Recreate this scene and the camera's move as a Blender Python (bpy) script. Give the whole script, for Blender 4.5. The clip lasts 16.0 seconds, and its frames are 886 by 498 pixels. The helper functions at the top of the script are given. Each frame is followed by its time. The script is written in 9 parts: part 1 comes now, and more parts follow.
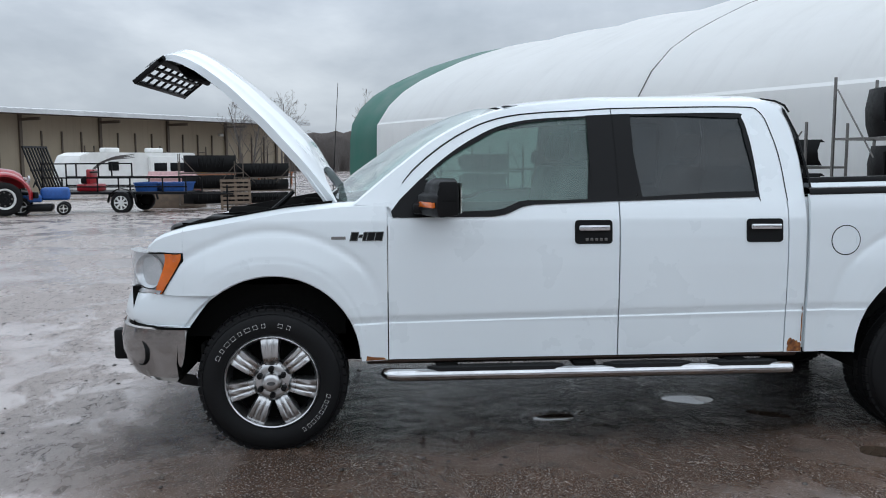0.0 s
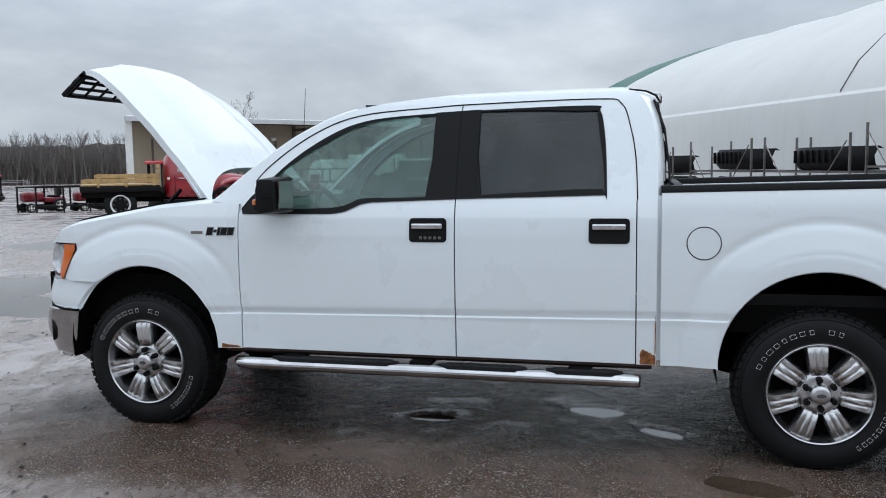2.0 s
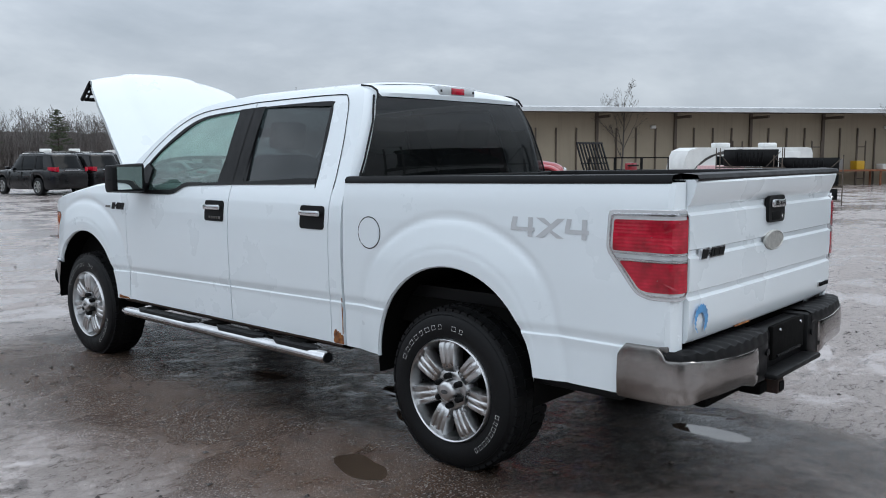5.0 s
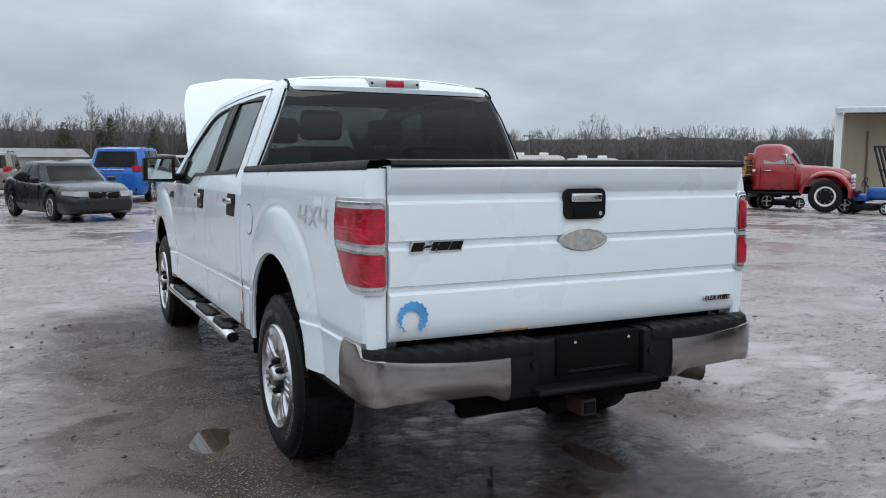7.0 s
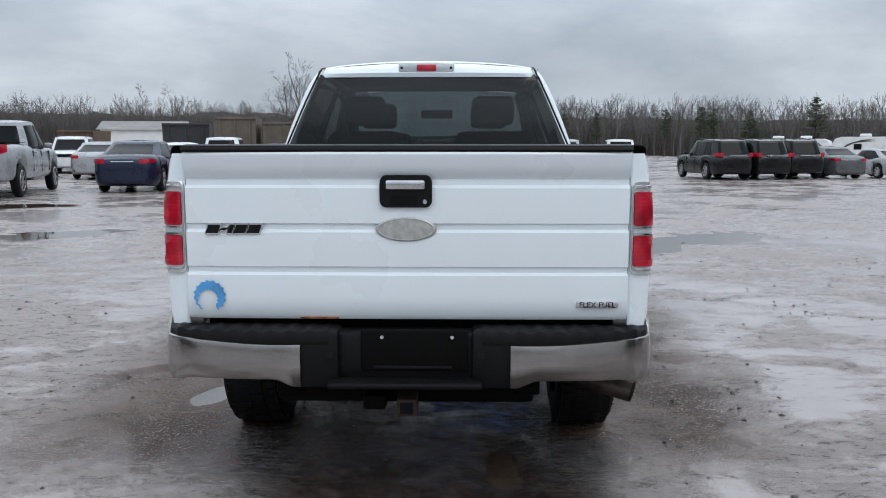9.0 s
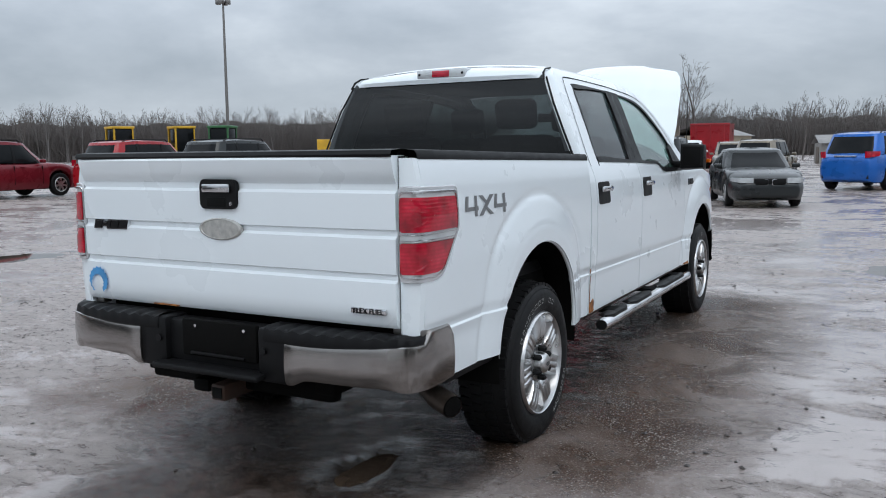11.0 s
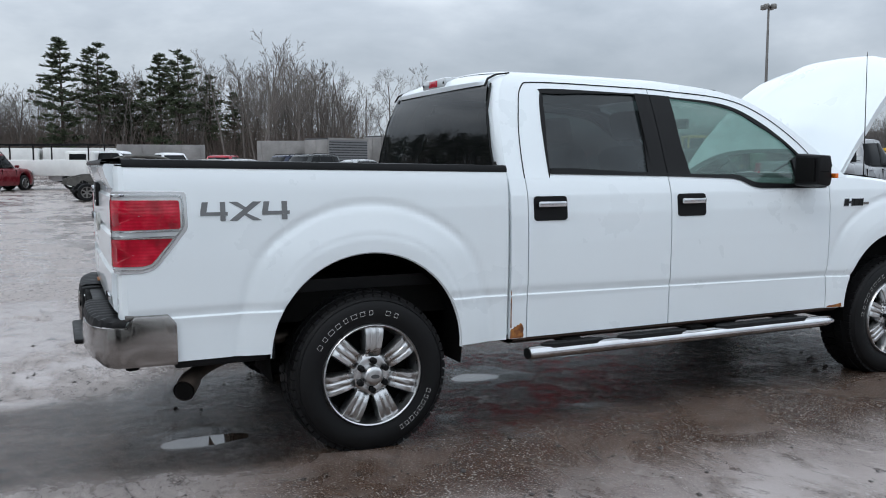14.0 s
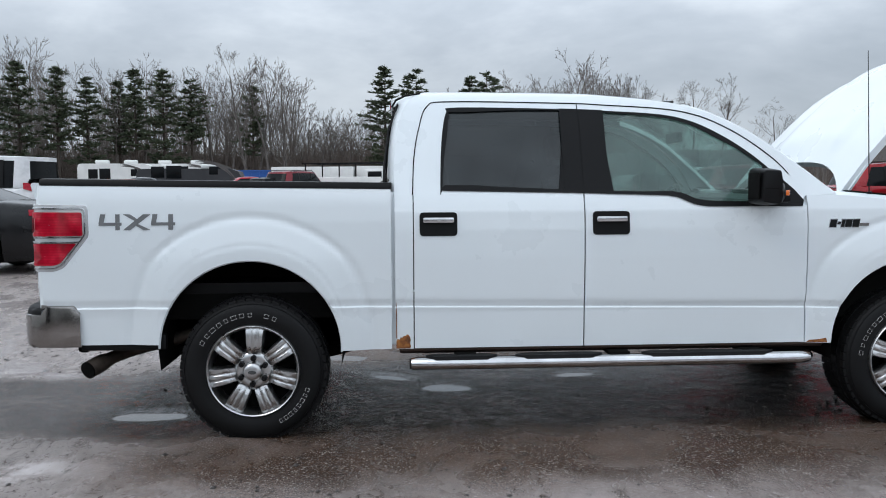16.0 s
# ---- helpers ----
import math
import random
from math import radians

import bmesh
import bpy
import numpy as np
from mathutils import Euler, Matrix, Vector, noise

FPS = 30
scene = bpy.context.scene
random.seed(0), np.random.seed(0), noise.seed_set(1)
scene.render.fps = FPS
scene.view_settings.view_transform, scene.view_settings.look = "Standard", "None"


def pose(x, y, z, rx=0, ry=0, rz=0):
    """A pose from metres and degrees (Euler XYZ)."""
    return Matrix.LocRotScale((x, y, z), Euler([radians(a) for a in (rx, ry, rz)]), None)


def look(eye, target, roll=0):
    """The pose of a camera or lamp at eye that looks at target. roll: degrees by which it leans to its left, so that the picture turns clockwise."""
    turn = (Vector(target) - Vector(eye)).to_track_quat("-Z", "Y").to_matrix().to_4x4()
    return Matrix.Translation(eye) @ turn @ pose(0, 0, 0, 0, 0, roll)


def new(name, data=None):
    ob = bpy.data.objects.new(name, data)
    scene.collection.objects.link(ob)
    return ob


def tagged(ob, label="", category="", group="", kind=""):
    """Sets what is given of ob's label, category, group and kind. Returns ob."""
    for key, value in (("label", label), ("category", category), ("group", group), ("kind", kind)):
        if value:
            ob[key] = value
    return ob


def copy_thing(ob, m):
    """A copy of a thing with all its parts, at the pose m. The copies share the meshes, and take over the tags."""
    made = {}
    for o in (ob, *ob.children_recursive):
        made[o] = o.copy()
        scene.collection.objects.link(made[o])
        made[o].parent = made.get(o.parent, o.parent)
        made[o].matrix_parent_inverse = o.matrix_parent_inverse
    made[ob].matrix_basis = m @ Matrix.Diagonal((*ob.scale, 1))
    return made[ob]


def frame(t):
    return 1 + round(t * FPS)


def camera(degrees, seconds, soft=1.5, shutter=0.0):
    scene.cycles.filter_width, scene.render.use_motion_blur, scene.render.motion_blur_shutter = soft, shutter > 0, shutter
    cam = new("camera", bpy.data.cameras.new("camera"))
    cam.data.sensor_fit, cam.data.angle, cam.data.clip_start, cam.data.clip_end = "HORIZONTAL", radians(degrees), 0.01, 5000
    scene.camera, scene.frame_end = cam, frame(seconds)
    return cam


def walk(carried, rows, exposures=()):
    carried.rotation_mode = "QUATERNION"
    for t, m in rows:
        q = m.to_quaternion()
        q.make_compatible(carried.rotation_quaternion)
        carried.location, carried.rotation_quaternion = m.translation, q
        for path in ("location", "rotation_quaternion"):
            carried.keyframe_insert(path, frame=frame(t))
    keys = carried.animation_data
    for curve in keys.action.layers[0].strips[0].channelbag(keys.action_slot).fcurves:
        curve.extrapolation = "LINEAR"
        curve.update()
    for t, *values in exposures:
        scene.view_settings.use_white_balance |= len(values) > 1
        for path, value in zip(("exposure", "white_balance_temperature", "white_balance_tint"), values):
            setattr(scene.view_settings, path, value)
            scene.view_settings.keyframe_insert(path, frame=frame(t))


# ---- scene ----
cam = camera(55.7, 16.0, soft=1.0)
PATH = [
    (0, (-5.379, 3.076, 1.582), (-3.395, 2.939, 1.366), -0.2),
    (0.5, (-5.385, 2.55, 1.562), (-3.396, 2.558, 1.354), -0.6),
    (1, (-5.472, 1.966, 1.532), (-3.489, 2.123, 1.329), -0.7),
    (1.5, (-5.405, 1.395, 1.528), (-3.442, 1.717, 1.327), -0.8),
    (2, (-5.246, 0.793, 1.529), (-3.316, 1.277, 1.329), -0.8),
    (2.5, (-5.148, 0.196, 1.552), (-3.264, 0.835, 1.349), -0.6),
    (3, (-4.927, -0.353, 1.55), (-3.097, 0.427, 1.342), -0.5),
    (3.5, (-4.78, -0.967, 1.518), (-3.016, -0.047, 1.317), -0.2),
    (4, (-4.527, -1.48, 1.494), (-2.839, -0.426, 1.294), -0.0),
    (4.5, (-4.187, -2.033, 1.482), (-2.592, -0.843, 1.281), -0.1),
    (4.7, (-4.081, -2.272, 1.512), (-2.529, -1.029, 1.302), -0.2),
    (6.8, (-2.223, -3.836, 1.466), (-1.268, -2.091, 1.264), 0.1),
    (7, (-2.011, -3.945, 1.428), (-1.127, -2.163, 1.224), 0.1),
    (7.5, (-1.504, -4.183, 1.477), (-0.823, -2.315, 1.262), -0.1),
    (8, (-0.93, -4.269, 1.464), (-0.476, -2.334, 1.242), -0.2),
    (8.5, (-0.338, -4.386, 1.456), (-0.133, -2.411, 1.222), -0.1),
    (9, (0.215, -4.332, 1.434), (0.168, -2.347, 1.191), 0.0),
    (9.2, (0.427, -4.311, 1.444), (0.296, -2.329, 1.206), 0.1),
    (11.3, (2.755, -3.564, 1.412), (1.682, -1.891, 1.186), -0.5),
    (11.5, (2.929, -3.411, 1.385), (1.782, -1.788, 1.16), -0.3),
    (12, (3.389, -3.088, 1.393), (2.064, -1.606, 1.171), 0.0),
    (12.5, (3.848, -2.763, 1.439), (2.375, -1.429, 1.218), 0.4),
    (13, (4.163, -2.312, 1.447), (2.563, -1.132, 1.228), 0.4),
    (13.5, (4.518, -1.872, 1.43), (2.809, -0.855, 1.221), 0.1),
    (14, (4.725, -1.364, 1.406), (2.917, -0.531, 1.209), -0.1),
    (14.5, (4.898, -0.864, 1.399), (3.016, -0.211, 1.224), -0.3),
    (15, (5.145, -0.331, 1.436), (3.207, 0.133, 1.271), -0.2),
    (15.5, (5.264, 0.221, 1.429), (3.291, 0.508, 1.269), -0.2),
    (16, (5.477, 0.76, 1.408), (3.487, 0.878, 1.25), -0.3),
]
walk(cam, [(t, look(eye, target, roll)) for t, eye, target, roll in PATH])


# ---- light: an overcast winter sky ----
world = bpy.data.worlds.new("overcast")
scene.world = world
world.use_nodes = True
wn, wl = world.node_tree.nodes, world.node_tree.links
wn.clear()


def wnode(kind, **values):
    n = wn.new(kind)
    for k, v in values.items():
        n.inputs[k].default_value = v
    return n


w_out, w_bg = wnode("ShaderNodeOutputWorld"), wnode("ShaderNodeBackground")
w_sky = wnode("ShaderNodeTexSky")
w_sky.sky_type, w_sky.sun_disc = "NISHITA", False
w_sky.sun_elevation, w_sky.sun_rotation = radians(51), radians(147)
w_dim = wnode("ShaderNodeVectorMath")
w_dim.operation = "SCALE"
w_dim.inputs["Scale"].default_value = 0.10
w_co = wnode("ShaderNodeTexCoord")
w_sep = wnode("ShaderNodeSeparateXYZ")
w_map = wnode("ShaderNodeMapping")
w_map.inputs["Scale"].default_value = (1.0, 1.0, 2.6)
w_big = wnode("ShaderNodeTexNoise", Scale=2.3, Detail=6.0, Roughness=0.56, Distortion=0.4)
w_small = wnode("ShaderNodeTexNoise", Scale=5.5, Detail=5.0, Roughness=0.55)
w_mix = wnode("ShaderNodeMix")
w_mix.data_type = "FLOAT"
w_mix.inputs[0].default_value = 0.35
w_ramp = wnode("ShaderNodeValToRGB")
w_ramp.color_ramp.elements[0].position, w_ramp.color_ramp.elements[0].color = 0.33, (0.395, 0.458, 0.532, 1)
w_ramp.color_ramp.elements[1].position, w_ramp.color_ramp.elements[1].color = 0.69, (0.80, 0.875, 0.955, 1)
w_mid = w_ramp.color_ramp.elements.new(0.5)
w_mid.color = (0.545, 0.612, 0.695, 1)
# an overcast sky is brighter overhead than at the horizon
w_rise = wnode("ShaderNodeMapRange")
w_rise.interpolation_type = "SMOOTHSTEP"
w_rise.inputs["From Min"].default_value, w_rise.inputs["From Max"].default_value = 0.08, 0.46
w_rise.inputs["To Min"].default_value, w_rise.inputs["To Max"].default_value = 0.92, 2.16
w_scale = wnode("ShaderNodeVectorMath")
w_scale.operation = "SCALE"
w_blend = wnode("ShaderNodeMix")
w_blend.data_type = "RGBA"
w_blend.inputs[0].default_value = 0.93
wl.new(w_co.outputs["Generated"], w_map.inputs["Vector"])
wl.new(w_map.outputs[0], w_big.inputs["Vector"])
wl.new(w_map.outputs[0], w_small.inputs["Vector"])
wl.new(w_big.outputs[0], w_mix.inputs[2])
wl.new(w_small.outputs[0], w_mix.inputs[3])
wl.new(w_mix.outputs[0], w_ramp.inputs[0])
wl.new(w_co.outputs["Generated"], w_sep.inputs[0])
wl.new(w_sep.outputs["Z"], w_rise.inputs[0])
wl.new(w_ramp.outputs[0], w_scale.inputs[0])
wl.new(w_rise.outputs[0], w_scale.inputs["Scale"])
wl.new(w_sky.outputs[0], w_dim.inputs[0])
wl.new(w_dim.outputs[0], w_blend.inputs[6])
wl.new(w_scale.outputs[0], w_blend.inputs[7])
wl.new(w_blend.outputs[2], w_bg.inputs[0])
wl.new(w_bg.outputs[0], w_out.inputs[0])

sun = new("sun", bpy.data.lights.new("sun", "SUN"))
sun.data.energy, sun.data.angle, sun.data.color = 0.50, radians(30), (1.0, 0.98, 0.95)
sun.matrix_world = look((0, 0, 50), (-22, 34, 0))
scene.view_settings.exposure = 0.0

# ---- materials ----


class Mat:
    """A small builder of node materials."""

    def __init__(self, name, rough=0.5, metal=0.0, coat=0.0):
        self.m = bpy.data.materials.new(name)
        self.m.use_nodes = True
        self.t = self.m.node_tree
        self.b = self.t.nodes["Principled BSDF"]
        self.b.inputs["Roughness"].default_value = rough
        self.b.inputs["Metallic"].default_value = metal
        self.b.inputs["Coat Weight"].default_value = coat
        self.b.inputs["Coat Roughness"].default_value = 0.04
        self.co = self.t.nodes.new("ShaderNodeTexCoord").outputs["Object"]

    def node(self, kind, **values):
        n = self.t.nodes.new(kind)
        for k, v in values.items():
            n.inputs[k].default_value = v
        return n

    def link(self, a, b):
        self.t.links.new(a, b)

    def noise(self, scale, detail=4.0, rough=0.55, stretch=None, distort=0.0):
        n = self.node("ShaderNodeTexNoise", Scale=scale, Detail=detail, Roughness=rough, Distortion=distort)
        if stretch:
            m = self.node("ShaderNodeMapping", Scale=stretch)
            self.link(self.co, m.inputs[0])
            self.link(m.outputs[0], n.inputs["Vector"])
        else:
            self.link(self.co, n.inputs["Vector"])
        return n.outputs[0]

    def ramp(self, fac, *stops):
        r = self.node("ShaderNodeValToRGB")
        els = r.color_ramp.elements
        while len(els) < len(stops):
            els.new(0.5)
        for e, (p, c) in zip(els, stops):
            e.position = p
            e.color = (*c, 1) if len(c) == 3 else (c[0], c[0], c[0], 1)
        self.link(fac, r.inputs[0])
        return r.outputs[0]

    def mix(self, fac, a, b, mode="MIX"):
        n = self.node("ShaderNodeMix")
        n.data_type, n.blend_type = "RGBA", mode
        for v, i in ((fac, 0), (a, 6), (b, 7)):
            if isinstance(v, (int, float)):
                n.inputs[i].default_value = v
            elif isinstance(v, tuple):
                n.inputs[i].default_value = (*v, 1)
            else:
                self.link(v, n.inputs[i])
        return n.outputs[2]

    def color(self, c):
        if isinstance(c, tuple):
            self.b.inputs["Base Color"].default_value = (*c, 1)
        else:
            self.link(c, self.b.inputs["Base Color"])
        return self

    def rough(self, v):
        self.link(v, self.b.inputs["Roughness"])
        return self

    def bump(self, v, strength=0.3, dist=0.01):
        n = self.node("ShaderNodeBump", Strength=strength, Distance=dist)
        self.link(v, n.inputs["Height"])
        self.link(n.outputs[0], self.b.inputs["Normal"])
        return self


def simple(name, c, rough=0.5, metal=0.0, coat=0.0, vary=0.25, scale=9.0, bump=0.0, spec=0.5):
    """A plain surface with slight blotches and grime at two scales."""
    k = Mat(name, rough, metal, coat)
    n1, n2 = k.noise(scale, 5), k.noise(scale * 9, 3)
    dark = tuple(v * (1 - vary) for v in c)
    lite = tuple(min(1, v * (1 + vary * 0.5)) for v in c)
    k.color(k.mix(k.ramp(n2, (0.3, (0.0,)), (0.8, (0.35,))), k.ramp(n1, (0.3, dark), (0.7, lite)), dark))
    k.rough(k.ramp(n1, (0.3, (max(0.02, rough * 0.85),)), (0.7, (min(1, rough * 1.2),))))
    if bump:
        k.bump(n2, bump)
    k.b.inputs["Specular IOR Level"].default_value = spec
    return k.m


def glass(name, tint, gloss=1.0, base=0.055, fog=None):
    """A thin pane: what lies behind shows tinted, with a mirror sheen that grows towards grazing sight; fog: a dull
    film, misted damp on the front panes, painted sky sheen on the rear ones.
    """
    m = bpy.data.materials.new(name)
    m.use_nodes = True
    t = m.node_tree
    t.nodes.clear()
    out, mixer = t.nodes.new("ShaderNodeOutputMaterial"), t.nodes.new("ShaderNodeMixShader")
    clear, shine, layer = t.nodes.new("ShaderNodeBsdfTransparent"), t.nodes.new("ShaderNodeBsdfGlossy"), t.nodes.new("ShaderNodeLayerWeight")
    clear.inputs[0].default_value = (*tint, 1)
    shine.inputs["Roughness"].default_value = 0.01
    shine.inputs[0].default_value = (gloss, gloss, gloss, 1)
    power, scale = t.nodes.new("ShaderNodeMath"), t.nodes.new("ShaderNodeMath")
    power.operation, scale.operation = "POWER", "MULTIPLY_ADD"
    layer.inputs[0].default_value = 0.5
    power.inputs[1].default_value = 4.5
    scale.inputs[1].default_value, scale.inputs[2].default_value = 0.9, base
    behind = clear.outputs[0]
    if fog:
        veil, film, n, r = t.nodes.new("ShaderNodeBsdfDiffuse"), t.nodes.new("ShaderNodeMixShader"), t.nodes.new("ShaderNodeTexNoise"), t.nodes.new("ShaderNodeMapRange")
        co = t.nodes.new("ShaderNodeTexCoord")
        t.links.new(co.outputs["Object"], n.inputs["Vector"])
        n.inputs["Scale"].default_value, n.inputs["Detail"].default_value = 4.0, 4.0
        r.inputs["From Min"].default_value, r.inputs["From Max"].default_value = 0.3, 0.7
        r.inputs["To Min"].default_value, r.inputs["To Max"].default_value = fog[1] * 0.6, fog[1] * 1.4
        veil.inputs[0].default_value = (*fog[0], 1)
        t.links.new(n.outputs[0], r.inputs[0])
        t.links.new(r.outputs[0], film.inputs[0])
        t.links.new(clear.outputs[0], film.inputs[1])
        t.links.new(veil.outputs[0], film.inputs[2])
        behind = film.outputs[0]
    t.links.new(layer.outputs["Facing"], power.inputs[0])
    t.links.new(power.outputs[0], scale.inputs[0])
    t.links.new(scale.outputs[0], mixer.inputs[0])
    t.links.new(behind, mixer.inputs[1])
    t.links.new(shine.outputs[0], mixer.inputs[2])
    t.links.new(mixer.outputs[0], out.inputs[0])
    return m


def white_paint():
    k = Mat("white_paint", 0.28, 0.0, 0.75)
    n1, n2, n3 = k.noise(2.2, 5), k.noise(60, 3), k.noise(5, 4, 0.6, (1, 1, 0.25))
    c = k.mix(k.ramp(n3, (0.30, (0.0,)), (0.85, (0.12,))), (0.765, 0.815, 0.84), (0.72, 0.74, 0.735))
    k.color(c)
    k.rough(k.ramp(n1, (0.3, (0.26,)), (0.7, (0.32,))))
    k.bump(n2, 0.02, 0.002)
    return k.m


def mud_ground():
    """Wet clay and grit: a thin film of water over most of the yard, smooth brown mud along the truck, churned wet mud
    below it, a dark film behind it; the truck's shade is put into the colour of these three.
    """
    k = Mat("wet_mud_gravel", 0.3)

    def vec(op, a, b=None):
        n = k.node("ShaderNodeVectorMath")
        n.operation = op
        k.link(a, n.inputs[0])
        if b:
            n.inputs[1].default_value = b
        return n.outputs["Value"] if op == "LENGTH" else n.outputs[0]

    def calc(op, a, b):
        n = k.node("ShaderNodeMath")
        n.operation = op
        for v, i in ((a, 0), (b, 1)):
            if isinstance(v, (int, float)):
                n.inputs[i].default_value = v
            else:
                k.link(v, n.inputs[i])
        return n.outputs[0]

    def off_box(cx, cy, hx, hy):
        """How far a place lies outside a rectangle."""
        return vec("LENGTH", vec("MAXIMUM", vec("SUBTRACT", vec("ABSOLUTE", vec("SUBTRACT", vec("MULTIPLY", k.co, (1, 1, 0)), (cx, cy, 0.0))), (hx, hy, 0.0)), (0, 0, 0)))
    mid = k.noise(0.55, 6, 0.60, None, 0.5)
    patch, fine, grit = k.noise(1.5, 7, 0.64, None, 0.8), k.noise(9, 8, 0.72), k.noise(60, 5, 0.72)
    clods = k.noise(26, 6, 0.70, (0.6, 1.3, 1.0), 0.7)
    ripple = k.noise(20, 4, 0.62, (0.45, 1.5, 1.0), 0.9)
    # boxes fitted to the truck: its shade and dark reflection go into these colours
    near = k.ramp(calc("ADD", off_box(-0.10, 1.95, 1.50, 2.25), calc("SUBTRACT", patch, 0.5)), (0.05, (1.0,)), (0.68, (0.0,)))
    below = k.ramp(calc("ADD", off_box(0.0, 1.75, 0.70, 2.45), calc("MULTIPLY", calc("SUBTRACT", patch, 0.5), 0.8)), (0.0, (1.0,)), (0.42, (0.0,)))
    rear_shade = k.ramp(calc("ADD", off_box(0.10, -1.35, 0.52, 0.60), calc("MULTIPLY", calc("SUBTRACT", patch, 0.5), 0.8)), (0.0, (1.0,)), (0.40, (0.0,)))
    # a thin sheet of water lies in the hollows; rough crumbly clay stands out of it
    lie = k.mix(0.45, k.noise(0.42, 9, 0.62, None, 0.7), k.noise(1.7, 9, 0.66, (0.8, 1.25, 1.0), 0.6))
    dry = k.ramp(lie, (0.475, (0.0,)), (0.525, (1.0,)))
    crumb = k.noise(13, 8, 0.74, (0.75, 1.2, 1.0), 0.8)
    clay = k.ramp(mid, (0.32, (0.290, 0.246, 0.230)), (0.68, (0.400, 0.350, 0.334)))
    raw = k.ramp(crumb, (0.33, (0.050, 0.038, 0.032)), (0.42, (0.270, 0.226, 0.208)), (0.60, (0.430, 0.376, 0.354)))
    clay = k.mix(dry, clay, raw)
    # dark crumbs and tyre marks break the sheet in places
    clay = k.mix(k.ramp(k.noise(5.5, 9, 0.76, (0.7, 1.5, 1.0), 0.6), (0.345, (0.95,)), (0.415, (0.0,))), clay, (0.045, 0.034, 0.029))
    clay = k.mix(k.ramp(k.noise(1.9, 10, 0.78, (0.8, 1.25, 1.0), 0.9), (0.36, (0.8,)), (0.42, (0.0,))), clay, (0.070, 0.054, 0.047))
    # real brown mud, its colour darkened for the shade beside the truck
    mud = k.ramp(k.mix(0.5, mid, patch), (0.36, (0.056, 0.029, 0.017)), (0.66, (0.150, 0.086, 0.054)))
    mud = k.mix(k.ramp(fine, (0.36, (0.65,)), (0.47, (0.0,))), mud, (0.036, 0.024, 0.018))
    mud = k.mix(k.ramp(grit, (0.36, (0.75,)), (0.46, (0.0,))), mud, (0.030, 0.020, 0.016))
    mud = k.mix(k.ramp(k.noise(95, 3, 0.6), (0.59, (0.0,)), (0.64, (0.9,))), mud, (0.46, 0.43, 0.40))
    # near-black wet mud with the shade under the truck in its colour
    shaded_mire = k.ramp(fine, (0.35, (0.012, 0.008, 0.006)), (0.65, (0.042, 0.029, 0.022)))
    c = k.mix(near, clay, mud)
    # dark patch behind the bumper: the truck's reflection and shade painted in
    c = k.mix(rear_shade, c, k.ramp(fine, (0.38, (0.022, 0.014, 0.010)), (0.62, (0.060, 0.040, 0.030))))
    k.color(k.mix(below, c, shaded_mire))
    gloss = k.mix(dry, k.ramp(fine, (0.30, (0.05,)), (0.70, (0.16,))), k.ramp(crumb, (0.35, (0.20,)), (0.65, (0.55,))))
    rough = k.mix(near, gloss, k.ramp(patch, (0.38, (0.08,)), (0.62, (0.40,))))
    k.rough(k.mix(below, k.mix(rear_shade, rough, k.ramp(patch, (0.38, (0.07,)), (0.62, (0.22,)))), (0.045, 0.045, 0.045)))
    wet = k.mix(dry, (0.75, 0.75, 0.75), (0.55, 0.55, 0.55))
    k.link(k.mix(below, k.mix(rear_shade, k.mix(near, wet, (0.36, 0.36, 0.36)), (0.55, 0.55, 0.55)), (0.80, 0.80, 0.80)), k.b.inputs["Specular IOR Level"])
    h = k.mix(dry, k.mix(0.86, k.mix(0.6, patch, fine), (0.5, 0.5, 0.5)), k.mix(0.05, k.mix(0.3, crumb, grit), (0.5, 0.5, 0.5)))
    h = k.mix(near, h, k.mix(0.12, k.mix(0.5, fine, grit), (0.5, 0.5, 0.5)))
    h = k.mix(rear_shade, h, k.mix(0.72, k.mix(0.4, fine, grit), (0.5, 0.5, 0.5)))
    h = k.mix(below, h, k.mix(0.45, ripple, clods))
    k.bump(h, 1.0, 0.045)
    return k.m


def tent_cloth():
    k = Mat("white_tent_fabric", 0.55)
    n, w = k.noise(0.5, 5), k.noise(0.45, 3, 0.5, (1, 2.0, 0.6))
    streak = k.noise(1.1, 5, 0.6, (2.4, 0.35, 0.35))
    c = k.mix(k.ramp(n, (0.35, (0.0,)), (0.7, (0.5,))), (0.88, 0.885, 0.87), (0.82, 0.82, 0.80))
    c = k.mix(k.ramp(streak, (0.5, (0.0,)), (0.75, (0.35,))), c, (0.66, 0.66, 0.65))
    k.color(c)
    k.bump(w, 0.35, 0.10)
    # the cloth lets daylight through
    thin, both = k.node("ShaderNodeBsdfTranslucent"), k.node("ShaderNodeMixShader")
    thin.inputs[0].default_value = (0.84, 0.85, 0.85, 1)
    both.inputs[0].default_value = 0.28
    out = k.t.nodes["Material Output"]
    k.link(k.b.outputs[0], both.inputs[1])
    k.link(thin.outputs[0], both.inputs[2])
    k.link(both.outputs[0], out.inputs[0])
    return k.m


def siding():
    k = Mat("tan_metal_siding", 0.55)
    n, st = k.noise(0.6, 5), k.noise(1.1, 4, 0.6, (6, 6, 0.2))
    c = k.mix(k.ramp(n, (0.35, (0.0,)), (0.7, (0.5,))), (0.34, 0.285, 0.205), (0.27, 0.225, 0.165))
    k.color(k.mix(k.ramp(st, (0.5, (0.0,)), (0.8, (0.4,))), c, (0.20, 0.165, 0.125)))
    return k.m


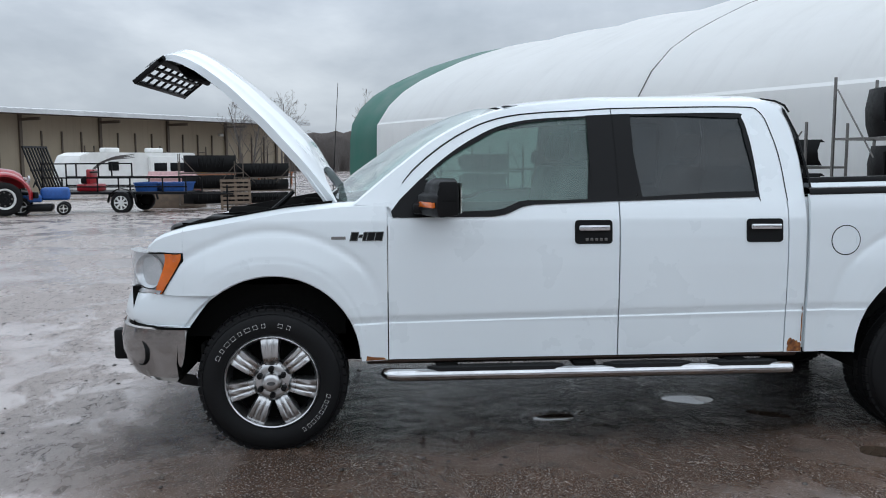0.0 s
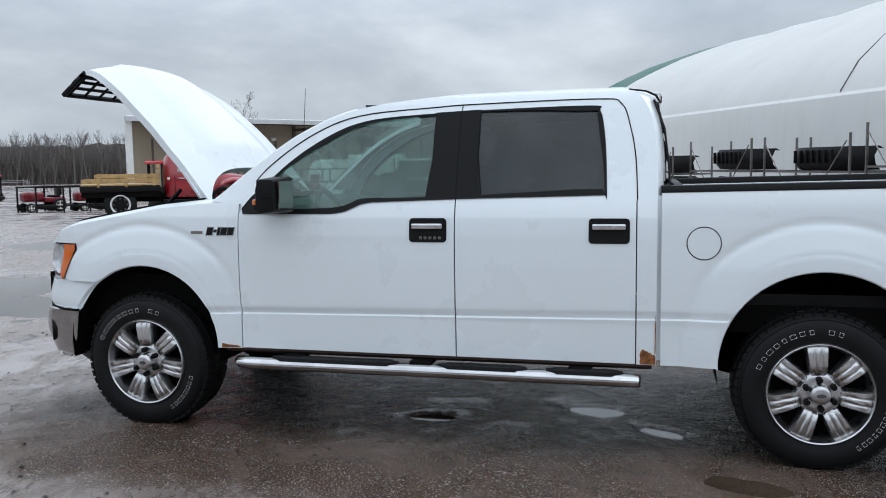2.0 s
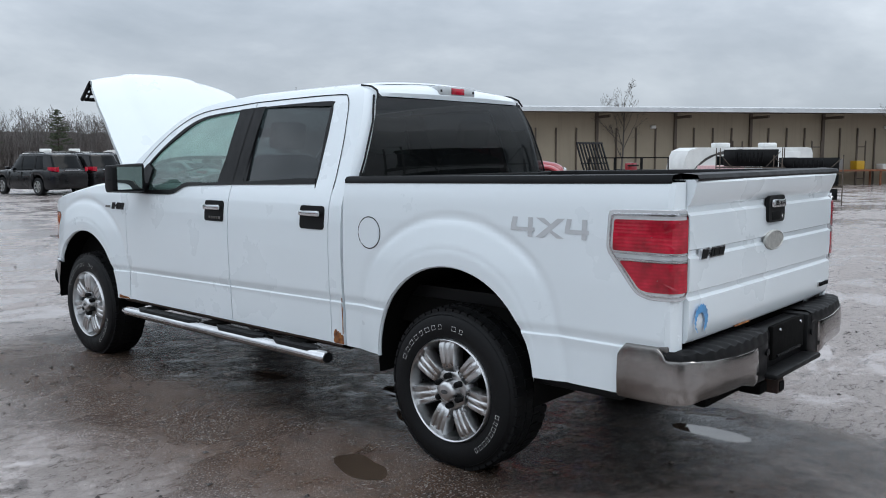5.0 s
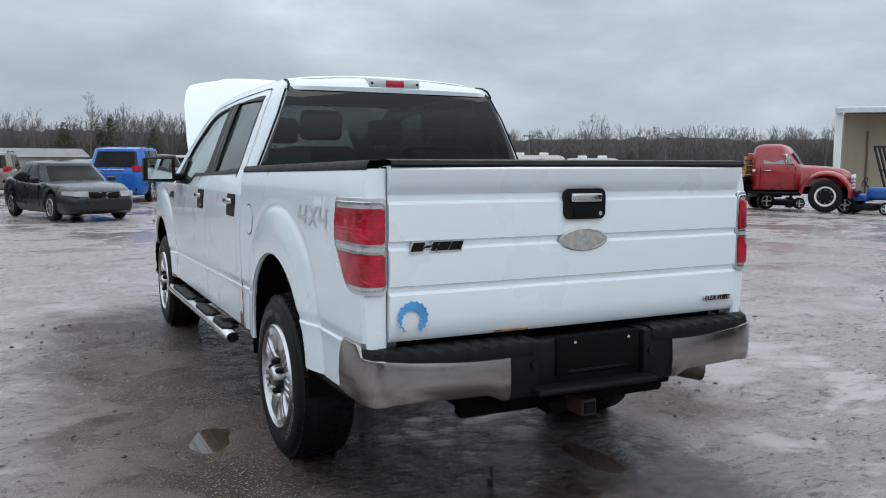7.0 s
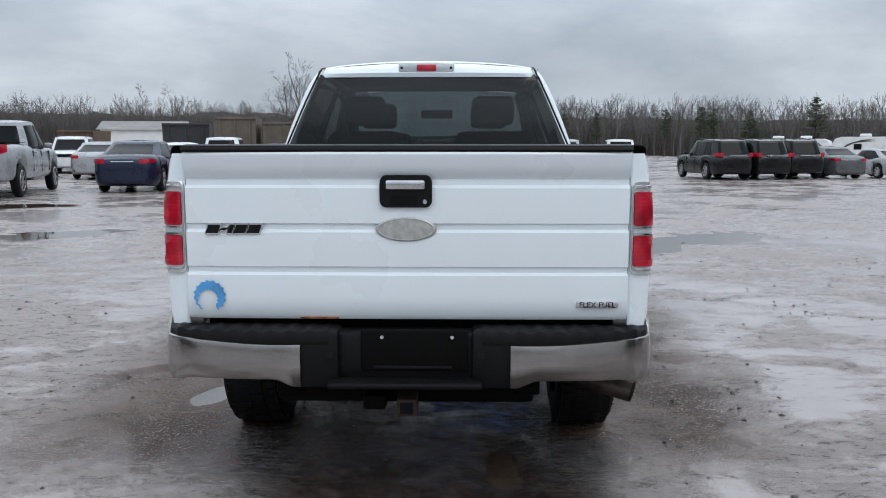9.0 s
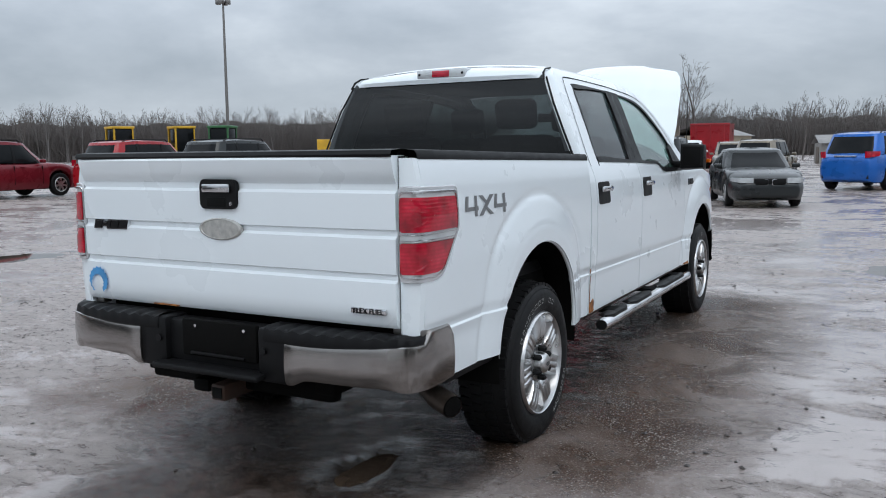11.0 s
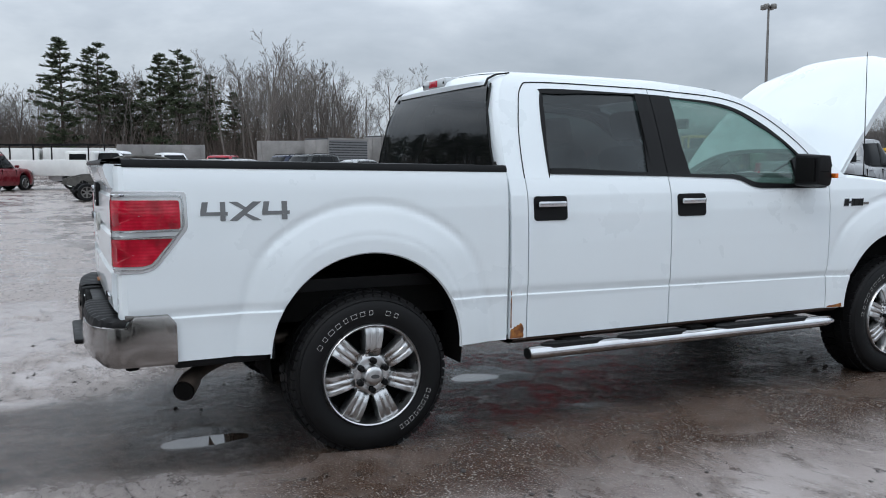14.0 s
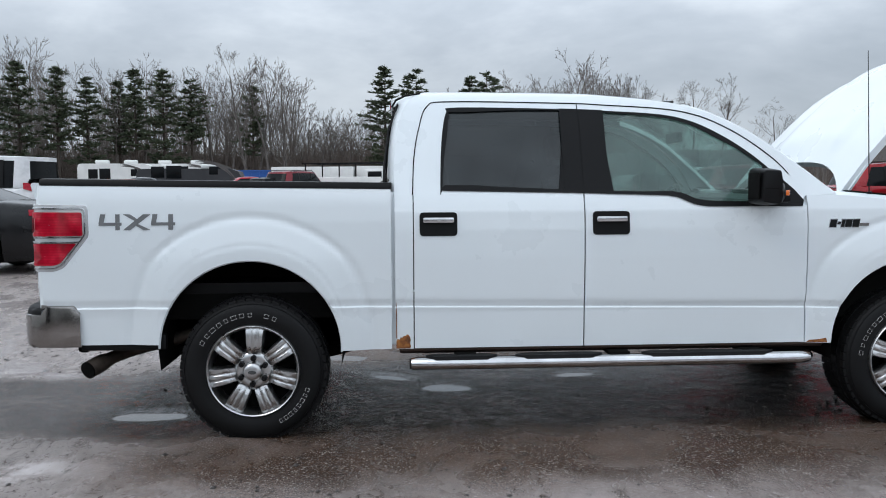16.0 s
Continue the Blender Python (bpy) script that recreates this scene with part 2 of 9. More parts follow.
def rust_paint():
    k = Mat("rust", 0.8)
    n, f = k.noise(30, 5), k.noise(120, 3)
    k.color(k.ramp(n, (0.3, (0.05, 0.02, 0.012)), (0.5, (0.22, 0.075, 0.02)), (0.7, (0.42, 0.17, 0.04))))
    k.bump(f, 0.5, 0.004)
    return k.m


def red_lens():
    k = Mat("red_lens", 0.10, 0.0, 0.35)
    n, w = k.noise(14, 4), k.node("ShaderNodeTexWave", Scale=22.0, Distortion=0.6)
    w.bands_direction = "Z"
    k.link(k.co, w.inputs["Vector"])
    c = k.ramp(n, (0.32, (0.22, 0.003, 0.012)), (0.55, (0.46, 0.006, 0.026)), (0.75, (0.64, 0.02, 0.05)))
    k.color(k.mix(k.ramp(w.outputs["Color"], (0.2, (0.0,)), (0.9, (0.35,))), c, (0.26, 0.003, 0.009)))
    k.bump(w.outputs["Color"], 0.08, 0.002)
    return k.m


def water():
    k = Mat("muddy_water", 0.02)
    n = k.noise(3, 3)
    k.color(k.ramp(n, (0.3, (0.050, 0.034, 0.024)), (0.7, (0.085, 0.060, 0.043))))
    k.bump(k.noise(18, 2), 0.015, 0.004)
    return k.m


def bark(name, a, b):
    k = Mat(name, 0.9)
    n = k.noise(3.0, 4, 0.6, (3, 3, 0.5))
    k.color(k.ramp(n, (0.3, a), (0.7, b)))
    return k.m


def needles():
    k = Mat("pine_needles", 0.75)
    n = k.noise(1.6, 4)
    k.color(k.ramp(n, (0.3, (0.040, 0.058, 0.034)), (0.7, (0.105, 0.125, 0.070))))
    return k.m


M = {
    "paint": white_paint(),
    "black": simple("black_plastic", (0.006, 0.006, 0.0065), 0.46, bump=0.05, scale=14, spec=0.17),
    "rubber": simple("tyre_rubber", (0.008, 0.008, 0.0085), 0.55, scale=20, bump=0.12, spec=0.20),
    "chrome": simple("worn_chrome", (0.66, 0.66, 0.67), 0.13, 1.0, vary=0.22, scale=6),
    # brown-grey metal: the dark ground it mirrors is put into the colour
    "satin": simple("satin_bumper_chrome", (0.36, 0.34, 0.325), 0.17, 1.0, vary=0.25, scale=3),
    "bezel": simple("bright_lamp_bezel", (0.72, 0.73, 0.74), 0.22, 0.6, vary=0.15, scale=8),
    "alloy": simple("satin_alloy", (0.60, 0.60, 0.60), 0.30, 1.0, vary=0.15, scale=12),
    "dark_alloy": simple("dark_wheel_alloy", (0.03, 0.028, 0.026), 0.5, 0.6, vary=0.4, scale=12),
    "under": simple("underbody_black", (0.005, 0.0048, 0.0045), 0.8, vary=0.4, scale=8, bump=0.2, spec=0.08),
    "rust": rust_paint(),
    "dark_rust": simple("dark_rusty_steel", (0.045, 0.022, 0.014), 0.75, vary=0.5, scale=14, bump=0.3),
    "steel": simple("dull_steel", (0.22, 0.21, 0.20), 0.42, 0.9, scale=10),
    "red_lens": red_lens(),
    "clear_lens": simple("clear_lens", (0.55, 0.57, 0.58), 0.12, 0.2, 1.0, vary=0.2, scale=12),
    "amber": simple("amber_lens", (0.75, 0.15, 0.012), 0.2, 0.0, 0.8, vary=0.25, scale=14),
    "white_line": simple("white_lettering", (0.62, 0.62, 0.61), 0.5, vary=0.2, scale=30),
    "grey_decal": simple("grey_decal", (0.16, 0.165, 0.17), 0.35, vary=0.15, scale=20),
    "pale_decal": simple("pale_grey_decal", (0.52, 0.53, 0.54), 0.35, vary=0.1, scale=20),
    "blue_decal": simple("blue_foil_decal", (0.10, 0.42, 0.85), 0.2, 0.3, 0.5, vary=0.35, scale=12),
    "seat": simple("grey_seat_cloth", (0.045, 0.047, 0.048), 0.9, scale=30, bump=0.1),
    "dash": simple("grey_dash_plastic", (0.07, 0.07, 0.072), 0.6, scale=20),
    "side_glass": glass("green_tinted_glass", (0.42, 0.58, 0.53), fog=((0.15, 0.25, 0.22), 0.30)),
    # rear panes: sky reflection is put into the dull film's colour
    "rear_side_glass": glass("privacy_side_glass", (0.10, 0.112, 0.116), gloss=0.7, base=0.05, fog=((0.07, 0.085, 0.09), 0.30)),
    "dark_glass": glass("privacy_glass", (0.088, 0.093, 0.096), gloss=0.8, base=0.035, fog=((0.07, 0.08, 0.082), 0.05)),
    "front_glass": glass("windscreen_glass", (0.60, 0.74, 0.70), fog=((0.26, 0.35, 0.33), 0.22)),
    "lamp_glass": glass("headlight_lens", (0.90, 0.92, 0.93)),
    "mirror": simple("mirror_glass", (0.62, 0.68, 0.65), 0.03, 1.0, vary=0.05),
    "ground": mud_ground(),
    "water": water(),
    "stone": simple("wet_gravel", (0.050, 0.039, 0.034), 0.35, vary=0.6, scale=30),
    "tent": tent_cloth(),
    "tent_green": simple("green_tent_fabric", (0.008, 0.115, 0.080), 0.5, vary=0.2, scale=0.8),
    "siding": siding(),
    "roof_metal": simple("pale_roof_metal", (0.60, 0.62, 0.63), 0.4, 0.2, vary=0.2, scale=1.2),
    "brown_post": simple("brown_steel_post", (0.11, 0.085, 0.065), 0.6, scale=2),
    "white_gel": simple("white_gelcoat", (0.74, 0.74, 0.72), 0.35, vary=0.12, scale=1.5),
    "stripe": simple("grey_stripe", (0.10, 0.09, 0.085), 0.4),
    "wood": simple("fresh_pine_boards", (0.50, 0.32, 0.13), 0.65, vary=0.35, scale=6),
    "old_wood": simple("weathered_pallet_wood", (0.17, 0.125, 0.09), 0.85, vary=0.4, scale=5),
    "old_red": simple("faded_red_truck_paint", (0.34, 0.010, 0.018), 0.3, 0.0, 0.6, vary=0.3, scale=2),
    "plastic_red": simple("red_plastic_barrier", (0.75, 0.05, 0.06), 0.4, vary=0.2),
    "plastic_pale": simple("pale_plastic_barrier", (0.78, 0.50, 0.50), 0.4, vary=0.2),
    "blue_plastic": simple("blue_plastic", (0.02, 0.10, 0.36), 0.4, vary=0.3),
    "yellow": simple("yellow_paint", (0.62, 0.36, 0.02), 0.45, vary=0.25, scale=2),
    "green_paint": simple("green_machine_paint", (0.03, 0.13, 0.045), 0.45, vary=0.25, scale=2),
    "container": simple("grey_trailer_side", (0.26, 0.25, 0.24), 0.6, vary=0.4, scale=0.7),
    "dark_box": simple("dark_trailer_side", (0.035, 0.036, 0.04), 0.6, vary=0.4, scale=0.7),
    "rusty_box": simple("rusty_skip_side", (0.15, 0.09, 0.06), 0.75, vary=0.5, scale=0.7),
    "pale_steel": simple("galvanised_steel", (0.42, 0.43, 0.44), 0.5, 0.5, scale=6),
    "tan_box": simple("weathered_tan_steel", (0.165, 0.135, 0.105), 0.7, vary=0.45, scale=0.9),
    "bark": bark("winter_bark", (0.075, 0.065, 0.060), (0.16, 0.142, 0.130)),
    "pine_bark": bark("pine_bark", (0.035, 0.028, 0.024), (0.09, 0.07, 0.055)),
    "needles": needles(),
    # far growth: distance haze is mixed into this grey-brown
    "brush": bark("hazed_undergrowth", (0.085, 0.073, 0.068), (0.150, 0.130, 0.120)),
    "near_brush": bark("brown_undergrowth", (0.105, 0.084, 0.072), (0.205, 0.168, 0.144)),
    "near_bark": bark("brown_winter_bark", (0.115, 0.102, 0.094), (0.225, 0.200, 0.182)),
    # far trees: bark greyed in its colour for the same haze
    "far_bark": bark("hazed_grey_bark", (0.10, 0.090, 0.086), (0.18, 0.165, 0.155)),
    "car_glass": simple("car_window", (0.008, 0.009, 0.010), 0.07, 0.0, 0.0, vary=0.2, spec=0.12),
    # opaque pane: the bright view through the cab is painted as pale grey
    "pale_glass": simple("pale_view_cab_window", (0.30, 0.32, 0.32), 0.12, vary=0.3, scale=4),
    "shadow_gap": simple("panel_gap", (0.008, 0.008, 0.008), 0.8, spec=0.1),
}


def car_paint(name, c, metal=0.35):
    key = "car_" + name
    if key not in M:
        M[key] = simple(key + "_paint", c, 0.28, metal * 0.5, 0.35, vary=0.22, scale=2.5, spec=0.28)
    return M[key]


# ---- building helpers ----
def part(name, bm, mat, parent=None, label="", smooth=True):
    me = bpy.data.meshes.new(name)
    bmesh.ops.remove_doubles(bm, verts=bm.verts, dist=0.0004)
    bm.normal_update()
    bm.to_mesh(me)
    bm.free()
    for m in mat if isinstance(mat, (list, tuple)) else (mat,):
        me.materials.append(m)
    if smooth:
        me.polygons.foreach_set("use_smooth", [True] * len(me.polygons))
        me.set_sharp_from_angle(angle=radians(38))
    ob = new(name, me)
    ob.parent = parent
    if label:
        ob["label"] = label
    return ob


def share(name, ob, m, parent=None):
    """Another object on the same mesh, at the pose m."""
    o = new(name, ob.data)
    o.parent, o.matrix_basis = parent, m
    return o


def empty(name, m=None):
    e = new(name)
    e.empty_display_size = 0.2
    if m is not None:
        e.matrix_world = m
    return e


def box(bm, x0, x1, y0, y1, z0, z1, bevel=0.0, m=None, segs=2):
    vs = [bm.verts.new((x, y, z)) for x in (x0, x1) for y in (y0, y1) for z in (z0, z1)]
    fs = [bm.faces.new([vs[i] for i in f]) for f in ((0, 1, 3, 2), (4, 6, 7, 5), (0, 4, 5, 1), (2, 3, 7, 6), (0, 2, 6, 4), (1, 5, 7, 3))]
    if bevel:
        es = {e for f in fs for e in f.edges}
        r = bmesh.ops.bevel(bm, geom=list(es), offset=bevel, segments=segs, profile=0.5, affect="EDGES", clamp_overlap=True)
        vs = list({v for f in r["faces"] for v in f.verts} | {v for v in vs if v.is_valid})
    if m is not None:
        bmesh.ops.transform(bm, matrix=m, verts=vs)
    return bm


def B(*a, **k):
    return box(bmesh.new(), *a, **k)


def tube(bm, pts, r, n=8, caps=True, squash=1.0):
    """A pipe along points; r: one radius or one a point."""
    pts = [Vector(p) for p in pts]
    rings = []
    for i, p in enumerate(pts):
        d = (pts[min(i + 1, len(pts) - 1)] - pts[max(i - 1, 0)]).normalized()
        u = d.cross(Vector((0, 0, 1)))
        if u.length < 0.05:
            u = d.cross(Vector((0, 1, 0)))
        u.normalize()
        w = u.cross(d)
        rr = r[i] if isinstance(r, (list, tuple)) else r
        rings.append([bm.verts.new(p + rr * (math.cos(a) * u + squash * math.sin(a) * w)) for a in (2 * math.pi * k / n for k in range(n))])
    for a, b in zip(rings, rings[1:]):
        for k in range(n):
            bm.faces.new((a[k], a[(k + 1) % n], b[(k + 1) % n], b[k]))
    if caps:
        bm.faces.new(rings[0][::-1])
        bm.faces.new(rings[-1])
    return bm


def grid(bm, rows, close=False):
    """A sheet through rows of points, all of one length."""
    vs = [[bm.verts.new(p) for p in row] for row in rows]
    for a, b in zip(vs, vs[1:]):
        n = len(a)
        for k in range(n if close else n - 1):
            f = (a[k], a[(k + 1) % n], b[(k + 1) % n], b[k])
            try:
                bm.faces.new(f)
            except ValueError:
                pass
    return vs


def lathe(bm, profile, n=40, axis="x", cx=0.0, cy=0.0, cz=0.0):
    """Turns (across, radius) points about an axis along x."""
    rows = []
    for a in (2 * math.pi * k / n for k in range(n)):
        rows.append([(cx + s, cy + r * math.cos(a), cz + r * math.sin(a)) for s, r in profile])
    rows.append(rows[0])
    grid(bm, rows)
    return bm


def prism(bm, outline, x0, x1):
    """An outline of (y, z) pushed from x0 to x1."""
    a = [bm.verts.new((x0, y, z)) for y, z in outline]
    b = [bm.verts.new((x1, y, z)) for y, z in outline]
    n = len(outline)
    bm.faces.new(a)
    bm.faces.new(b[::-1])
    for k in range(n):
        bm.faces.new((a[k], b[k], b[(k + 1) % n], a[(k + 1) % n]))
    return bm


def smooth_step(a, b, v):
    u = min(1.0, max(0.0, (v - a) / (b - a)))
    return u * u * (3 - 2 * u)


def lerp_list(pts, v):
    """Piecewise linear value; pts sorted by their first number."""
    if v <= pts[0][0]:
        return pts[0][1]
    for (a, p), (b, q) in zip(pts, pts[1:]):
        if v <= b:
            return p + (q - p) * (v - a) / (b - a)
    return pts[-1][1]


def spline(pts, per=6):
    """Catmull-Rom through points."""
    P = [np.array(p, float) for p in pts]
    P = [2 * P[0] - P[1], *P, 2 * P[-1] - P[-2]]
    out = []
    for i in range(1, len(P) - 2):
        a, b, c, d = P[i - 1 : i + 3]
        for k in range(per):
            u = k / per
            out.append(0.5 * (2 * b + (c - a) * u + (2 * a - 5 * b + 4 * c - d) * u * u + (3 * b - a - 3 * c + d) * u ** 3))
    out.append(P[-2])
    return [tuple(float(v) for v in p) for p in out]


# ---- the ground: a level yard that falls gently to the east and rises a little to the west ----
# puddles: place, half length, half width, turn
PUDDLES = [(-0.14, 1.12, 0.19, 0.11, 80), (-0.50, 0.72, 0.17, 0.07, 60), (-0.46, 2.04, 0.17, 0.06, 100), (4.2, 9.2, 1.5, 0.9, 60), (-1.24, 0.33, 0.30, 0.13, 80),
           (0.40, -0.72, 0.26, 0.10, 90), (-6.5, 9.5, 1.6, 0.6, 40), (9.5, 13.0, 2.2, 0.8, 30), (-9.0, 3.5, 1.6, 0.6, 80), (2.6, 7.6, 1.3, 0.5, 60), (-12.0, 15.0, 2.4, 0.7, 20)]


def ground_z(x, y):
    return -0.026 * (max(0.0, x - 16) - max(0.0, x - 80)) + 0.006 * (max(0.0, -x - 8) - max(0.0, -x - 60))


def ground_relief(x, y):
    r = math.hypot(x, y - 1.5)
    if r > 120:
        return 0.0
    amp = min(1.0, r / 6.0)
    # the mud stands up a little round the sunken wheels
    swell = 0.030 * max(0.0, min(1.0, (9.0 - r) / 5.0))
    z = swell + 0.012 * noise.noise((x * 0.9, y * 0.9, 0.0)) + amp * 0.030 * noise.noise((x * 0.22, y * 0.22, 3.0)) + 0.007 * noise.noise((x * 3, y * 3, 7.0)) + 0.004 * noise.noise((x * 8, y * 8, 2.0))
    for px, py, a, b, turn in PUDDLES:
        dx, dy = x - px, y - py
        if abs(dx) + abs(dy) < 3 * max(a, b):
            c, s = math.cos(radians(turn)), math.sin(radians(turn))
            q = ((dx * c + dy * s) / a) ** 2 + ((-dx * s + dy * c) / b) ** 2
            q *= max(0.35, 1 + 0.75 * noise.noise((x * 2.2, y * 2.2, 5.0)) + 0.55 * noise.noise((x * 6.0, y * 6.0, 8.0)))
            z -= 0.030 * math.exp(-q * 0.9)
    return z


def build_ground():
    bm = bmesh.new()
    n, rows = 420, []
    rs, r = [0.0], 0.2
    while r < 3800:
        rs.append(r)
        r = r + max(0.075, 0.022 * r) if r < 14 else r * 1.05
    for r in rs:
        row = []
        for k in range(n):
            a = 2 * math.pi * k / n
            x, y = r * math.cos(a), 1.5 + r * math.sin(a)
            row.append((x, y, ground_z(x, y) + ground_relief(x, y) - 0.010))
        row.append(row[0])
        rows.append(row)
    grid(bm, rows)
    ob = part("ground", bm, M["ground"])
    tagged(ob, "wet brown mud and gravel yard with shallow puddles", "ground", kind="structure")
    for px, py, a, b, turn in PUDDLES:
        bm = bmesh.new()
        c, s = math.cos(radians(turn)), math.sin(radians(turn))
        z = ground_z(px, py) + ground_relief(px, py) - 0.010 + 0.0145
        pts = []
        for k in range(40):
            t = 2 * math.pi * k / 40
            w = 1.30 + 0.34 * noise.noise((px + 1.6 * math.cos(t), py + 1.6 * math.sin(t), 4.0)) + 0.12 * noise.noise((px + 5 * math.cos(t), py + 5 * math.sin(t), 6.0))
            u, v = a * w * math.cos(t), b * w * math.sin(t)
            pts.append(bm.verts.new((px + u * c - v * s, py + u * s + v * c, z)))
        bm.faces.new(pts)
        tagged(part("puddle", bm, M["water"], smooth=False), "shallow puddle of muddy rain water", "puddle", "puddles", kind="structure")


build_ground()


def gravel():
    """Loose stones near the truck, in one mesh."""
    rng = random.Random(12)
    verts, faces = [], []
    for _ in range(60000):
        a = rng.uniform(0, 2 * math.pi)
        r = 1.2 + 11.5 * rng.random() ** 0.75
        x, y = r * math.cos(a) * 0.85, 1.3 + r * math.sin(a)
        if noise.noise((x * 0.9, y * 0.9, 9.0)) + 0.6 * noise.noise((x * 3.5, y * 3.5, 4.0)) < rng.uniform(-0.1, 0.80):
            continue
        s = 0.0026 + 0.017 * rng.random() ** 9
        z = ground_z(x, y) + ground_relief(x, y) - 0.010 + s * 0.25
        n = len(verts)
        t = rng.uniform(0, 3)
        for dx, dy, dz in ((1, 0, 0), (0, 1, 0), (-1, 0, 0), (0, -1, 0), (0, 0, 0.45), (0, 0, -0.6)):
            j = s * rng.uniform(0.7, 1.3)
            verts.append((x + j * (dx * math.cos(t) - dy * math.sin(t)), y + j * (dx * math.sin(t) + dy * math.cos(t)), z + j * dz))
        for f in ((0, 1, 4), (1, 2, 4), (2, 3, 4), (3, 0, 4), (1, 0, 5), (2, 1, 5), (3, 2, 5), (0, 3, 5)):
            faces.append(tuple(n + i for i in f))
    me = bpy.data.meshes.new("gravel")
    me.from_pydata(verts, [], faces)
    me.materials.append(M["stone"])
    tagged(new("gravel", me), "loose wet gravel strewn on the mud", "gravel", kind="stuff")


gravel()


# ---- the white pickup: rear axle at y = 0, front axle at y = 3.68, nose towards +y ----
AXLES = (-0.004, 3.688)
ARCH = {"rear": (-0.012, 0.51, 0.488), "front": (3.675, 0.505, 0.466)}
SKIN = [(0.40, 0.915), (0.50, 0.932), (0.70, 0.938), (0.74, 0.944), (0.80, 0.946), (1.00, 0.950), (1.15, 0.946), (1.25, 0.936), (1.32, 0.916), (1.36, 0.897), (1.40, 0.880), (1.55, 0.825), (1.70, 0.765), (1.81, 0.716), (1.86, 0.688), (1.90, 0.655), (1.93, 0.61)]
BED_SKIN = [(0.40, 0.915), (0.50, 0.932), (0.70, 0.938), (0.74, 0.944), (0.80, 0.946), (1.00, 0.950), (1.20, 0.946), (1.32, 0.936), (1.37, 0.922), (1.42, 0.905)]


# how far the nose draws in towards its middle
NOSE = [(4.0, 0.0), (4.13, 0.015), (4.24, 0.05), (4.33, 0.105), (4.395, 0.185), (4.455, 0.315), (4.50, 0.55), (4.52, 0.95)]
NOSE_PLAN = [(0.950, 3.97), (0.945, 4.05), (0.935, 4.13), (0.90, 4.24), (0.845, 4.33), (0.765, 4.395), (0.635, 4.455), (0.40, 4.50), (0.0, 4.52)]


def crease(y):
    """Height of the waist crease, which rises gently to the rear."""
    return 0.748 - 0.0145 * max(0.0, y)


def skin(y, z, bed=False):
    """Half the truck's width at a height and a place along it."""
    x = lerp_list(BED_SKIN if bed else SKIN, z)
    # a shallow undercut above the waist crease, whose ledge catches the sky
    q = z - crease(y)
    x -= 0.0075 * smooth_step(0.050, 0.004, q) * smooth_step(-0.005, 0.002, q)
    for yc, zc, r in ARCH.values():
        d = math.hypot((y - yc) * (1 + 0.085 * smooth_step(0.55, 0.25, z - zc)), z - zc)
        if z < 1.3:
            x += 0.024 * max(0.0, min(1.0, (r + 0.222 - d) / 0.125)) - 0.0055 * smooth_step(r + 0.262, r + 0.236, d) * smooth_step(r + 0.195, r + 0.228, d) + 0.004 * smooth_step(r + 0.085, r + 0.06, d)
    if y > 4.0:
        x -= lerp_list(NOSE, y)
    if y < -0.95:
        x -= 0.35 * max(0.0, -0.95 - y) ** 2
    return x


Z_ROWS = sorted(set([0.40 + 0.045 * k for k in range(36)] + [0.45 + 0.015 * k for k in range(56)] + [0.70, 0.712, 0.718, 0.7225, 0.725, 0.728, 0.7305, 0.733, 0.738, 0.746, 0.754, 0.76, 0.77]))


def side_panel(bm, s, ys, low, high, bed=False, lip=0.022, zrows=Z_ROWS):
    """A body panel between the curves low(y) and high(y), with its edges folded inwards."""
    rows = []
    for y in ys:
        a, b = low(y), high(y)
        up = crease(y) - 0.728
        rows.append([(s * skin(y, z, bed), y, z) for z in (min(max(v + up * smooth_step(0.12, 0.03, abs(v - 0.728)), a), b) for v in zrows)])
    grid(bm, rows)
    bmesh.ops.remove_doubles(bm, verts=bm.verts, dist=0.0003)
    bmesh.ops.dissolve_degenerate(bm, edges=bm.edges, dist=0.0003)
    edge = [e for e in bm.edges if e.is_boundary]
    made = bmesh.ops.extrude_edge_only(bm, edges=edge)["geom"]
    for v in (g for g in made if isinstance(g, bmesh.types.BMVert)):
        v.co.x -= s * lip
    bmesh.ops.recalc_face_normals(bm, faces=bm.faces)
    return bm


def arch_low(name, base):
    yc, zc, r = ARCH[name]

    def low(y):
        d = abs(y - yc)
        return max(base(y), zc + math.sqrt(r * r - d * d)) if d < r else base(y)
    return low


def arch_ys(name, y0, y1, step=0.02):
    yc, zc, r = ARCH[name]
    ys = {round(yc + r * math.cos(radians(a)) * 0.99999, 4) for a in range(0, 181, 5)}
    ys |= {round(y0 + (y1 - y0) * k / math.ceil((y1 - y0) / step), 4) for k in range(math.ceil((y1 - y0) / step) + 1)}
    ys |= {round(yc - r - 0.001, 4), round(yc + r + 0.001, 4)}
    return sorted(v for v in ys if y0 <= v <= y1)


def span(y0, y1, step=0.05):
    n = max(1, math.ceil((y1 - y0) / step))
    return [y0 + (y1 - y0) * k / n for k in range(n + 1)]


# edges of the cab's side: cab shell, door seam and window opening, from the screen's foot over the roof to the back
CAB_O = spline([(3.24, 1.335), (2.995, 1.535), (2.74, 1.715), (2.42, 1.846), (1.95, 1.902), (1.70, 1.911), (1.08, 1.918), (0.90, 1.902), (0.815, 1.80), (0.775, 1.60), (0.765, 1.34)], 6)
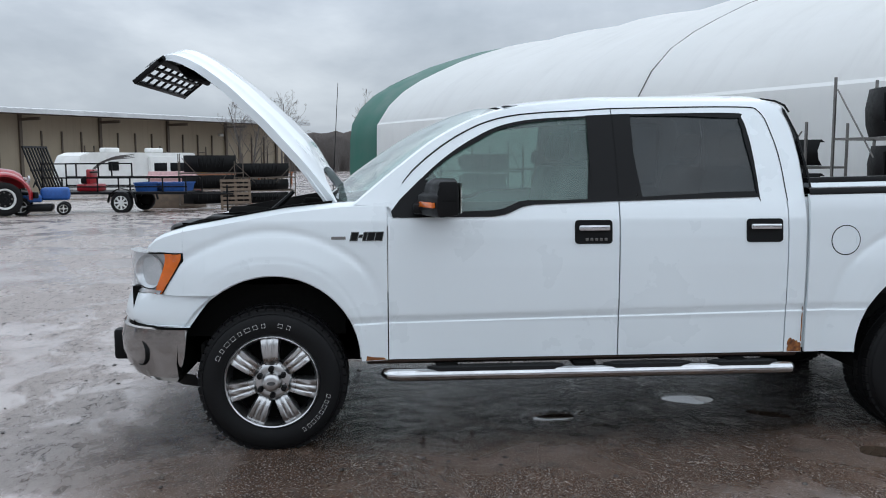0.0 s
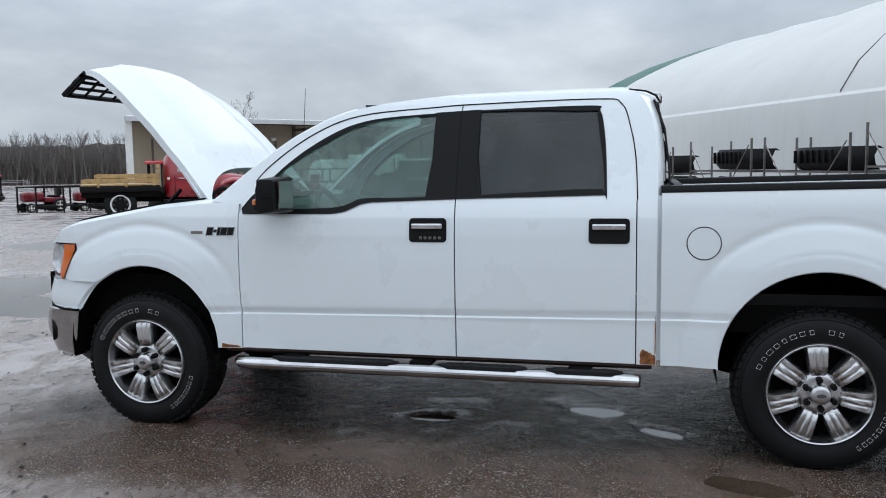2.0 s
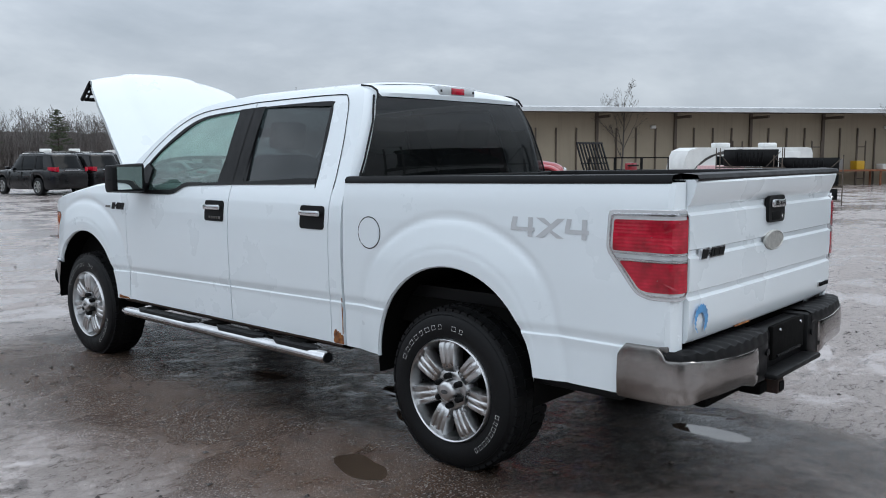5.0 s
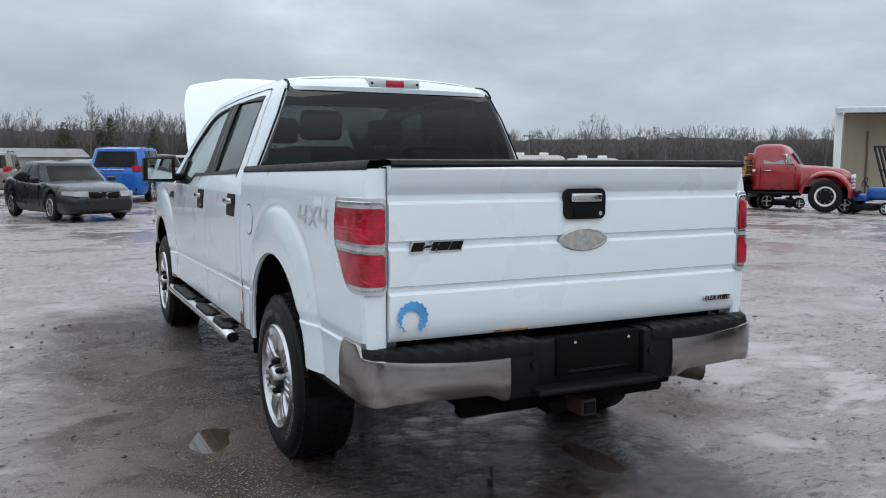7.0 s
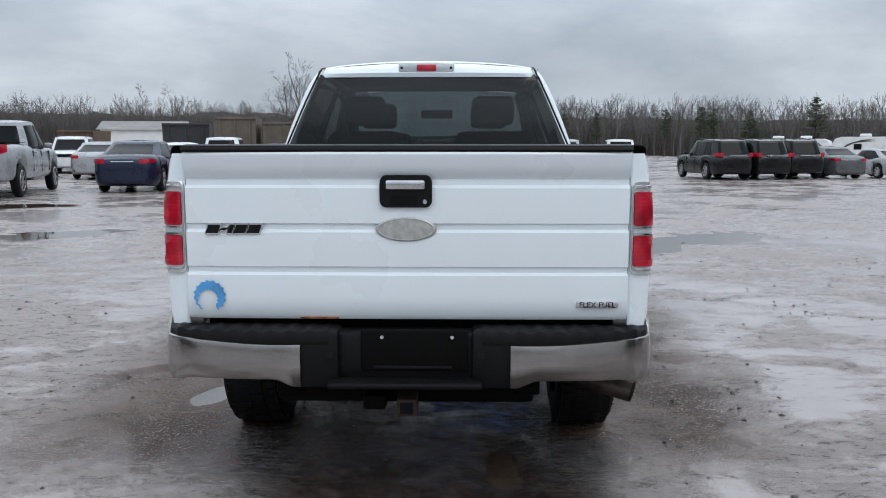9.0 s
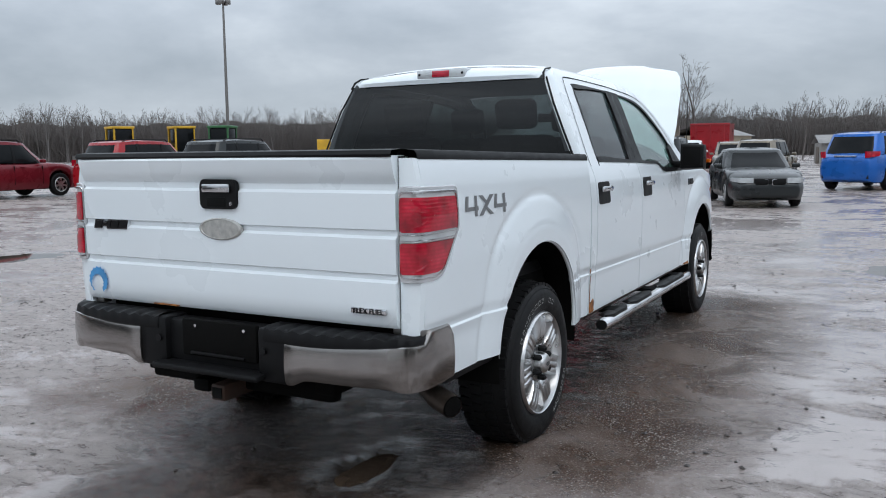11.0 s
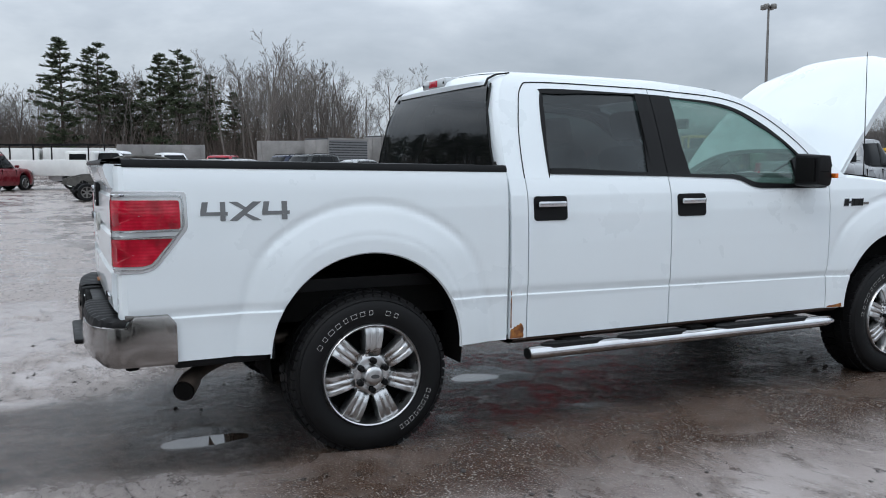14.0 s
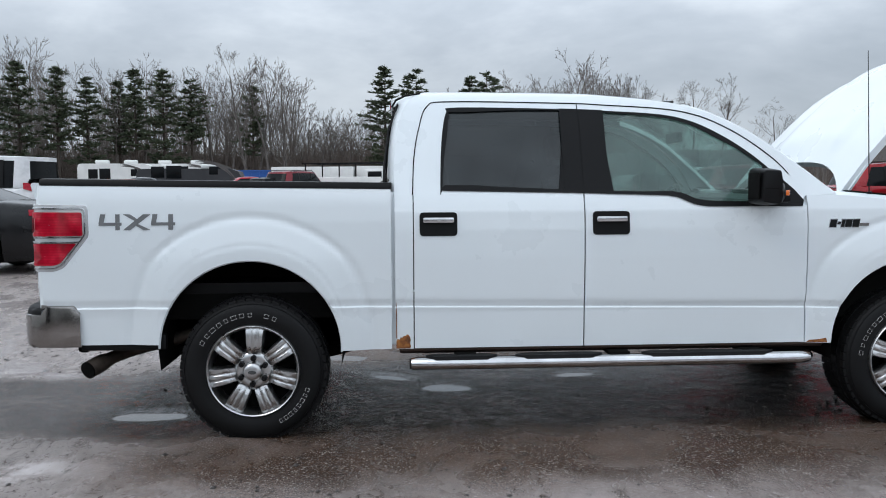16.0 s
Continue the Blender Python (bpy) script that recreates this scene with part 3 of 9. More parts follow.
CAB_M = spline([(3.06, 1.325), (2.93, 1.510), (2.68, 1.700), (2.40, 1.808), (1.95, 1.845), (1.70, 1.856), (1.08, 1.864), (0.955, 1.835), (0.905, 1.70), (0.878, 1.55), (0.866, 1.34)], 6)
CAB_I = spline([(3.02, 1.285), (2.86, 1.492), (2.62, 1.672), (2.36, 1.778), (1.95, 1.812), (1.70, 1.822), (1.12, 1.830), (1.064, 1.80), (1.040, 1.70), (1.026, 1.55), (1.018, 1.34)], 6)


def ring(bm, s, a, b, lift=0.0, steps=4, lip=0.02):
    """A strip of the cab's side between two edges."""
    rows = []
    for (ya, za), (yb, zb) in zip(a, b):
        rows.append([(s * (skin(ya + (yb - ya) * u, za + (zb - za) * u) + lift), ya + (yb - ya) * u, za + (zb - za) * u) for u in (k / steps for k in range(steps + 1))])
    grid(bm, rows)
    edge = [e for e in bm.edges if e.is_boundary]
    made = bmesh.ops.extrude_edge_only(bm, edges=edge)["geom"]
    for v in (g for g in made if isinstance(g, bmesh.types.BMVert)):
        v.co.x -= s * lip
    bmesh.ops.recalc_face_normals(bm, faces=bm.faces)
    return bm


def sheet_on_side(bm, s, outline, lift, thick=0.0, bed=False, cuts=0):
    """A flat-lying shape on the truck's side, from an outline of (y, z)."""
    a = [bm.verts.new((s * (skin(y, z, bed) + lift), y, z)) for y, z in outline]
    bm.faces.new(a)
    if thick:
        e = [e for e in bm.edges if e.is_boundary]
        made = bmesh.ops.extrude_edge_only(bm, edges=e)["geom"]
        for v in (g for g in made if isinstance(g, bmesh.types.BMVert)):
            v.co.x -= s * thick
    bmesh.ops.recalc_face_normals(bm, faces=bm.faces)
    return bm


def strip_on_side(bm, s, line, width, lift, bed=False):
    """A narrow band that follows a line of (y, z) on the side."""
    for (y0, z0), (y1, z1) in zip(line, line[1:]):
        d = math.hypot(y1 - y0, z1 - z0) or 1
        ny, nz = -(z1 - z0) / d * width / 2, (y1 - y0) / d * width / 2
        q = [(y0 + ny, z0 + nz), (y1 + ny, z1 + nz), (y1 - ny, z1 - nz), (y0 - ny, z0 - nz)]
        bm.faces.new([bm.verts.new((s * (skin(y, z, bed) + lift), y, z)) for y, z in q])
    return bm


def belt(y):
    """The door's upper edge."""
    return lerp_list([(0.86, 1.372), (1.80, 1.352), (2.28, 1.336), (2.34, 1.325), (2.43, 1.285), (2.50, 1.274), (3.07, 1.272)], y)


def fender_top(y):
    return lerp_list([(3.05, 1.330), (3.30, 1.325), (3.60, 1.296), (3.90, 1.244), (4.10, 1.202), (4.20, 1.172), (4.25, 1.150), (4.29, 1.112)], y)


truck = tagged(empty("pickup_truck"), "white crew cab pickup with its bonnet open and rusty sills", "pickup truck")


def truck_sides():
    for s in (-1, 1):
        sill = lambda y: 0.498
        # front fender, split above the bumper
        bm = bmesh.new()
        low = arch_low("front", lambda y: 0.50 if y < 3.66 else 0.868)
        side_panel(bm, s, arch_ys("front", 3.068, 4.10), low, fender_top)
        top = []
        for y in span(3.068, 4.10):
            z = fender_top(y)
            x = skin(y, z)
            top.append([(s * x, y, z), (s * (x - 0.012), y, z + 0.010), (s * (x - 0.04), y, z + 0.020), (s * (x - 0.10), y, z + 0.024), (s * (x - 0.17), y, z + 0.012), (s * (x - 0.19), y, z - 0.06)])
        grid(bm, top)
        f = part("front_fender", bm, M["paint"], truck)
        bm = bmesh.new()
        grid(bm, [[(s * (skin(y, fender_top(y)) - 0.095), y, fender_top(y) + 0.016), (s * (skin(y, fender_top(y)) - 0.105), y, fender_top(y) + 0.034), (s * (skin(y, fender_top(y)) - 0.15), y, fender_top(y) + 0.034), (s * (skin(y, fender_top(y)) - 0.21), y, fender_top(y) - 0.02), (s * (skin(y, fender_top(y)) - 0.22), y, fender_top(y) - 0.10)] for y in span(3.36, 4.16, 0.06)])
        part("fender_rail", bm, M["under"], truck, "black rubber-edged engine bay rail")
        # front corner over the headlight
        bm = bmesh.new()
        side_panel(bm, s, span(4.1005, 4.295, 0.02), lambda y: lerp_list([(4.10, 1.088), (4.30, 1.100)], y), fender_top)
        top = []
        for y in span(4.1005, 4.295, 0.02):
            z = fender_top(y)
            x = skin(y, z)
            top.append([(s * x, y, z), (s * (x - 0.02), y, z + 0.014), (s * (x - 0.10), y, z + 0.022), (s * (x - 0.19), y, z + 0.004)])
        grid(bm, top)
        part("fender_nose", bm, M["paint"], truck)
        bm = bmesh.new()
        side_panel(bm, s, span(4.1005, 4.218, 0.012), lambda y: 0.868, lambda y: lerp_list([(4.104, 1.046), (4.135, 0.996), (4.18, 0.926), (4.21, 0.881), (4.222, 0.870)], y))
        part("fender_corner", bm, M["paint"], truck)
        # body behind the seams of the doors
        bm = bmesh.new()
        sheet_on_side(bm, s, [(2.99, 1.24), (3.16, 1.20), (3.20, 1.33), (3.12, 1.40), (2.99, 1.40)], -0.010)
        part("cowl_side", bm, M["paint"], truck)
        # doors
        for name, y0, y1 in (("front_door", 1.813, 3.062), ("rear_door", 0.872, 1.806)):
            bm = bmesh.new()
            side_panel(bm, s, span(y0, y1, 0.04), lambda y: 0.502, belt)
            door = part(name, bm, M["paint"], truck)
            # handle: black cup, chrome grip
            hy = 1.955 if name == "front_door" else 1.005
            bm = bmesh.new()
            sheet_on_side(bm, s, rounded(hy, 1.183, 0.205, 0.128, 0.02), 0.004, 0.02)
            cup = part("handle_cup", bm, M["black"], door, "black plastic handle surround")
            bm = bmesh.new()
            x = s * (skin(hy, 1.20) + 0.022)
            box(bm, x - 0.012, x + 0.012, hy - 0.085, hy + 0.085, 1.19, 1.222, 0.009)
            part("handle", bm, M["chrome"], door, "chrome door handle")
            if name == "front_door" and s < 0:
                for k in range(5):
                    bm = bmesh.new()
                    x = s * (skin(hy, 1.145) + 0.006)
                    box(bm, x - 0.003, x + 0.003, hy + 0.03 - k * 0.026, hy + 0.046 - k * 0.026, 1.135, 1.15, 0.002)
                    part("keypad_button", bm, M["steel"], door)
            # window frame of the door
            lo, hi = (0, 27) if name == "front_door" else (28, len(CAB_M) - 1)
            bm = bmesh.new()
            ea, eb = CAB_M[lo : hi + 1], CAB_I[lo : hi + 1]
            cut = 1.813 if name == "front_door" else 1.806
            za, zb = 1.852, 1.819
            if name == "front_door":
                ea, eb = [q for q in ea if q[0] > cut] + [(cut, za)], [q for q in eb if q[0] > cut] + [(cut, zb)]
            else:
                ea, eb = [(cut, za)] + [q for q in CAB_M if q[0] < cut], [(cut, zb)] + [q for q in CAB_I if q[0] < cut]
            n = min(len(ea), len(eb))
            ring(bm, s, ea[:n] if name == "front_door" else ea[-n:], eb[:n] if name == "front_door" else eb[-n:])
            part("window_frame", bm, M["paint"], door)
        # shell of the cab's side
        bm = bmesh.new()
        ring(bm, s, list(CAB_O), [(y + 0.004, z + 0.004) if z > 1.5 else (y - 0.003, z) for y, z in CAB_M])
        ys = span(0.768, 0.866, 0.02)
        side_panel(bm, s, ys, lambda y: 0.50, lambda y: 1.345)
        part("cab_side", bm, M["paint"], truck)
        bm = bmesh.new()
        sheet_on_side(bm, s, [(0.770, 0.503), (0.846, 0.503), (0.851, 0.516), (0.845, 0.532), (0.850, 0.547), (0.846, 0.566), (0.838, 0.578), (0.829, 0.581), (0.822, 0.570), (0.812, 0.573), (0.804, 0.562), (0.795, 0.566), (0.788, 0.552), (0.779, 0.556), (0.772, 0.545)], 0.003, 0.01)
        part("rust_patch", bm, M["rust"], truck, "flaking brown rust at the cab corner")
        bm = bmesh.new()
        sheet_on_side(bm, s, [(3.075, 0.503), (3.185, 0.503), (3.18, 0.528), (3.14, 0.52), (3.09, 0.515)], 0.003, 0.01)
        part("rust_patch", bm, M["rust"], truck, "rust along the fender's lower edge")
        bm = bmesh.new()
        sheet_on_side(bm, s, [(0.771, 0.56), (0.7765, 0.56), (0.775, 0.63), (0.776, 0.70), (0.7735, 0.76), (0.770, 0.70)], 0.003, 0.01)
        part("rust_patch", bm, M["rust"], truck, "thin rust line up the cab corner seam")
        # rocker below the doors
        bm = bmesh.new()
        rows = [[(s * v, y, z) for v, z in ((0.925, 0.505), (0.925, 0.488), (0.905, 0.472), (0.86, 0.468), (0.80, 0.46))] for y in span(0.79, 3.18, 0.2)]
        grid(bm, rows)
        part("rocker_panel", bm, M["dark_rust"], truck, "rust-stained rocker panel")
        # bed side
        bm = bmesh.new()
        side_panel(bm, s, arch_ys("rear", -1.135, 0.748), arch_low("rear", lambda y: 0.50 if y > 0 else 0.548), lambda y: 1.378, True)
        bed = part("bed_side", bm, M["paint"], truck)
        bm = bmesh.new()
        x0 = 0.84
        rows = []
        for y in span(-1.14, 0.75, 0.06):
            x = skin(y, 1.378, True)
            rows.append([(s * v, y, z) for v, z in ((x + 0.004, 1.374), (x + 0.004, 1.392), (x - 0.008, 1.408), (x - 0.05, 1.411), (0.835, 1.409), (0.825, 1.395), (0.825, 1.36))])
        grid(bm, rows)
        part("bed_rail_cap", bm, M["black"], truck, "black plastic bed rail cap")
        bm = bmesh.new()
        grid(bm, [[(s * v, y, z) for v, z in ((0.83, 1.375), (0.80, 1.34), (0.80, 1.03))] for y in (-1.14, 0.74)])
        part("bed_inner_wall", bm, M["paint"], truck)
        # body colour shows in the gap behind the cab
        bm = bmesh.new()
        grid(bm, [[(s * (skin(y, z, True) - 0.028), y, z) for z in (0.52, 0.7, 0.9, 1.1, 1.25, 1.36)] for y in (0.735, 0.775)])
        part("bed_front_corner", bm, M["paint"], truck)
        # wheel well liners
        for nm, (yc, zc, r) in ARCH.items():
            bm = bmesh.new()
            rows = []
            for a in range(-12, 193, 12):
                ca, sa = math.cos(radians(a)), math.sin(radians(a))
                rr = r + 0.004
                rows.append([(s * v, yc + rr * ca, zc + rr * sa) for v in (0.955, 0.915, 0.52)])
            vs = grid(bm, rows)
            bm.faces.new([row[-1] for row in vs])
            # black liner, taken near-black to put the arch's shade into its colour
            part("wheel_well", bm, M["under"], truck, "black wheel well with its shade in the colour")
            # rolled lip of the arch
            bm = bmesh.new()
            rows = []
            for a in range(-2, 183, 5):
                if nm == "front" and a < 22:
                    continue
                ca, sa = math.cos(radians(a)), math.sin(radians(a))
                yy, zz = yc + r * ca, zc + r * sa
                x = skin(yy, zz, nm == "rear")
                rows.append([(s * (x - 0.001), yc + (r + 0.004) * ca, zc + (r + 0.004) * sa), (s * (x - 0.012), yc + (r - 0.006) * ca, zc + (r - 0.006) * sa), (s * (x - 0.022), yc + (r - 0.004) * ca, zc + (r - 0.004) * sa)])
            grid(bm, rows)
            part("arch_lip", bm, M["paint"], truck)
        # dark trim and glass of the side windows
        front = [p for k, p in enumerate(CAB_I) if k <= 25]
        rear = [p for k, p in enumerate(CAB_I) if k >= 29]
        low_f = [(y, belt(y)) for y in (1.952, 2.1, 2.28, 2.34, 2.43, 2.50, 2.75, 2.98)]
        low_r = [(y, belt(y)) for y in (1.03, 1.2, 1.4, 1.70)]
        for name, edge, low, mat, label in (("front_side_window", front, low_f, "side_glass", "lightly tinted side window beaded with rain"), ("rear_side_window", rear, low_r, "rear_side_glass", "dark privacy side window")):
            shape = edge + low
            cy, cz = sum(p[0] for p in shape) / len(shape), sum(p[1] for p in shape) / len(shape)
            inner = []
            for y, z in shape:
                d = math.hypot(y - cy, z - cz)
                inner.append((y + (cy - y) / d * 0.028, z + (cz - z) / d * 0.028))
            bm = bmesh.new()
            rows = [[(s * (skin(y, z) + l), y, z) for (y, z), l in ((shape[k], -0.002), (shape[k], 0.003), (inner[k], 0.002), (inner[k], -0.012))] for k in list(range(len(shape))) + [0]]
            grid(bm, rows)
            part("window_seal", bm, M["black"], truck, "black rubber window surround")
            bm = bmesh.new()
            rows = []
            n = 10
            cs = [inner]
            for k in range(1, n + 1):
                u = k / n
                cs.append([(y + (cy - y) * u, z + (cz - z) * u) for y, z in inner])
            for c in cs:
                rows.append([(s * (skin(y, z) - 0.010), y, z) for y, z in c + c[:1]])
            grid(bm, rows)
            part(name, bm, M[mat], truck, label).visible_shadow = False
        # black applique between the windows
        bm = bmesh.new()
        rows = [[(s * (skin(y, z) + 0.004), y, z) for z in [belt(y) + 0.004 + (CAB_I[26][1] - 0.002 + (1.85 - y) * 0.04 - belt(y)) * k / 8 for k in range(9)]] for y in (1.705, 1.78, 1.806)]
        grid(bm, rows)
        rows = [[(s * (skin(y, z) + 0.004), y, z) for z in [belt(y) + 0.004 + (CAB_I[26][1] - 0.002 + (1.85 - y) * 0.04 - belt(y)) * k / 8 for k in range(9)]] for y in (1.813, 1.88, 1.955)]
        grid(bm, rows)
        rows = [[(s * (skin(y, z) + 0.001), y, z) for z in [belt(y) + 0.004 + (CAB_I[26][1] - 0.002 + (1.85 - y) * 0.04 - belt(y)) * k / 8 for k in range(9)]] for y in (1.798, 1.821)]
        grid(bm, rows)
        part("pillar_trim", bm, M["black"], truck, "gloss black door pillar trim")
        bm = bmesh.new()
        strip_on_side(bm, s, [p for p in CAB_M if p[0] < 3.0], 0.006, 0.0022)
        part("door_seam", bm, M["shadow_gap"], truck)
        # belt line seal
        bm = bmesh.new()
        strip_on_side(bm, s, [(y, belt(y) + 0.004) for y in (1.03, 1.3, 1.81)], 0.018, 0.006)
        strip_on_side(bm, s, [(y, belt(y) + 0.004) for y in (1.81, 2.1, 2.28, 2.34, 2.43, 2.50, 2.75, 3.0)], 0.018, 0.006)
        part("belt_seal", bm, M["black"], truck)
        # sail panel ahead of the front window, behind the mirror
        bm = bmesh.new()
        sheet_on_side(bm, s, [(2.80, 1.276), (3.035, 1.268), (3.045, 1.30), (3.00, 1.36), (2.88, 1.475), (2.80, 1.44)], 0.008, 0.02)
        part("mirror_sail", bm, M["black"], truck, "black mirror mounting panel")
        # door mirror
        reach = 1.215 if s < 0 else 1.16
        bm = bmesh.new()
        prism(bm, [(2.705, 1.285), (2.695, 1.30), (2.70, 1.465), (2.715, 1.478), (2.825, 1.476), (2.862, 1.455), (2.872, 1.405), (2.905, 1.390), (2.912, 1.318), (2.885, 1.285), (2.80, 1.272)], s * 0.99, s * reach)
        for v in bm.verts:
            if abs(v.co.x) > 1.1:
                v.co.z = 1.375 + (v.co.z - 1.375) * 0.88
                v.co.y = 2.80 + (v.co.y - 2.80) * 0.9
                if v.co.y > 2.8:
                    v.co.y -= 0.085 * (v.co.y - 2.8) / 0.1
        bmesh.ops.bevel(bm, geom=list(bm.edges), offset=0.014, segments=2, profile=0.5, affect="EDGES", clamp_overlap=True)
        bmesh.ops.recalc_face_normals(bm, faces=bm.faces)
        mir = part("door_mirror", bm, M["black"], truck, "black plastic door mirror")
        part("mirror_arm", B(min(s * 0.87, s * 1.02), max(s * 0.87, s * 1.02), 2.80, 2.93, 1.29, 1.345, 0.015), M["black"], mir)
        part("mirror_seam", B(min(s * 1.0, s * (reach + 0.001)), max(s * 1.0, s * (reach + 0.001)), 2.72, 2.79, 1.366, 1.371), M["shadow_gap"], mir)
        if s < 0:
            part("mirror_glass", B(-1.19, -1.015, 2.690, 2.697, 1.305, 1.455), M["mirror"], mir, "mirror glass")
        else:
            # dark sheet paints the shade inside the empty housing
            part("mirror_cavity", B(1.01, 1.14, 2.689, 2.699, 1.31, 1.45, 0.002), M["shadow_gap"], mir, "dark sheet shading the empty mirror housing, glass gone")
        turn = Matrix.Translation((s * 1.115, 2.866, 1.345)) @ Matrix.Rotation(s * math.atan2(-0.085, reach - 0.99) , 4, "Z")
        part("mirror_signal", box(bmesh.new(), -0.085, 0.085, -0.012, 0.006, -0.014, 0.014, 0.003, turn), M["amber"], mir, "amber turn signal")
        # nerf bar
        bm = bmesh.new()
        x = s * 0.985
        tube(bm, [(x, y, 0.428) for y in (0.845, 0.86, 1.2, 2.0, 2.9, 3.0)] + [(x - s * 0.012, 3.055, 0.428), (x - s * 0.045, 3.085, 0.43)], [0.030, 0.040, 0.041, 0.041, 0.041, 0.041, 0.040, 0.03], 14, True, 0.85)
        bar = part("nerf_bar", bm, M["chrome"], truck, "chrome tube side step")
        for y0, y1 in ((0.93, 1.32), (1.42, 1.90), (2.12, 2.86)):
            bm = bmesh.new()
            rows = []
            for y in span(y0, y1, 0.06):
                e = min(1, min(y - y0, y1 - y) / 0.06 + 0.15)
                rows.append([(x + s * 0.032 * e, y, 0.452), (x + s * 0.028 * e, y, 0.470), (x, y, 0.474), (x - s * 0.04 * e, y, 0.472), (x - s * 0.07 * e, y, 0.456)])
            grid(bm, rows)
            part("step_pad", bm, M["rubber"], bar, "black ribbed step pad")
        for y in (1.15, 2.0, 2.75):
            part("step_bracket", B(min(s * 0.72, x), max(s * 0.72, x), y - 0.06, y + 0.06, 0.452, 0.476, 0.006), M["under"], bar)
        cap = bmesh.new()
        tube(cap, [(x, 0.842, 0.428), (x, 0.850, 0.428)], 0.0335, 14, True, 0.85)
        part("end_cap", cap, M["rubber"], bar)
        # badges: plain slanted blocks in a chrome surround
        widths = [0.036, 0.018, 0.016, 0.036, 0.036]
        pos = 0.0
        bm_c, bm_d = bmesh.new(), bmesh.new()
        for k, w in enumerate(widths):
            h0, h1 = (1.150, 1.192) if k != 1 else (1.166, 1.178)
            if s < 0:
                ya, yb = 3.262 - pos, 3.262 - pos - w
                sl = -0.010
            else:
                ya, yb = 3.335 - 0.15 + pos, 3.335 - 0.15 + pos + w
                sl = 0.010
            for b, g, lift in ((bm_c, 0.004, 0.005), (bm_d, 0.0, 0.0075)):
                sg = 1 if ya > yb else -1
                sheet_on_side(b, s, [(ya + sg * g, h0 - g), (yb - sg * g, h0 - g), (yb - sg * g + sl, h1 + g), (ya + sg * g + sl, h1 + g)], lift, 0.005)
            pos += w + 0.006
        badge = part("fender_badge", bm_c, M["chrome"], truck, "chrome-edged black fender badge")
        part("badge_face", bm_d, M["black"], badge)
        bm = bmesh.new()
        ya = (3.285, 3.36) if s < 0 else (3.345, 3.415)
        strip_on_side(bm, s, [(ya[0], 1.163), (ya[1], 1.163)], 0.016, 0.004)
        part("trim_badge", bm, M["steel"], truck, "small chrome trim badge")
        # 4X4 lettering on the bed side
        letters(s)
    # fuel filler door on the left
    bm = bmesh.new()
    circle = [(0.545 + 0.078 * math.cos(a), 1.125 + 0.078 * math.sin(a)) for a in (2 * math.pi * k / 32 for k in range(32))]
    sheet_on_side(bm, -1, circle, 0.0025, 0.012, True)
    flap = part("fuel_door", bm, M["paint"], truck, "round fuel filler door")
    bm = bmesh.new()
    ringp = [(0.545 + 0.081 * math.cos(a), 1.125 + 0.081 * math.sin(a)) for a in (2 * math.pi * k / 48 for k in range(49))]
    strip_on_side(bm, -1, ringp, 0.005, 0.0012, True)
    part("fuel_door_gap", bm, M["shadow_gap"], flap)
    bm = bmesh.new()
    sheet_on_side(bm, -1, [(0.474, 1.105), (0.486, 1.105), (0.486, 1.145), (0.474, 1.145)], 0.006, 0.01, True)
    part("fuel_door_pull", bm, M["paint"], flap)


def rounded(cy, cz, w, h, r, n=5):
    """A rounded rectangle of (y, z)."""
    out = []
    for qy, qz, a0 in ((1, 1, 0), (-1, 1, 90), (-1, -1, 180), (1, -1, 270)):
        for k in range(n + 1):
            a = radians(a0 + 90 * k / n)
            out.append((cy + qy * (w / 2 - r) + r * math.cos(a), cz + qz * (h / 2 - r) + r * math.sin(a)))
    return out


def letters(s):
    """4X4 in blocky strokes; grey on both sides, paler on the left."""
    mat = M["pale_decal"] if s < 0 else M["grey_decal"]
    w, z0, h = (0.43, 1.170, 0.080)
    d = bmesh.new()

    def stroke(pts):
        q = []
        for u, v in pts:
            y = (-0.826 + u * w) if s > 0 else (-0.365 - u * w)
            q.append((y, z0 - 0.005 + v * h))
        f = [d.verts.new((s * (skin(y, z, True) + 0.0025), y, z)) for y, z in q]
        d.faces.new(f)
    for o in (0.0, 0.70):
        stroke([(o + 0.00, 0.30), (o + 0.30, 0.30), (o + 0.30, 0.50), (o + 0.00, 0.50)])
        stroke([(o + 0.00, 0.501), (o + 0.065, 0.501), (o + 0.085, 1.0), (o + 0.02, 1.0)])
        stroke([(o + 0.215, 0.0), (o + 0.275, 0.0), (o + 0.275, 0.299), (o + 0.215, 0.299)])
        stroke([(o + 0.215, 0.501), (o + 0.275, 0.501), (o + 0.275, 1.0), (o + 0.215, 1.0)])
    stroke([(0.315, 0.0), (0.415, 0.0), (0.695, 1.0), (0.595, 1.0)])
    stroke([(0.595, 0.0), (0.695, 0.0), (0.520, 0.42), (0.475, 0.36)])
    stroke([(0.315, 1.0), (0.415, 1.0), (0.535, 0.66), (0.49, 0.58)])
    bmesh.ops.recalc_face_normals(d, faces=d.faces)
    part("four_by_four_lettering", d, mat, truck, "grey 4X4 lettering" if s > 0 else "pale grey 4X4 lettering", smooth=False)


truck_sides()


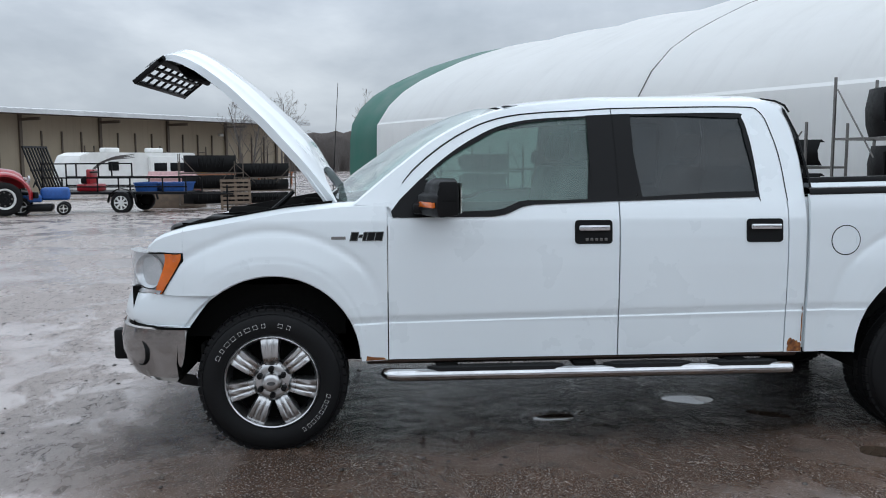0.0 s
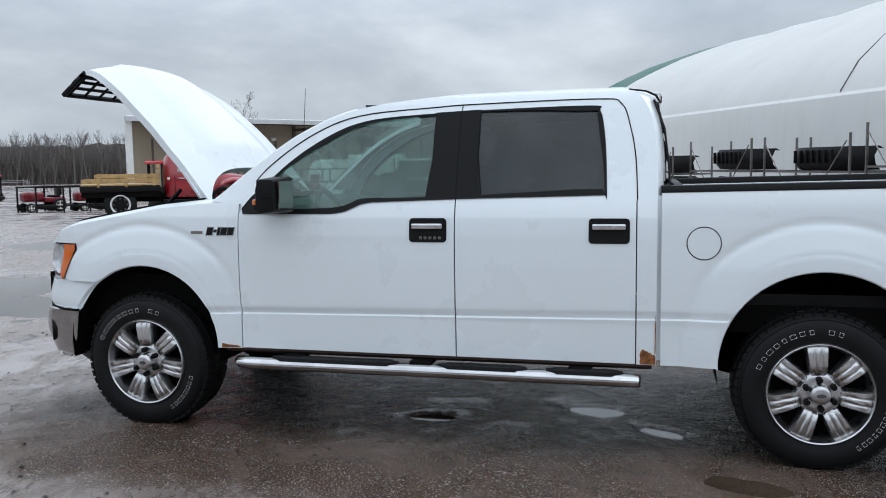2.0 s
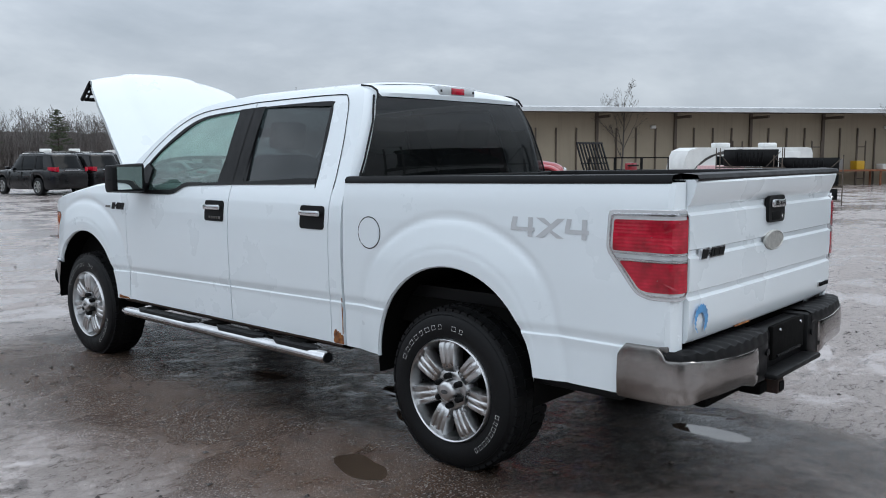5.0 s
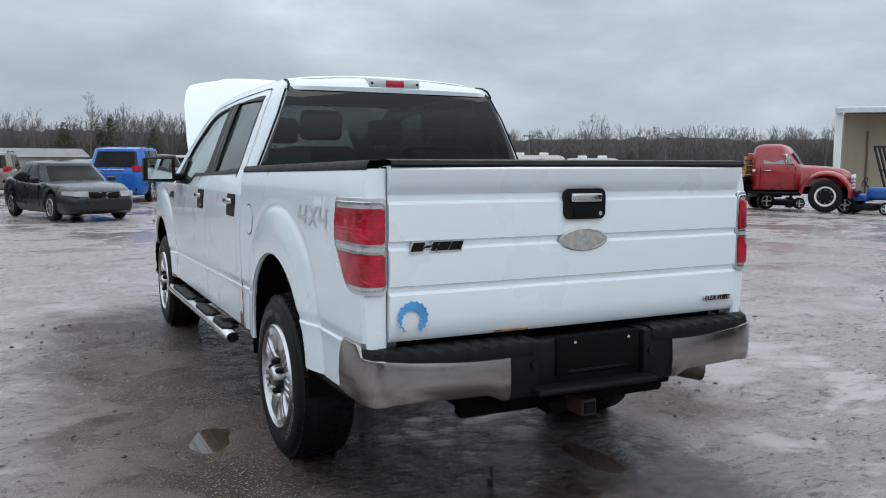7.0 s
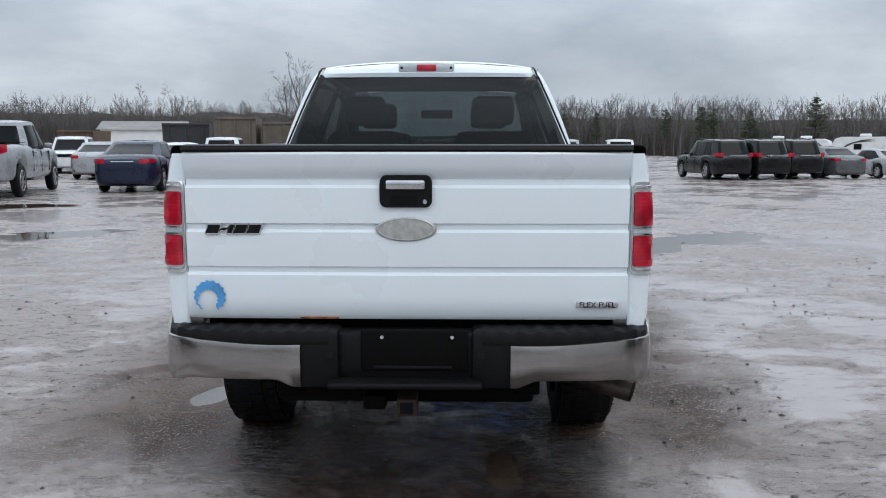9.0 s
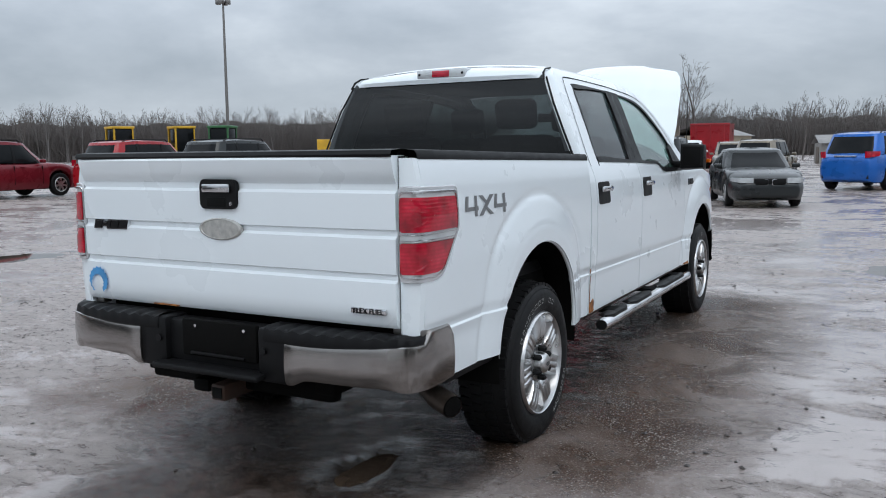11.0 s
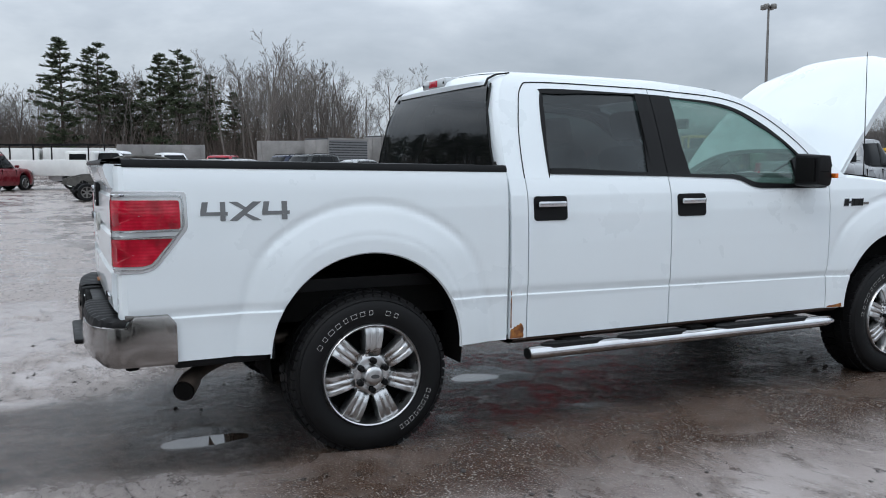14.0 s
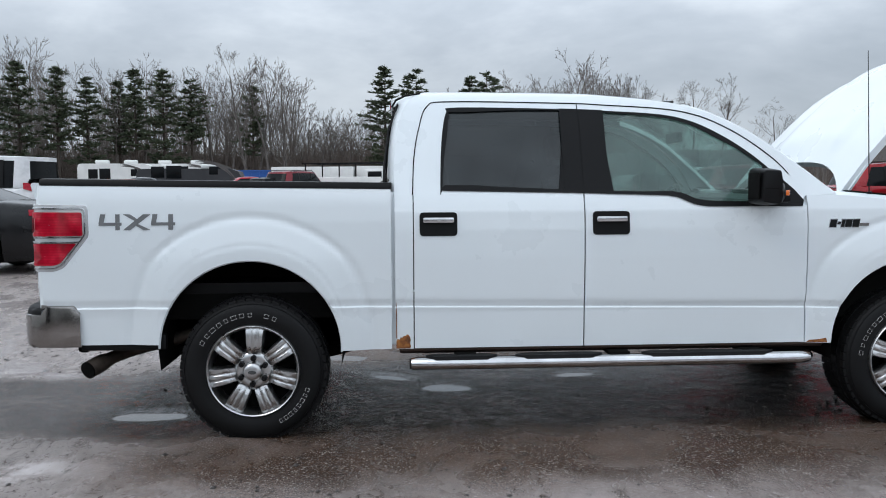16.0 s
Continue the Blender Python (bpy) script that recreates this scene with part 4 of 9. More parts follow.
def roof_and_glass():
    # roof skin between the two upper cab edges
    top = [p for p in CAB_O if 0.88 <= p[0] <= 2.45]
    bm = bmesh.new()
    rows = []
    for y, z in top:
        e = skin(y, z)
        rows.append([(e * u, y, z + 0.034 * (1 - u * u) + 0.008 * (1 - abs(u) ** 8)) for u in (k / 14 - 1 for k in range(29))])
    grid(bm, rows)
    part("roof", bm, M["paint"], truck)
    # windscreen
    edge = [p for k, p in enumerate(CAB_O) if k <= 18]
    bm = bmesh.new()
    rows = []
    for y, z in edge:
        e = skin(y, z) - 0.05
        u0 = smooth_step(3.24, 2.42, y)
        rows.append([(e * u, y + (0.20 - 0.09 * u0) * (1 - u * u) - 0.012, z + (0.03 + 0.008 * u0) * (1 - u * u)) for u in (k / 10 - 1 for k in range(21))])
    grid(bm, rows)
    part("windscreen", bm, M["front_glass"], truck, "sloping windscreen speckled with rain").visible_shadow = False
    for s in (-1, 1):
        bm = bmesh.new()
        rows = []
        for y, z in edge:
            e = skin(y, z)
            rows.append([(s * e, y, z), (s * (e - 0.02), y + 0.006, z + 0.008), (s * (e - 0.055), y + 0.006, z + 0.004), (s * (e - 0.075), y, z - 0.03)])
        grid(bm, rows)
        part("windscreen_pillar", bm, M["paint"], truck)
    # back of the cab, standing out behind its side pillars
    def bulge(z):
        return (0.058 + 0.042 * math.exp(-(((z - 1.872) / 0.03) ** 2))) * smooth_step(1.915, 1.885, z)
    back = [p for p in CAB_O if p[0] <= 0.93 and p[1] < 1.912]
    bm = bmesh.new()
    rows = []
    win = lambda z: 0.655 + (1.84 - z) * 0.43
    for y, z in back:
        e = skin(y, z)
        rows.append([(e * u, y - bulge(z) * (1 - abs(u) ** 12), z + 0.036 * (1 - u * u) * smooth_step(1.84, 1.91, z)) for u in (-1, -0.99, -0.975, -0.95, -0.92, -0.88, -0.8, -0.4, 0, 0.4, 0.8, 0.88, 0.92, 0.95, 0.975, 0.99, 1)])
    # only the frame round the glass stays metal
    vs = grid(bm, rows)
    gone = [f for f in bm.faces if abs(f.calc_center_median().x) < win(f.calc_center_median().z) - 0.02 and 1.405 < f.calc_center_median().z < 1.845]
    bmesh.ops.delete(bm, geom=gone, context="FACES")
    part("cab_back", bm, M["paint"], truck)
    bm = bmesh.new()
    rows = []
    for z in (1.375, 1.45, 1.55, 1.65, 1.75, 1.82, 1.862):
        y = lerp_list([(1.34, 0.765), (1.60, 0.775), (1.80, 0.815), (1.90, 0.885)], z)
        e = win(z)
        rows.append([(e * u, y - 0.064 - 0.012 * smooth_step(1.80, 1.86, z) + 0.006 * u * u, z + 0.03 * (1 - u * u) * smooth_step(1.8, 1.86, z)) for u in (k / 8 - 1 for k in range(17))])
    grid(bm, rows)
    part("rear_window", bm, M["dark_glass"], truck, "dark tinted rear window").visible_shadow = False
    for s in (-1, 1):
        bm = bmesh.new()
        tube(bm, [(s * (win(z) + 0.012), lerp_list([(1.34, 0.765), (1.60, 0.775), (1.80, 0.815), (1.90, 0.885)], z) - 0.058, z) for z in (1.40, 1.5, 1.7, 1.85)], 0.006, 6)
        part("rear_window_seal", bm, M["black"], truck)
        bm = bmesh.new()
        tube(bm, [(s * 0.660, 0.758, 1.836), (s * 0.648, 0.782, 1.876), (s * 0.640, 0.835, 1.901), (s * 0.636, 0.92, 1.914)], [0.006, 0.007, 0.006, 0.004], 6)
        part("roof_corner_seal", bm, M["black"], truck, "black roof ditch seal")
    # third brake light
    lamp = part("high_brake_light", B(-0.172, 0.162, 0.752, 0.86, 1.868, 1.930, 0.012), M["clear_lens"], truck, "clear cargo lamp and red brake light")
    part("brake_lens", B(-0.062, 0.054, 0.746, 0.80, 1.880, 1.918, 0.004), M["red_lens"], lamp, "red lens")
    for x in (-0.152, 0.142):
        part("lamp_screw", B(x - 0.007, x + 0.007, 0.748, 0.77, 1.892, 1.906, 0.002), M["black"], lamp)
    # antenna on the right fender
    bm = bmesh.new()
    tube(bm, [(0.86, 3.46, 1.30), (0.885, 3.41, 2.13)], [0.004, 0.002], 6)
    tube(bm, [(0.86, 3.462, 1.29), (0.861, 3.458, 1.345)], 0.014, 8)
    part("antenna", bm, M["black"], truck, "thin whip antenna")


roof_and_glass()


def wheel_unit():
    """One wheel about its own centre, the outer face towards +x."""
    hub = empty("wheel")
    bm = bmesh.new()
    R = 0.392
    prof = [(-0.25, 0.24), (-0.262, 0.29), (-0.258, 0.333), (-0.240, 0.367), (-0.20, 0.386), (-0.13, R), (-0.07, 0.389), (-0.040, 0.379), (-0.018, 0.362), (-0.006, 0.335), (-0.003, 0.300), (-0.008, 0.272), (-0.016, 0.250), (-0.04, 0.236)]
    lathe(bm, prof, 72)
    part("tyre", bm, M["rubber"], hub, "all-terrain tyre with raised white lettering")
    # tread blocks
    bm = bmesh.new()
    for k in range(52):
        a = 2 * math.pi * k / 52
        for x0, x1, off, r in ((-0.240, -0.19, 0.0, 0.383), (-0.185, -0.135, 0.5, 0.390), (-0.128, -0.085, 0.2, 0.390), (-0.078, -0.030, 0.7, 0.381)):
            b = a + off * 2 * math.pi / 52
            mt = Matrix.Rotation(b, 4, "X") @ Matrix.Translation((0, 0, r))
            box(bm, x0, x1, -0.018, 0.018, -0.014, 0.005, m=mt)
    part("tread", bm, M["rubber"], hub, smooth=False)
    bm = bmesh.new()
    lathe(bm, [(-0.02, 0.250), (-0.006, 0.246), (-0.002, 0.2415), (-0.006, 0.236), (-0.030, 0.230), (-0.045, 0.222), (-0.16, 0.216), (-0.22, 0.221)], 56)
    rim = part("rim", bm, M["alloy"], hub, "bright alloy rim")
    bm = bmesh.new()
    lathe(bm, [(-0.110, 0.219), (-0.110, 0.02)], 40)
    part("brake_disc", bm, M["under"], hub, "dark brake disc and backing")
    # seven broad spokes with ribbed faces and rounded inner ends
    bm = bmesh.new()
    prof = [(0.078, 0.024, -0.040), (0.088, 0.033, -0.026), (0.100, 0.039, -0.016), (0.14, 0.0435, -0.009), (0.190, 0.0485, -0.008), (0.216, 0.051, -0.012), (0.231, 0.052, -0.020)]
    rows = []
    for r, w, x in prof:
        g = 0.0045 if 0.10 < r < 0.225 else 0.0
        rows.append([(x - 0.060, -w * 1.06, r), (x - 0.010, -w * 1.0, r), (x - 0.001, -w * 0.88, r), (x, -w * 0.50, r), (x - g, -w * 0.40, r), (x - g, -w * 0.28, r), (x + 0.001, -w * 0.16, r), (x + 0.001, w * 0.16, r), (x - g, w * 0.28, r), (x - g, w * 0.40, r), (x, w * 0.50, r), (x - 0.001, w * 0.88, r), (x - 0.010, w * 1.0, r), (x - 0.060, w * 1.06, r)])
    grid(bm, rows)
    spoke = part("spoke", bm, M["alloy"], hub, "wide polished spoke")
    for k in range(1, 7):
        share("spoke", spoke, Matrix.Rotation(2 * math.pi * k / 7, 4, "X"), hub)
    bm = bmesh.new()
    lathe(bm, [(-0.09, 0.112), (-0.046, 0.108), (-0.034, 0.100), (-0.027, 0.090), (-0.025, 0.072), (-0.028, 0.05)], 42)
    part("wheel_centre", bm, M["alloy"], hub, "polished wheel centre")
    bm = bmesh.new()
    lathe(bm, [(-0.05, 0.054), (-0.010, 0.052), (0.004, 0.048), (0.012, 0.042), (0.016, 0.030), (0.017, 0.0)], 32)
    part("hub_cap", bm, M["alloy"], hub, "chrome centre cap with a dark oval")
    bm = bmesh.new()
    pts = [(0.0185, 0.022 * math.cos(a), 0.010 * math.sin(a)) for a in (2 * math.pi * k / 20 for k in range(20))]
    bm.faces.new([bm.verts.new(p) for p in pts])
    part("cap_oval", bm, M["dash"], hub)
    bm = bmesh.new()
    lathe(bm, [(-0.05, 0.0150), (0.000, 0.0150), (0.006, 0.012), (0.006, 0.008), (0.010, 0.007), (0.010, 0.0)], 10, cz=0.070)
    nut = part("wheel_nut", bm, M["black"], hub)
    for k in range(1, 6):
        share("wheel_nut", nut, Matrix.Rotation(2 * math.pi * k / 6, 4, "X"), hub)
    # white sidewall writing as plain outlined bars along two arcs
    for a0, a1, n, r0, r1 in ((66, 156, 11, 0.292, 0.314), (-62, -14, 8, 0.292, 0.314)):
        for k in range(n):
            if n == 11 and k == 2:
                continue
            a = a0 + (a1 - a0) * (k + 0.5) / n
            half = (a1 - a0) / n * (0.22 + 0.12 * ((k * 7) % 3) / 2)
            bm = bmesh.new()
            loops = []
            for dt, dr in ((0.0, 0.0), (0.36, 0.0019)):
                loops.append([bm.verts.new((-0.0032, q * math.cos(radians(b)), q * math.sin(radians(b)))) for b, q in ((a - half + dt, r0 + dr), (a + half - dt, r0 + dr), (a + half - dt, r1 - dr), (a - half + dt, r1 - dr))])
            for i in range(4):
                j = (i + 1) % 4
                bm.faces.new((loops[0][i], loops[0][j], loops[1][j], loops[1][i]))
            part("sidewall_marking", bm, M["white_line"], hub, "raised white sidewall marking", smooth=False)
    bm = bmesh.new()
    lathe(bm, [(-0.0165, 0.358), (-0.0135, 0.3595), (-0.0175, 0.361)], 64)
    part("sidewall_ring", bm, M["rubber"], hub)
    for piece in hub.children:
        if piece.data.users == 1 or piece.name in ("spoke", "wheel_nut"):
            piece.data.transform(Matrix.Diagonal((1.12, 1.02, 1.02, 1)))
    return hub


proto = wheel_unit()
first = True
for side in (-1, 1):
    for yw in AXLES:
        turn_deg = {(-1, AXLES[0]): 4, (-1, AXLES[1]): 2, (1, AXLES[0]): -3, (1, AXLES[1]): 20}[(side, yw)]
        mt = pose(side * 0.970, yw, 0.396, 0, 0, 180 if side < 0 else 0) @ Matrix.Rotation(radians(turn_deg), 4, "X")
        if first:
            w = proto
            w.matrix_basis = mt
            first = False
        else:
            w = copy_thing(proto, mt)
        w.parent = truck


def lamp_and_tail():
    # tail lights: chrome-framed red lenses wrapping the bed's rear corners
    for s in (-1, 1):

        def wrap(u, z, lift):
            """u: 0 at the tailgate's edge, rising round the rounded corner and forward along the side."""
            side = skin(-1.133, z, True)
            if u >= 0.127:
                y = -1.133 + (u - 0.127)
                return (s * (skin(y, z, True) + lift), y, z)
            x = lerp_list([(0.0, 0.8515), (0.04, 0.890), (0.07, side - 0.016), (0.098, side - 0.004), (0.127, side)], u)
            y = lerp_list([(0.0, -1.181), (0.04, -1.179), (0.07, -1.171), (0.098, -1.155), (0.127, -1.133)], u)
            a = smooth_step(0.03, 0.125, u) * math.pi / 2
            return (s * (x + lift * math.sin(a)), y - lift * math.cos(a), z)

        def slab(name, mat, outline, lift, label, parent, deep=0.02, hole=None):
            """A lens or rim within an outline of (around the corner, height); hole: leaves the middle open."""
            cu, cz = sum(u for u, _ in outline) / len(outline), sum(z for _, z in outline) / len(outline)
            bm2 = bmesh.new()
            loops = [1.0, 0.985, 0.75, 0.5, 0.25, 0.02]
            rows2 = [[wrap(cu + (u - cu) * q, cz + (z - cz) * q, lift - (0.004 if q == 1.0 else 0)) for u, z in outline + outline[:1]] for q in loops]
            if hole:
                rows2 = [[wrap(u, z, lift - 0.004) for u, z in outline + outline[:1]], [wrap(u + (v - u) * 0.25, z + (w - z) * 0.25, lift) for (u, z), (v, w) in zip(outline + outline[:1], hole + hole[:1])], [wrap(u + (v - u) * 0.8, z + (w - z) * 0.8, lift) for (u, z), (v, w) in zip(outline + outline[:1], hole + hole[:1])], [wrap(u, z, lift - 0.008) for u, z in hole + hole[:1]]]
            else:
                rows2.insert(0, [wrap(u, z, lift - deep) for u, z in outline + outline[:1]])
            grid(bm2, rows2)
            bmesh.ops.recalc_face_normals(bm2, faces=bm2.faces)
            return part(name, bm2, mat, parent, label)

        def soft_corners(pts, r=0.02, n=3, per=8):
            """An outline with rounded corners and points along its edges, so that it can bend round the bodywork."""
            out = []
            m = len(pts)
            for i in range(m):
                a, b, c = (np.array(pts[(i + j) % m], float) for j in (-1, 0, 1))
                p0, p1 = b + (a - b) * r / np.linalg.norm(a - b), b + (c - b) * r / np.linalg.norm(c - b)
                out += [tuple((1 - t) ** 2 * p0 + 2 * t * (1 - t) * b + t * t * p1) for t in (k / n for k in range(n + 1))]
                p2 = c + (b - c) * r / np.linalg.norm(b - c)
                out += [tuple(p1 + (p2 - p1) * k / per) for k in range(1, per)]
            return [(float(u), float(z)) for u, z in out]
        shape = [(0.0, 1.288), (0.378, 1.286), (0.382, 1.135), (0.245, 0.965), (0.19, 0.946), (0.0, 0.948)]
        outer = soft_corners(shape, 0.022)
        rim = soft_corners([(0.005, 1.276), (0.364, 1.274), (0.367, 1.141), (0.238, 0.977), (0.19, 0.960), (0.005, 0.962)], 0.020)
        inner = soft_corners([(0.009, 1.266), (0.355, 1.264), (0.358, 1.145), (0.234, 0.984), (0.19, 0.969), (0.009, 0.970)], 0.020)
        frame_ = slab("tail_light", M["bezel"], outer, 0.003, "red and clear tail light in a chrome frame", truck)
        slab("tail_light_rim", M["chrome"], rim, 0.0075, "bright chrome rim", frame_, hole=inner)
        slab("red_lens", M["red_lens"], soft_corners([(0.010, 1.256), (0.347, 1.254), (0.350, 1.136), (0.010, 1.134)], 0.012), 0.010, "red upper lens", frame_)
        slab("chrome_strip", M["chrome"], soft_corners([(0.008, 1.131), (0.352, 1.133), (0.350, 1.127), (0.008, 1.125)], 0.002), 0.011, "bright strip", frame_)
        slab("clear_lens", M["clear_lens"], soft_corners([(0.008, 1.124), (0.348, 1.126), (0.330, 1.108), (0.008, 1.106)], 0.004), 0.007, "clear reversing lens", frame_)
        slab("chrome_strip", M["chrome"], soft_corners([(0.008, 1.105), (0.328, 1.107), (0.322, 1.100), (0.008, 1.098)], 0.002), 0.011, "bright strip", frame_)
        slab("red_lens", M["red_lens"], soft_corners([(0.010, 1.096), (0.318, 1.097), (0.226, 0.988), (0.19, 0.979), (0.010, 0.979)], 0.012), 0.010, "red lower lens", frame_)
        # end post of the bed beside the tailgate
        bm = bmesh.new()
        rows = []
        for z in [0.55, 0.7, 0.766, 0.9, 1.0, 1.1, 1.2, 1.3, 1.378]:
            xo = skin(-1.135, z, True)
            rows.append([(s * xo, -1.135, z), (s * (xo - 0.008), -1.155, z), (s * (xo - 0.03), -1.166, z), (s * 0.858, -1.173, z), (s * 0.849, -1.168, z), (s * 0.848, -1.08, z)])
        grid(bm, rows)
        part("bed_corner_post", bm, M["paint"], truck)
        # headlight: bright bowl under a clear lens, with an amber corner
        def edge_back(z):
            return lerp_list([(0.868, 4.222), (0.885, 4.210), (0.93, 4.180), (1.00, 4.135), (1.05, 4.108), (1.085, 4.104)], z)
        zs = [0.846 + (1.086 - 0.846) * k / 8 for k in range(9)]

        def lamp_sheet(inset, first, last, n):
            bm2 = bmesh.new()
            grid(bm2, [[(s * (skin(y, z) - inset), y, z) for y in (edge_back(z) + first + (last - edge_back(z) - first) * (j / n) ** 0.85 for j in range(n + 1))] for z in zs])
            return bm2
        hl = part("headlight", lamp_sheet(0.045, 0.004, 4.47, 16), M["bezel"], truck, "headlight with a clear lens")
        part("headlight_lens", lamp_sheet(-0.003, 0.004, 4.475, 18), M["lamp_glass"], hl, "clear lens").visible_shadow = False
        bm = bmesh.new()
        grid(bm, [[(s * (skin(y, 1.086) - d), y, 1.087 - 0.05 * d) for d in (0.0, 0.03, 0.12, 0.2)] for y in span(4.11, 4.455, 0.03)])
        part("headlight_top", bm, M["bezel"], hl)
        bm = bmesh.new()
        grid(bm, [[(s * (skin(y, z) + lift), y, z) for y, lift in ((edge_back(z) + 0.003, 0.0), (edge_back(z) + 0.006, 0.006), (edge_back(z) + 0.045 + (z - 0.872) * 0.22, 0.0065), (edge_back(z) + 0.047 + (z - 0.872) * 0.22, -0.01))] for z in zs])
        part("amber_marker", bm, M["amber"], hl, "amber corner lens")
        for yy in (4.30,):
            bm = bmesh.new()
            lathe(bm, [(-0.05, 0.0), (-0.04, 0.05), (0.0, 0.088), (0.006, 0.092), (0.0, 0.096)], 20)
            bmesh.ops.transform(bm, matrix=Matrix.Translation((s * (skin(yy, 0.98) - 0.035), yy, 0.985)) @ Matrix.Rotation(radians(90 - s * 62), 4, "Z"), verts=bm.verts)
            part("reflector_bowl", bm, M["bezel"], hl, "chrome reflector")
        bm = bmesh.new()
        grid(bm, [[(s * (skin(y, z) + 0.004), y, z) for y, z in ((edge_back(z) + 0.004, z), (edge_back(z) - 0.004, z))] for z in zs])
        grid(bm, [[(s * (skin(y, 1.088) + 0.004), y, z) for z in (1.084, 1.092)] for y in span(4.10, 4.29, 0.03)])
        part("headlight_gap", bm, M["shadow_gap"], hl)
        part("headlight_back", B(min(s * 0.55, s * 0.84), max(s * 0.55, s * 0.84), 4.10, 4.25, 0.86, 1.09), M["under"], hl)
    # white panel over the bumper, following the nose
    right = spline(NOSE_PLAN, 5)
    plan = [(-x, y) for x, y in right] + [(x, y) for x, y in right[-2::-1]]

    def nose_sheet(rows_):
        """Rows of (height, push ahead, widening) laid along the nose."""
        bm2 = bmesh.new()
        out = []
        for z, ahead, wide, cut in rows_:
            row = []
            for k, (x, y) in enumerate(plan):
                lim = 3.97 + cut
                row.append((x + math.copysign(wide, x) * min(1, abs(x) / 0.5), max(y, lim) + ahead * min(1.0, max(0.0, (y - 4.06) / 0.35)), z))
            out.append(row)
        grid(bm2, out)
        return bm2
    part("front_valance", nose_sheet(((0.872, -0.03, -0.012, 0.0), (0.866, 0.0, 0.0, 0.0), (0.83, 0.012, 0.003, 0.028), (0.78, 0.026, 0.006, 0.060), (0.73, 0.034, 0.006, 0.090), (0.706, 0.022, 0.0, 0.105), (0.700, -0.01, -0.02, 0.105))), M["paint"], truck, "white panel above the front bumper")
    part("headlight_shelf", nose_sheet(((0.874, -0.004, -0.003, 0.26), (0.895, -0.05, -0.035, 0.26))), M["bezel"], truck)
    part("bumper_gap", nose_sheet(((0.704, 0.010, -0.014, 0.12), (0.684, 0.010, -0.014, 0.12))), M["shadow_gap"], truck)
    part("nose_panel", B(-0.56, 0.56, 4.30, 4.36, 0.72, 0.98, 0.01), M["under"], truck, "black nose panel behind the lifted grille")
    fb = part("front_bumper", nose_sheet(((0.688, -0.02, -0.03, 0.12), (0.692, 0.034, 0.006, 0.12), (0.684, 0.044, 0.014, 0.12), (0.62, 0.058, 0.018, 0.125), (0.54, 0.056, 0.016, 0.135), (0.47, 0.036, 0.006, 0.15), (0.425, 0.0, -0.015, 0.165), (0.415, -0.05, -0.05, 0.17))), M["satin"], truck, "chrome front bumper darkened for its ground reflection")
    bm = bmesh.new()
    rows = []
    for z, fwd in ((0.43, -0.03), (0.385, -0.05), (0.355, -0.10)):
        rows.append([(0.90 * (k / 10 - 1), 4.10 + 0.39 * (1 - abs(k / 10 - 1) ** 3) ** 0.75 + fwd, z) for k in range(21)])
    grid(bm, rows)
    part("air_dam", bm, M["black"], fb, "black air dam")
    for s in (-1, 1):
        bm = bmesh.new()
        mt = Matrix.Translation((s * 0.850, 4.350, 0.555)) @ Matrix.Rotation(radians(90 - s * 39), 4, "Z")
        lathe(bm, [(-0.01, 0.078), (0.012, 0.076), (0.014, 0.070), (-0.02, 0.062), (-0.02, 0.0)], 24)
        bmesh.ops.transform(bm, matrix=mt, verts=bm.verts)
        part("fog_light", bm, M["black"], fb, "recessed round fog light opening")
        part("bumper_guard", B(min(s * 0.38, s * 0.47), max(s * 0.38, s * 0.47), 4.52, 4.622, 0.42, 0.60, 0.02), M["black"], fb, "black bumper guard")
        part("splash_flap", B(min(s * 0.80, s * 0.92), max(s * 0.80, s * 0.92), 4.02, 4.04, 0.34, 0.60, 0.005), M["under"], fb, "black splash flap")


lamp_and_tail()


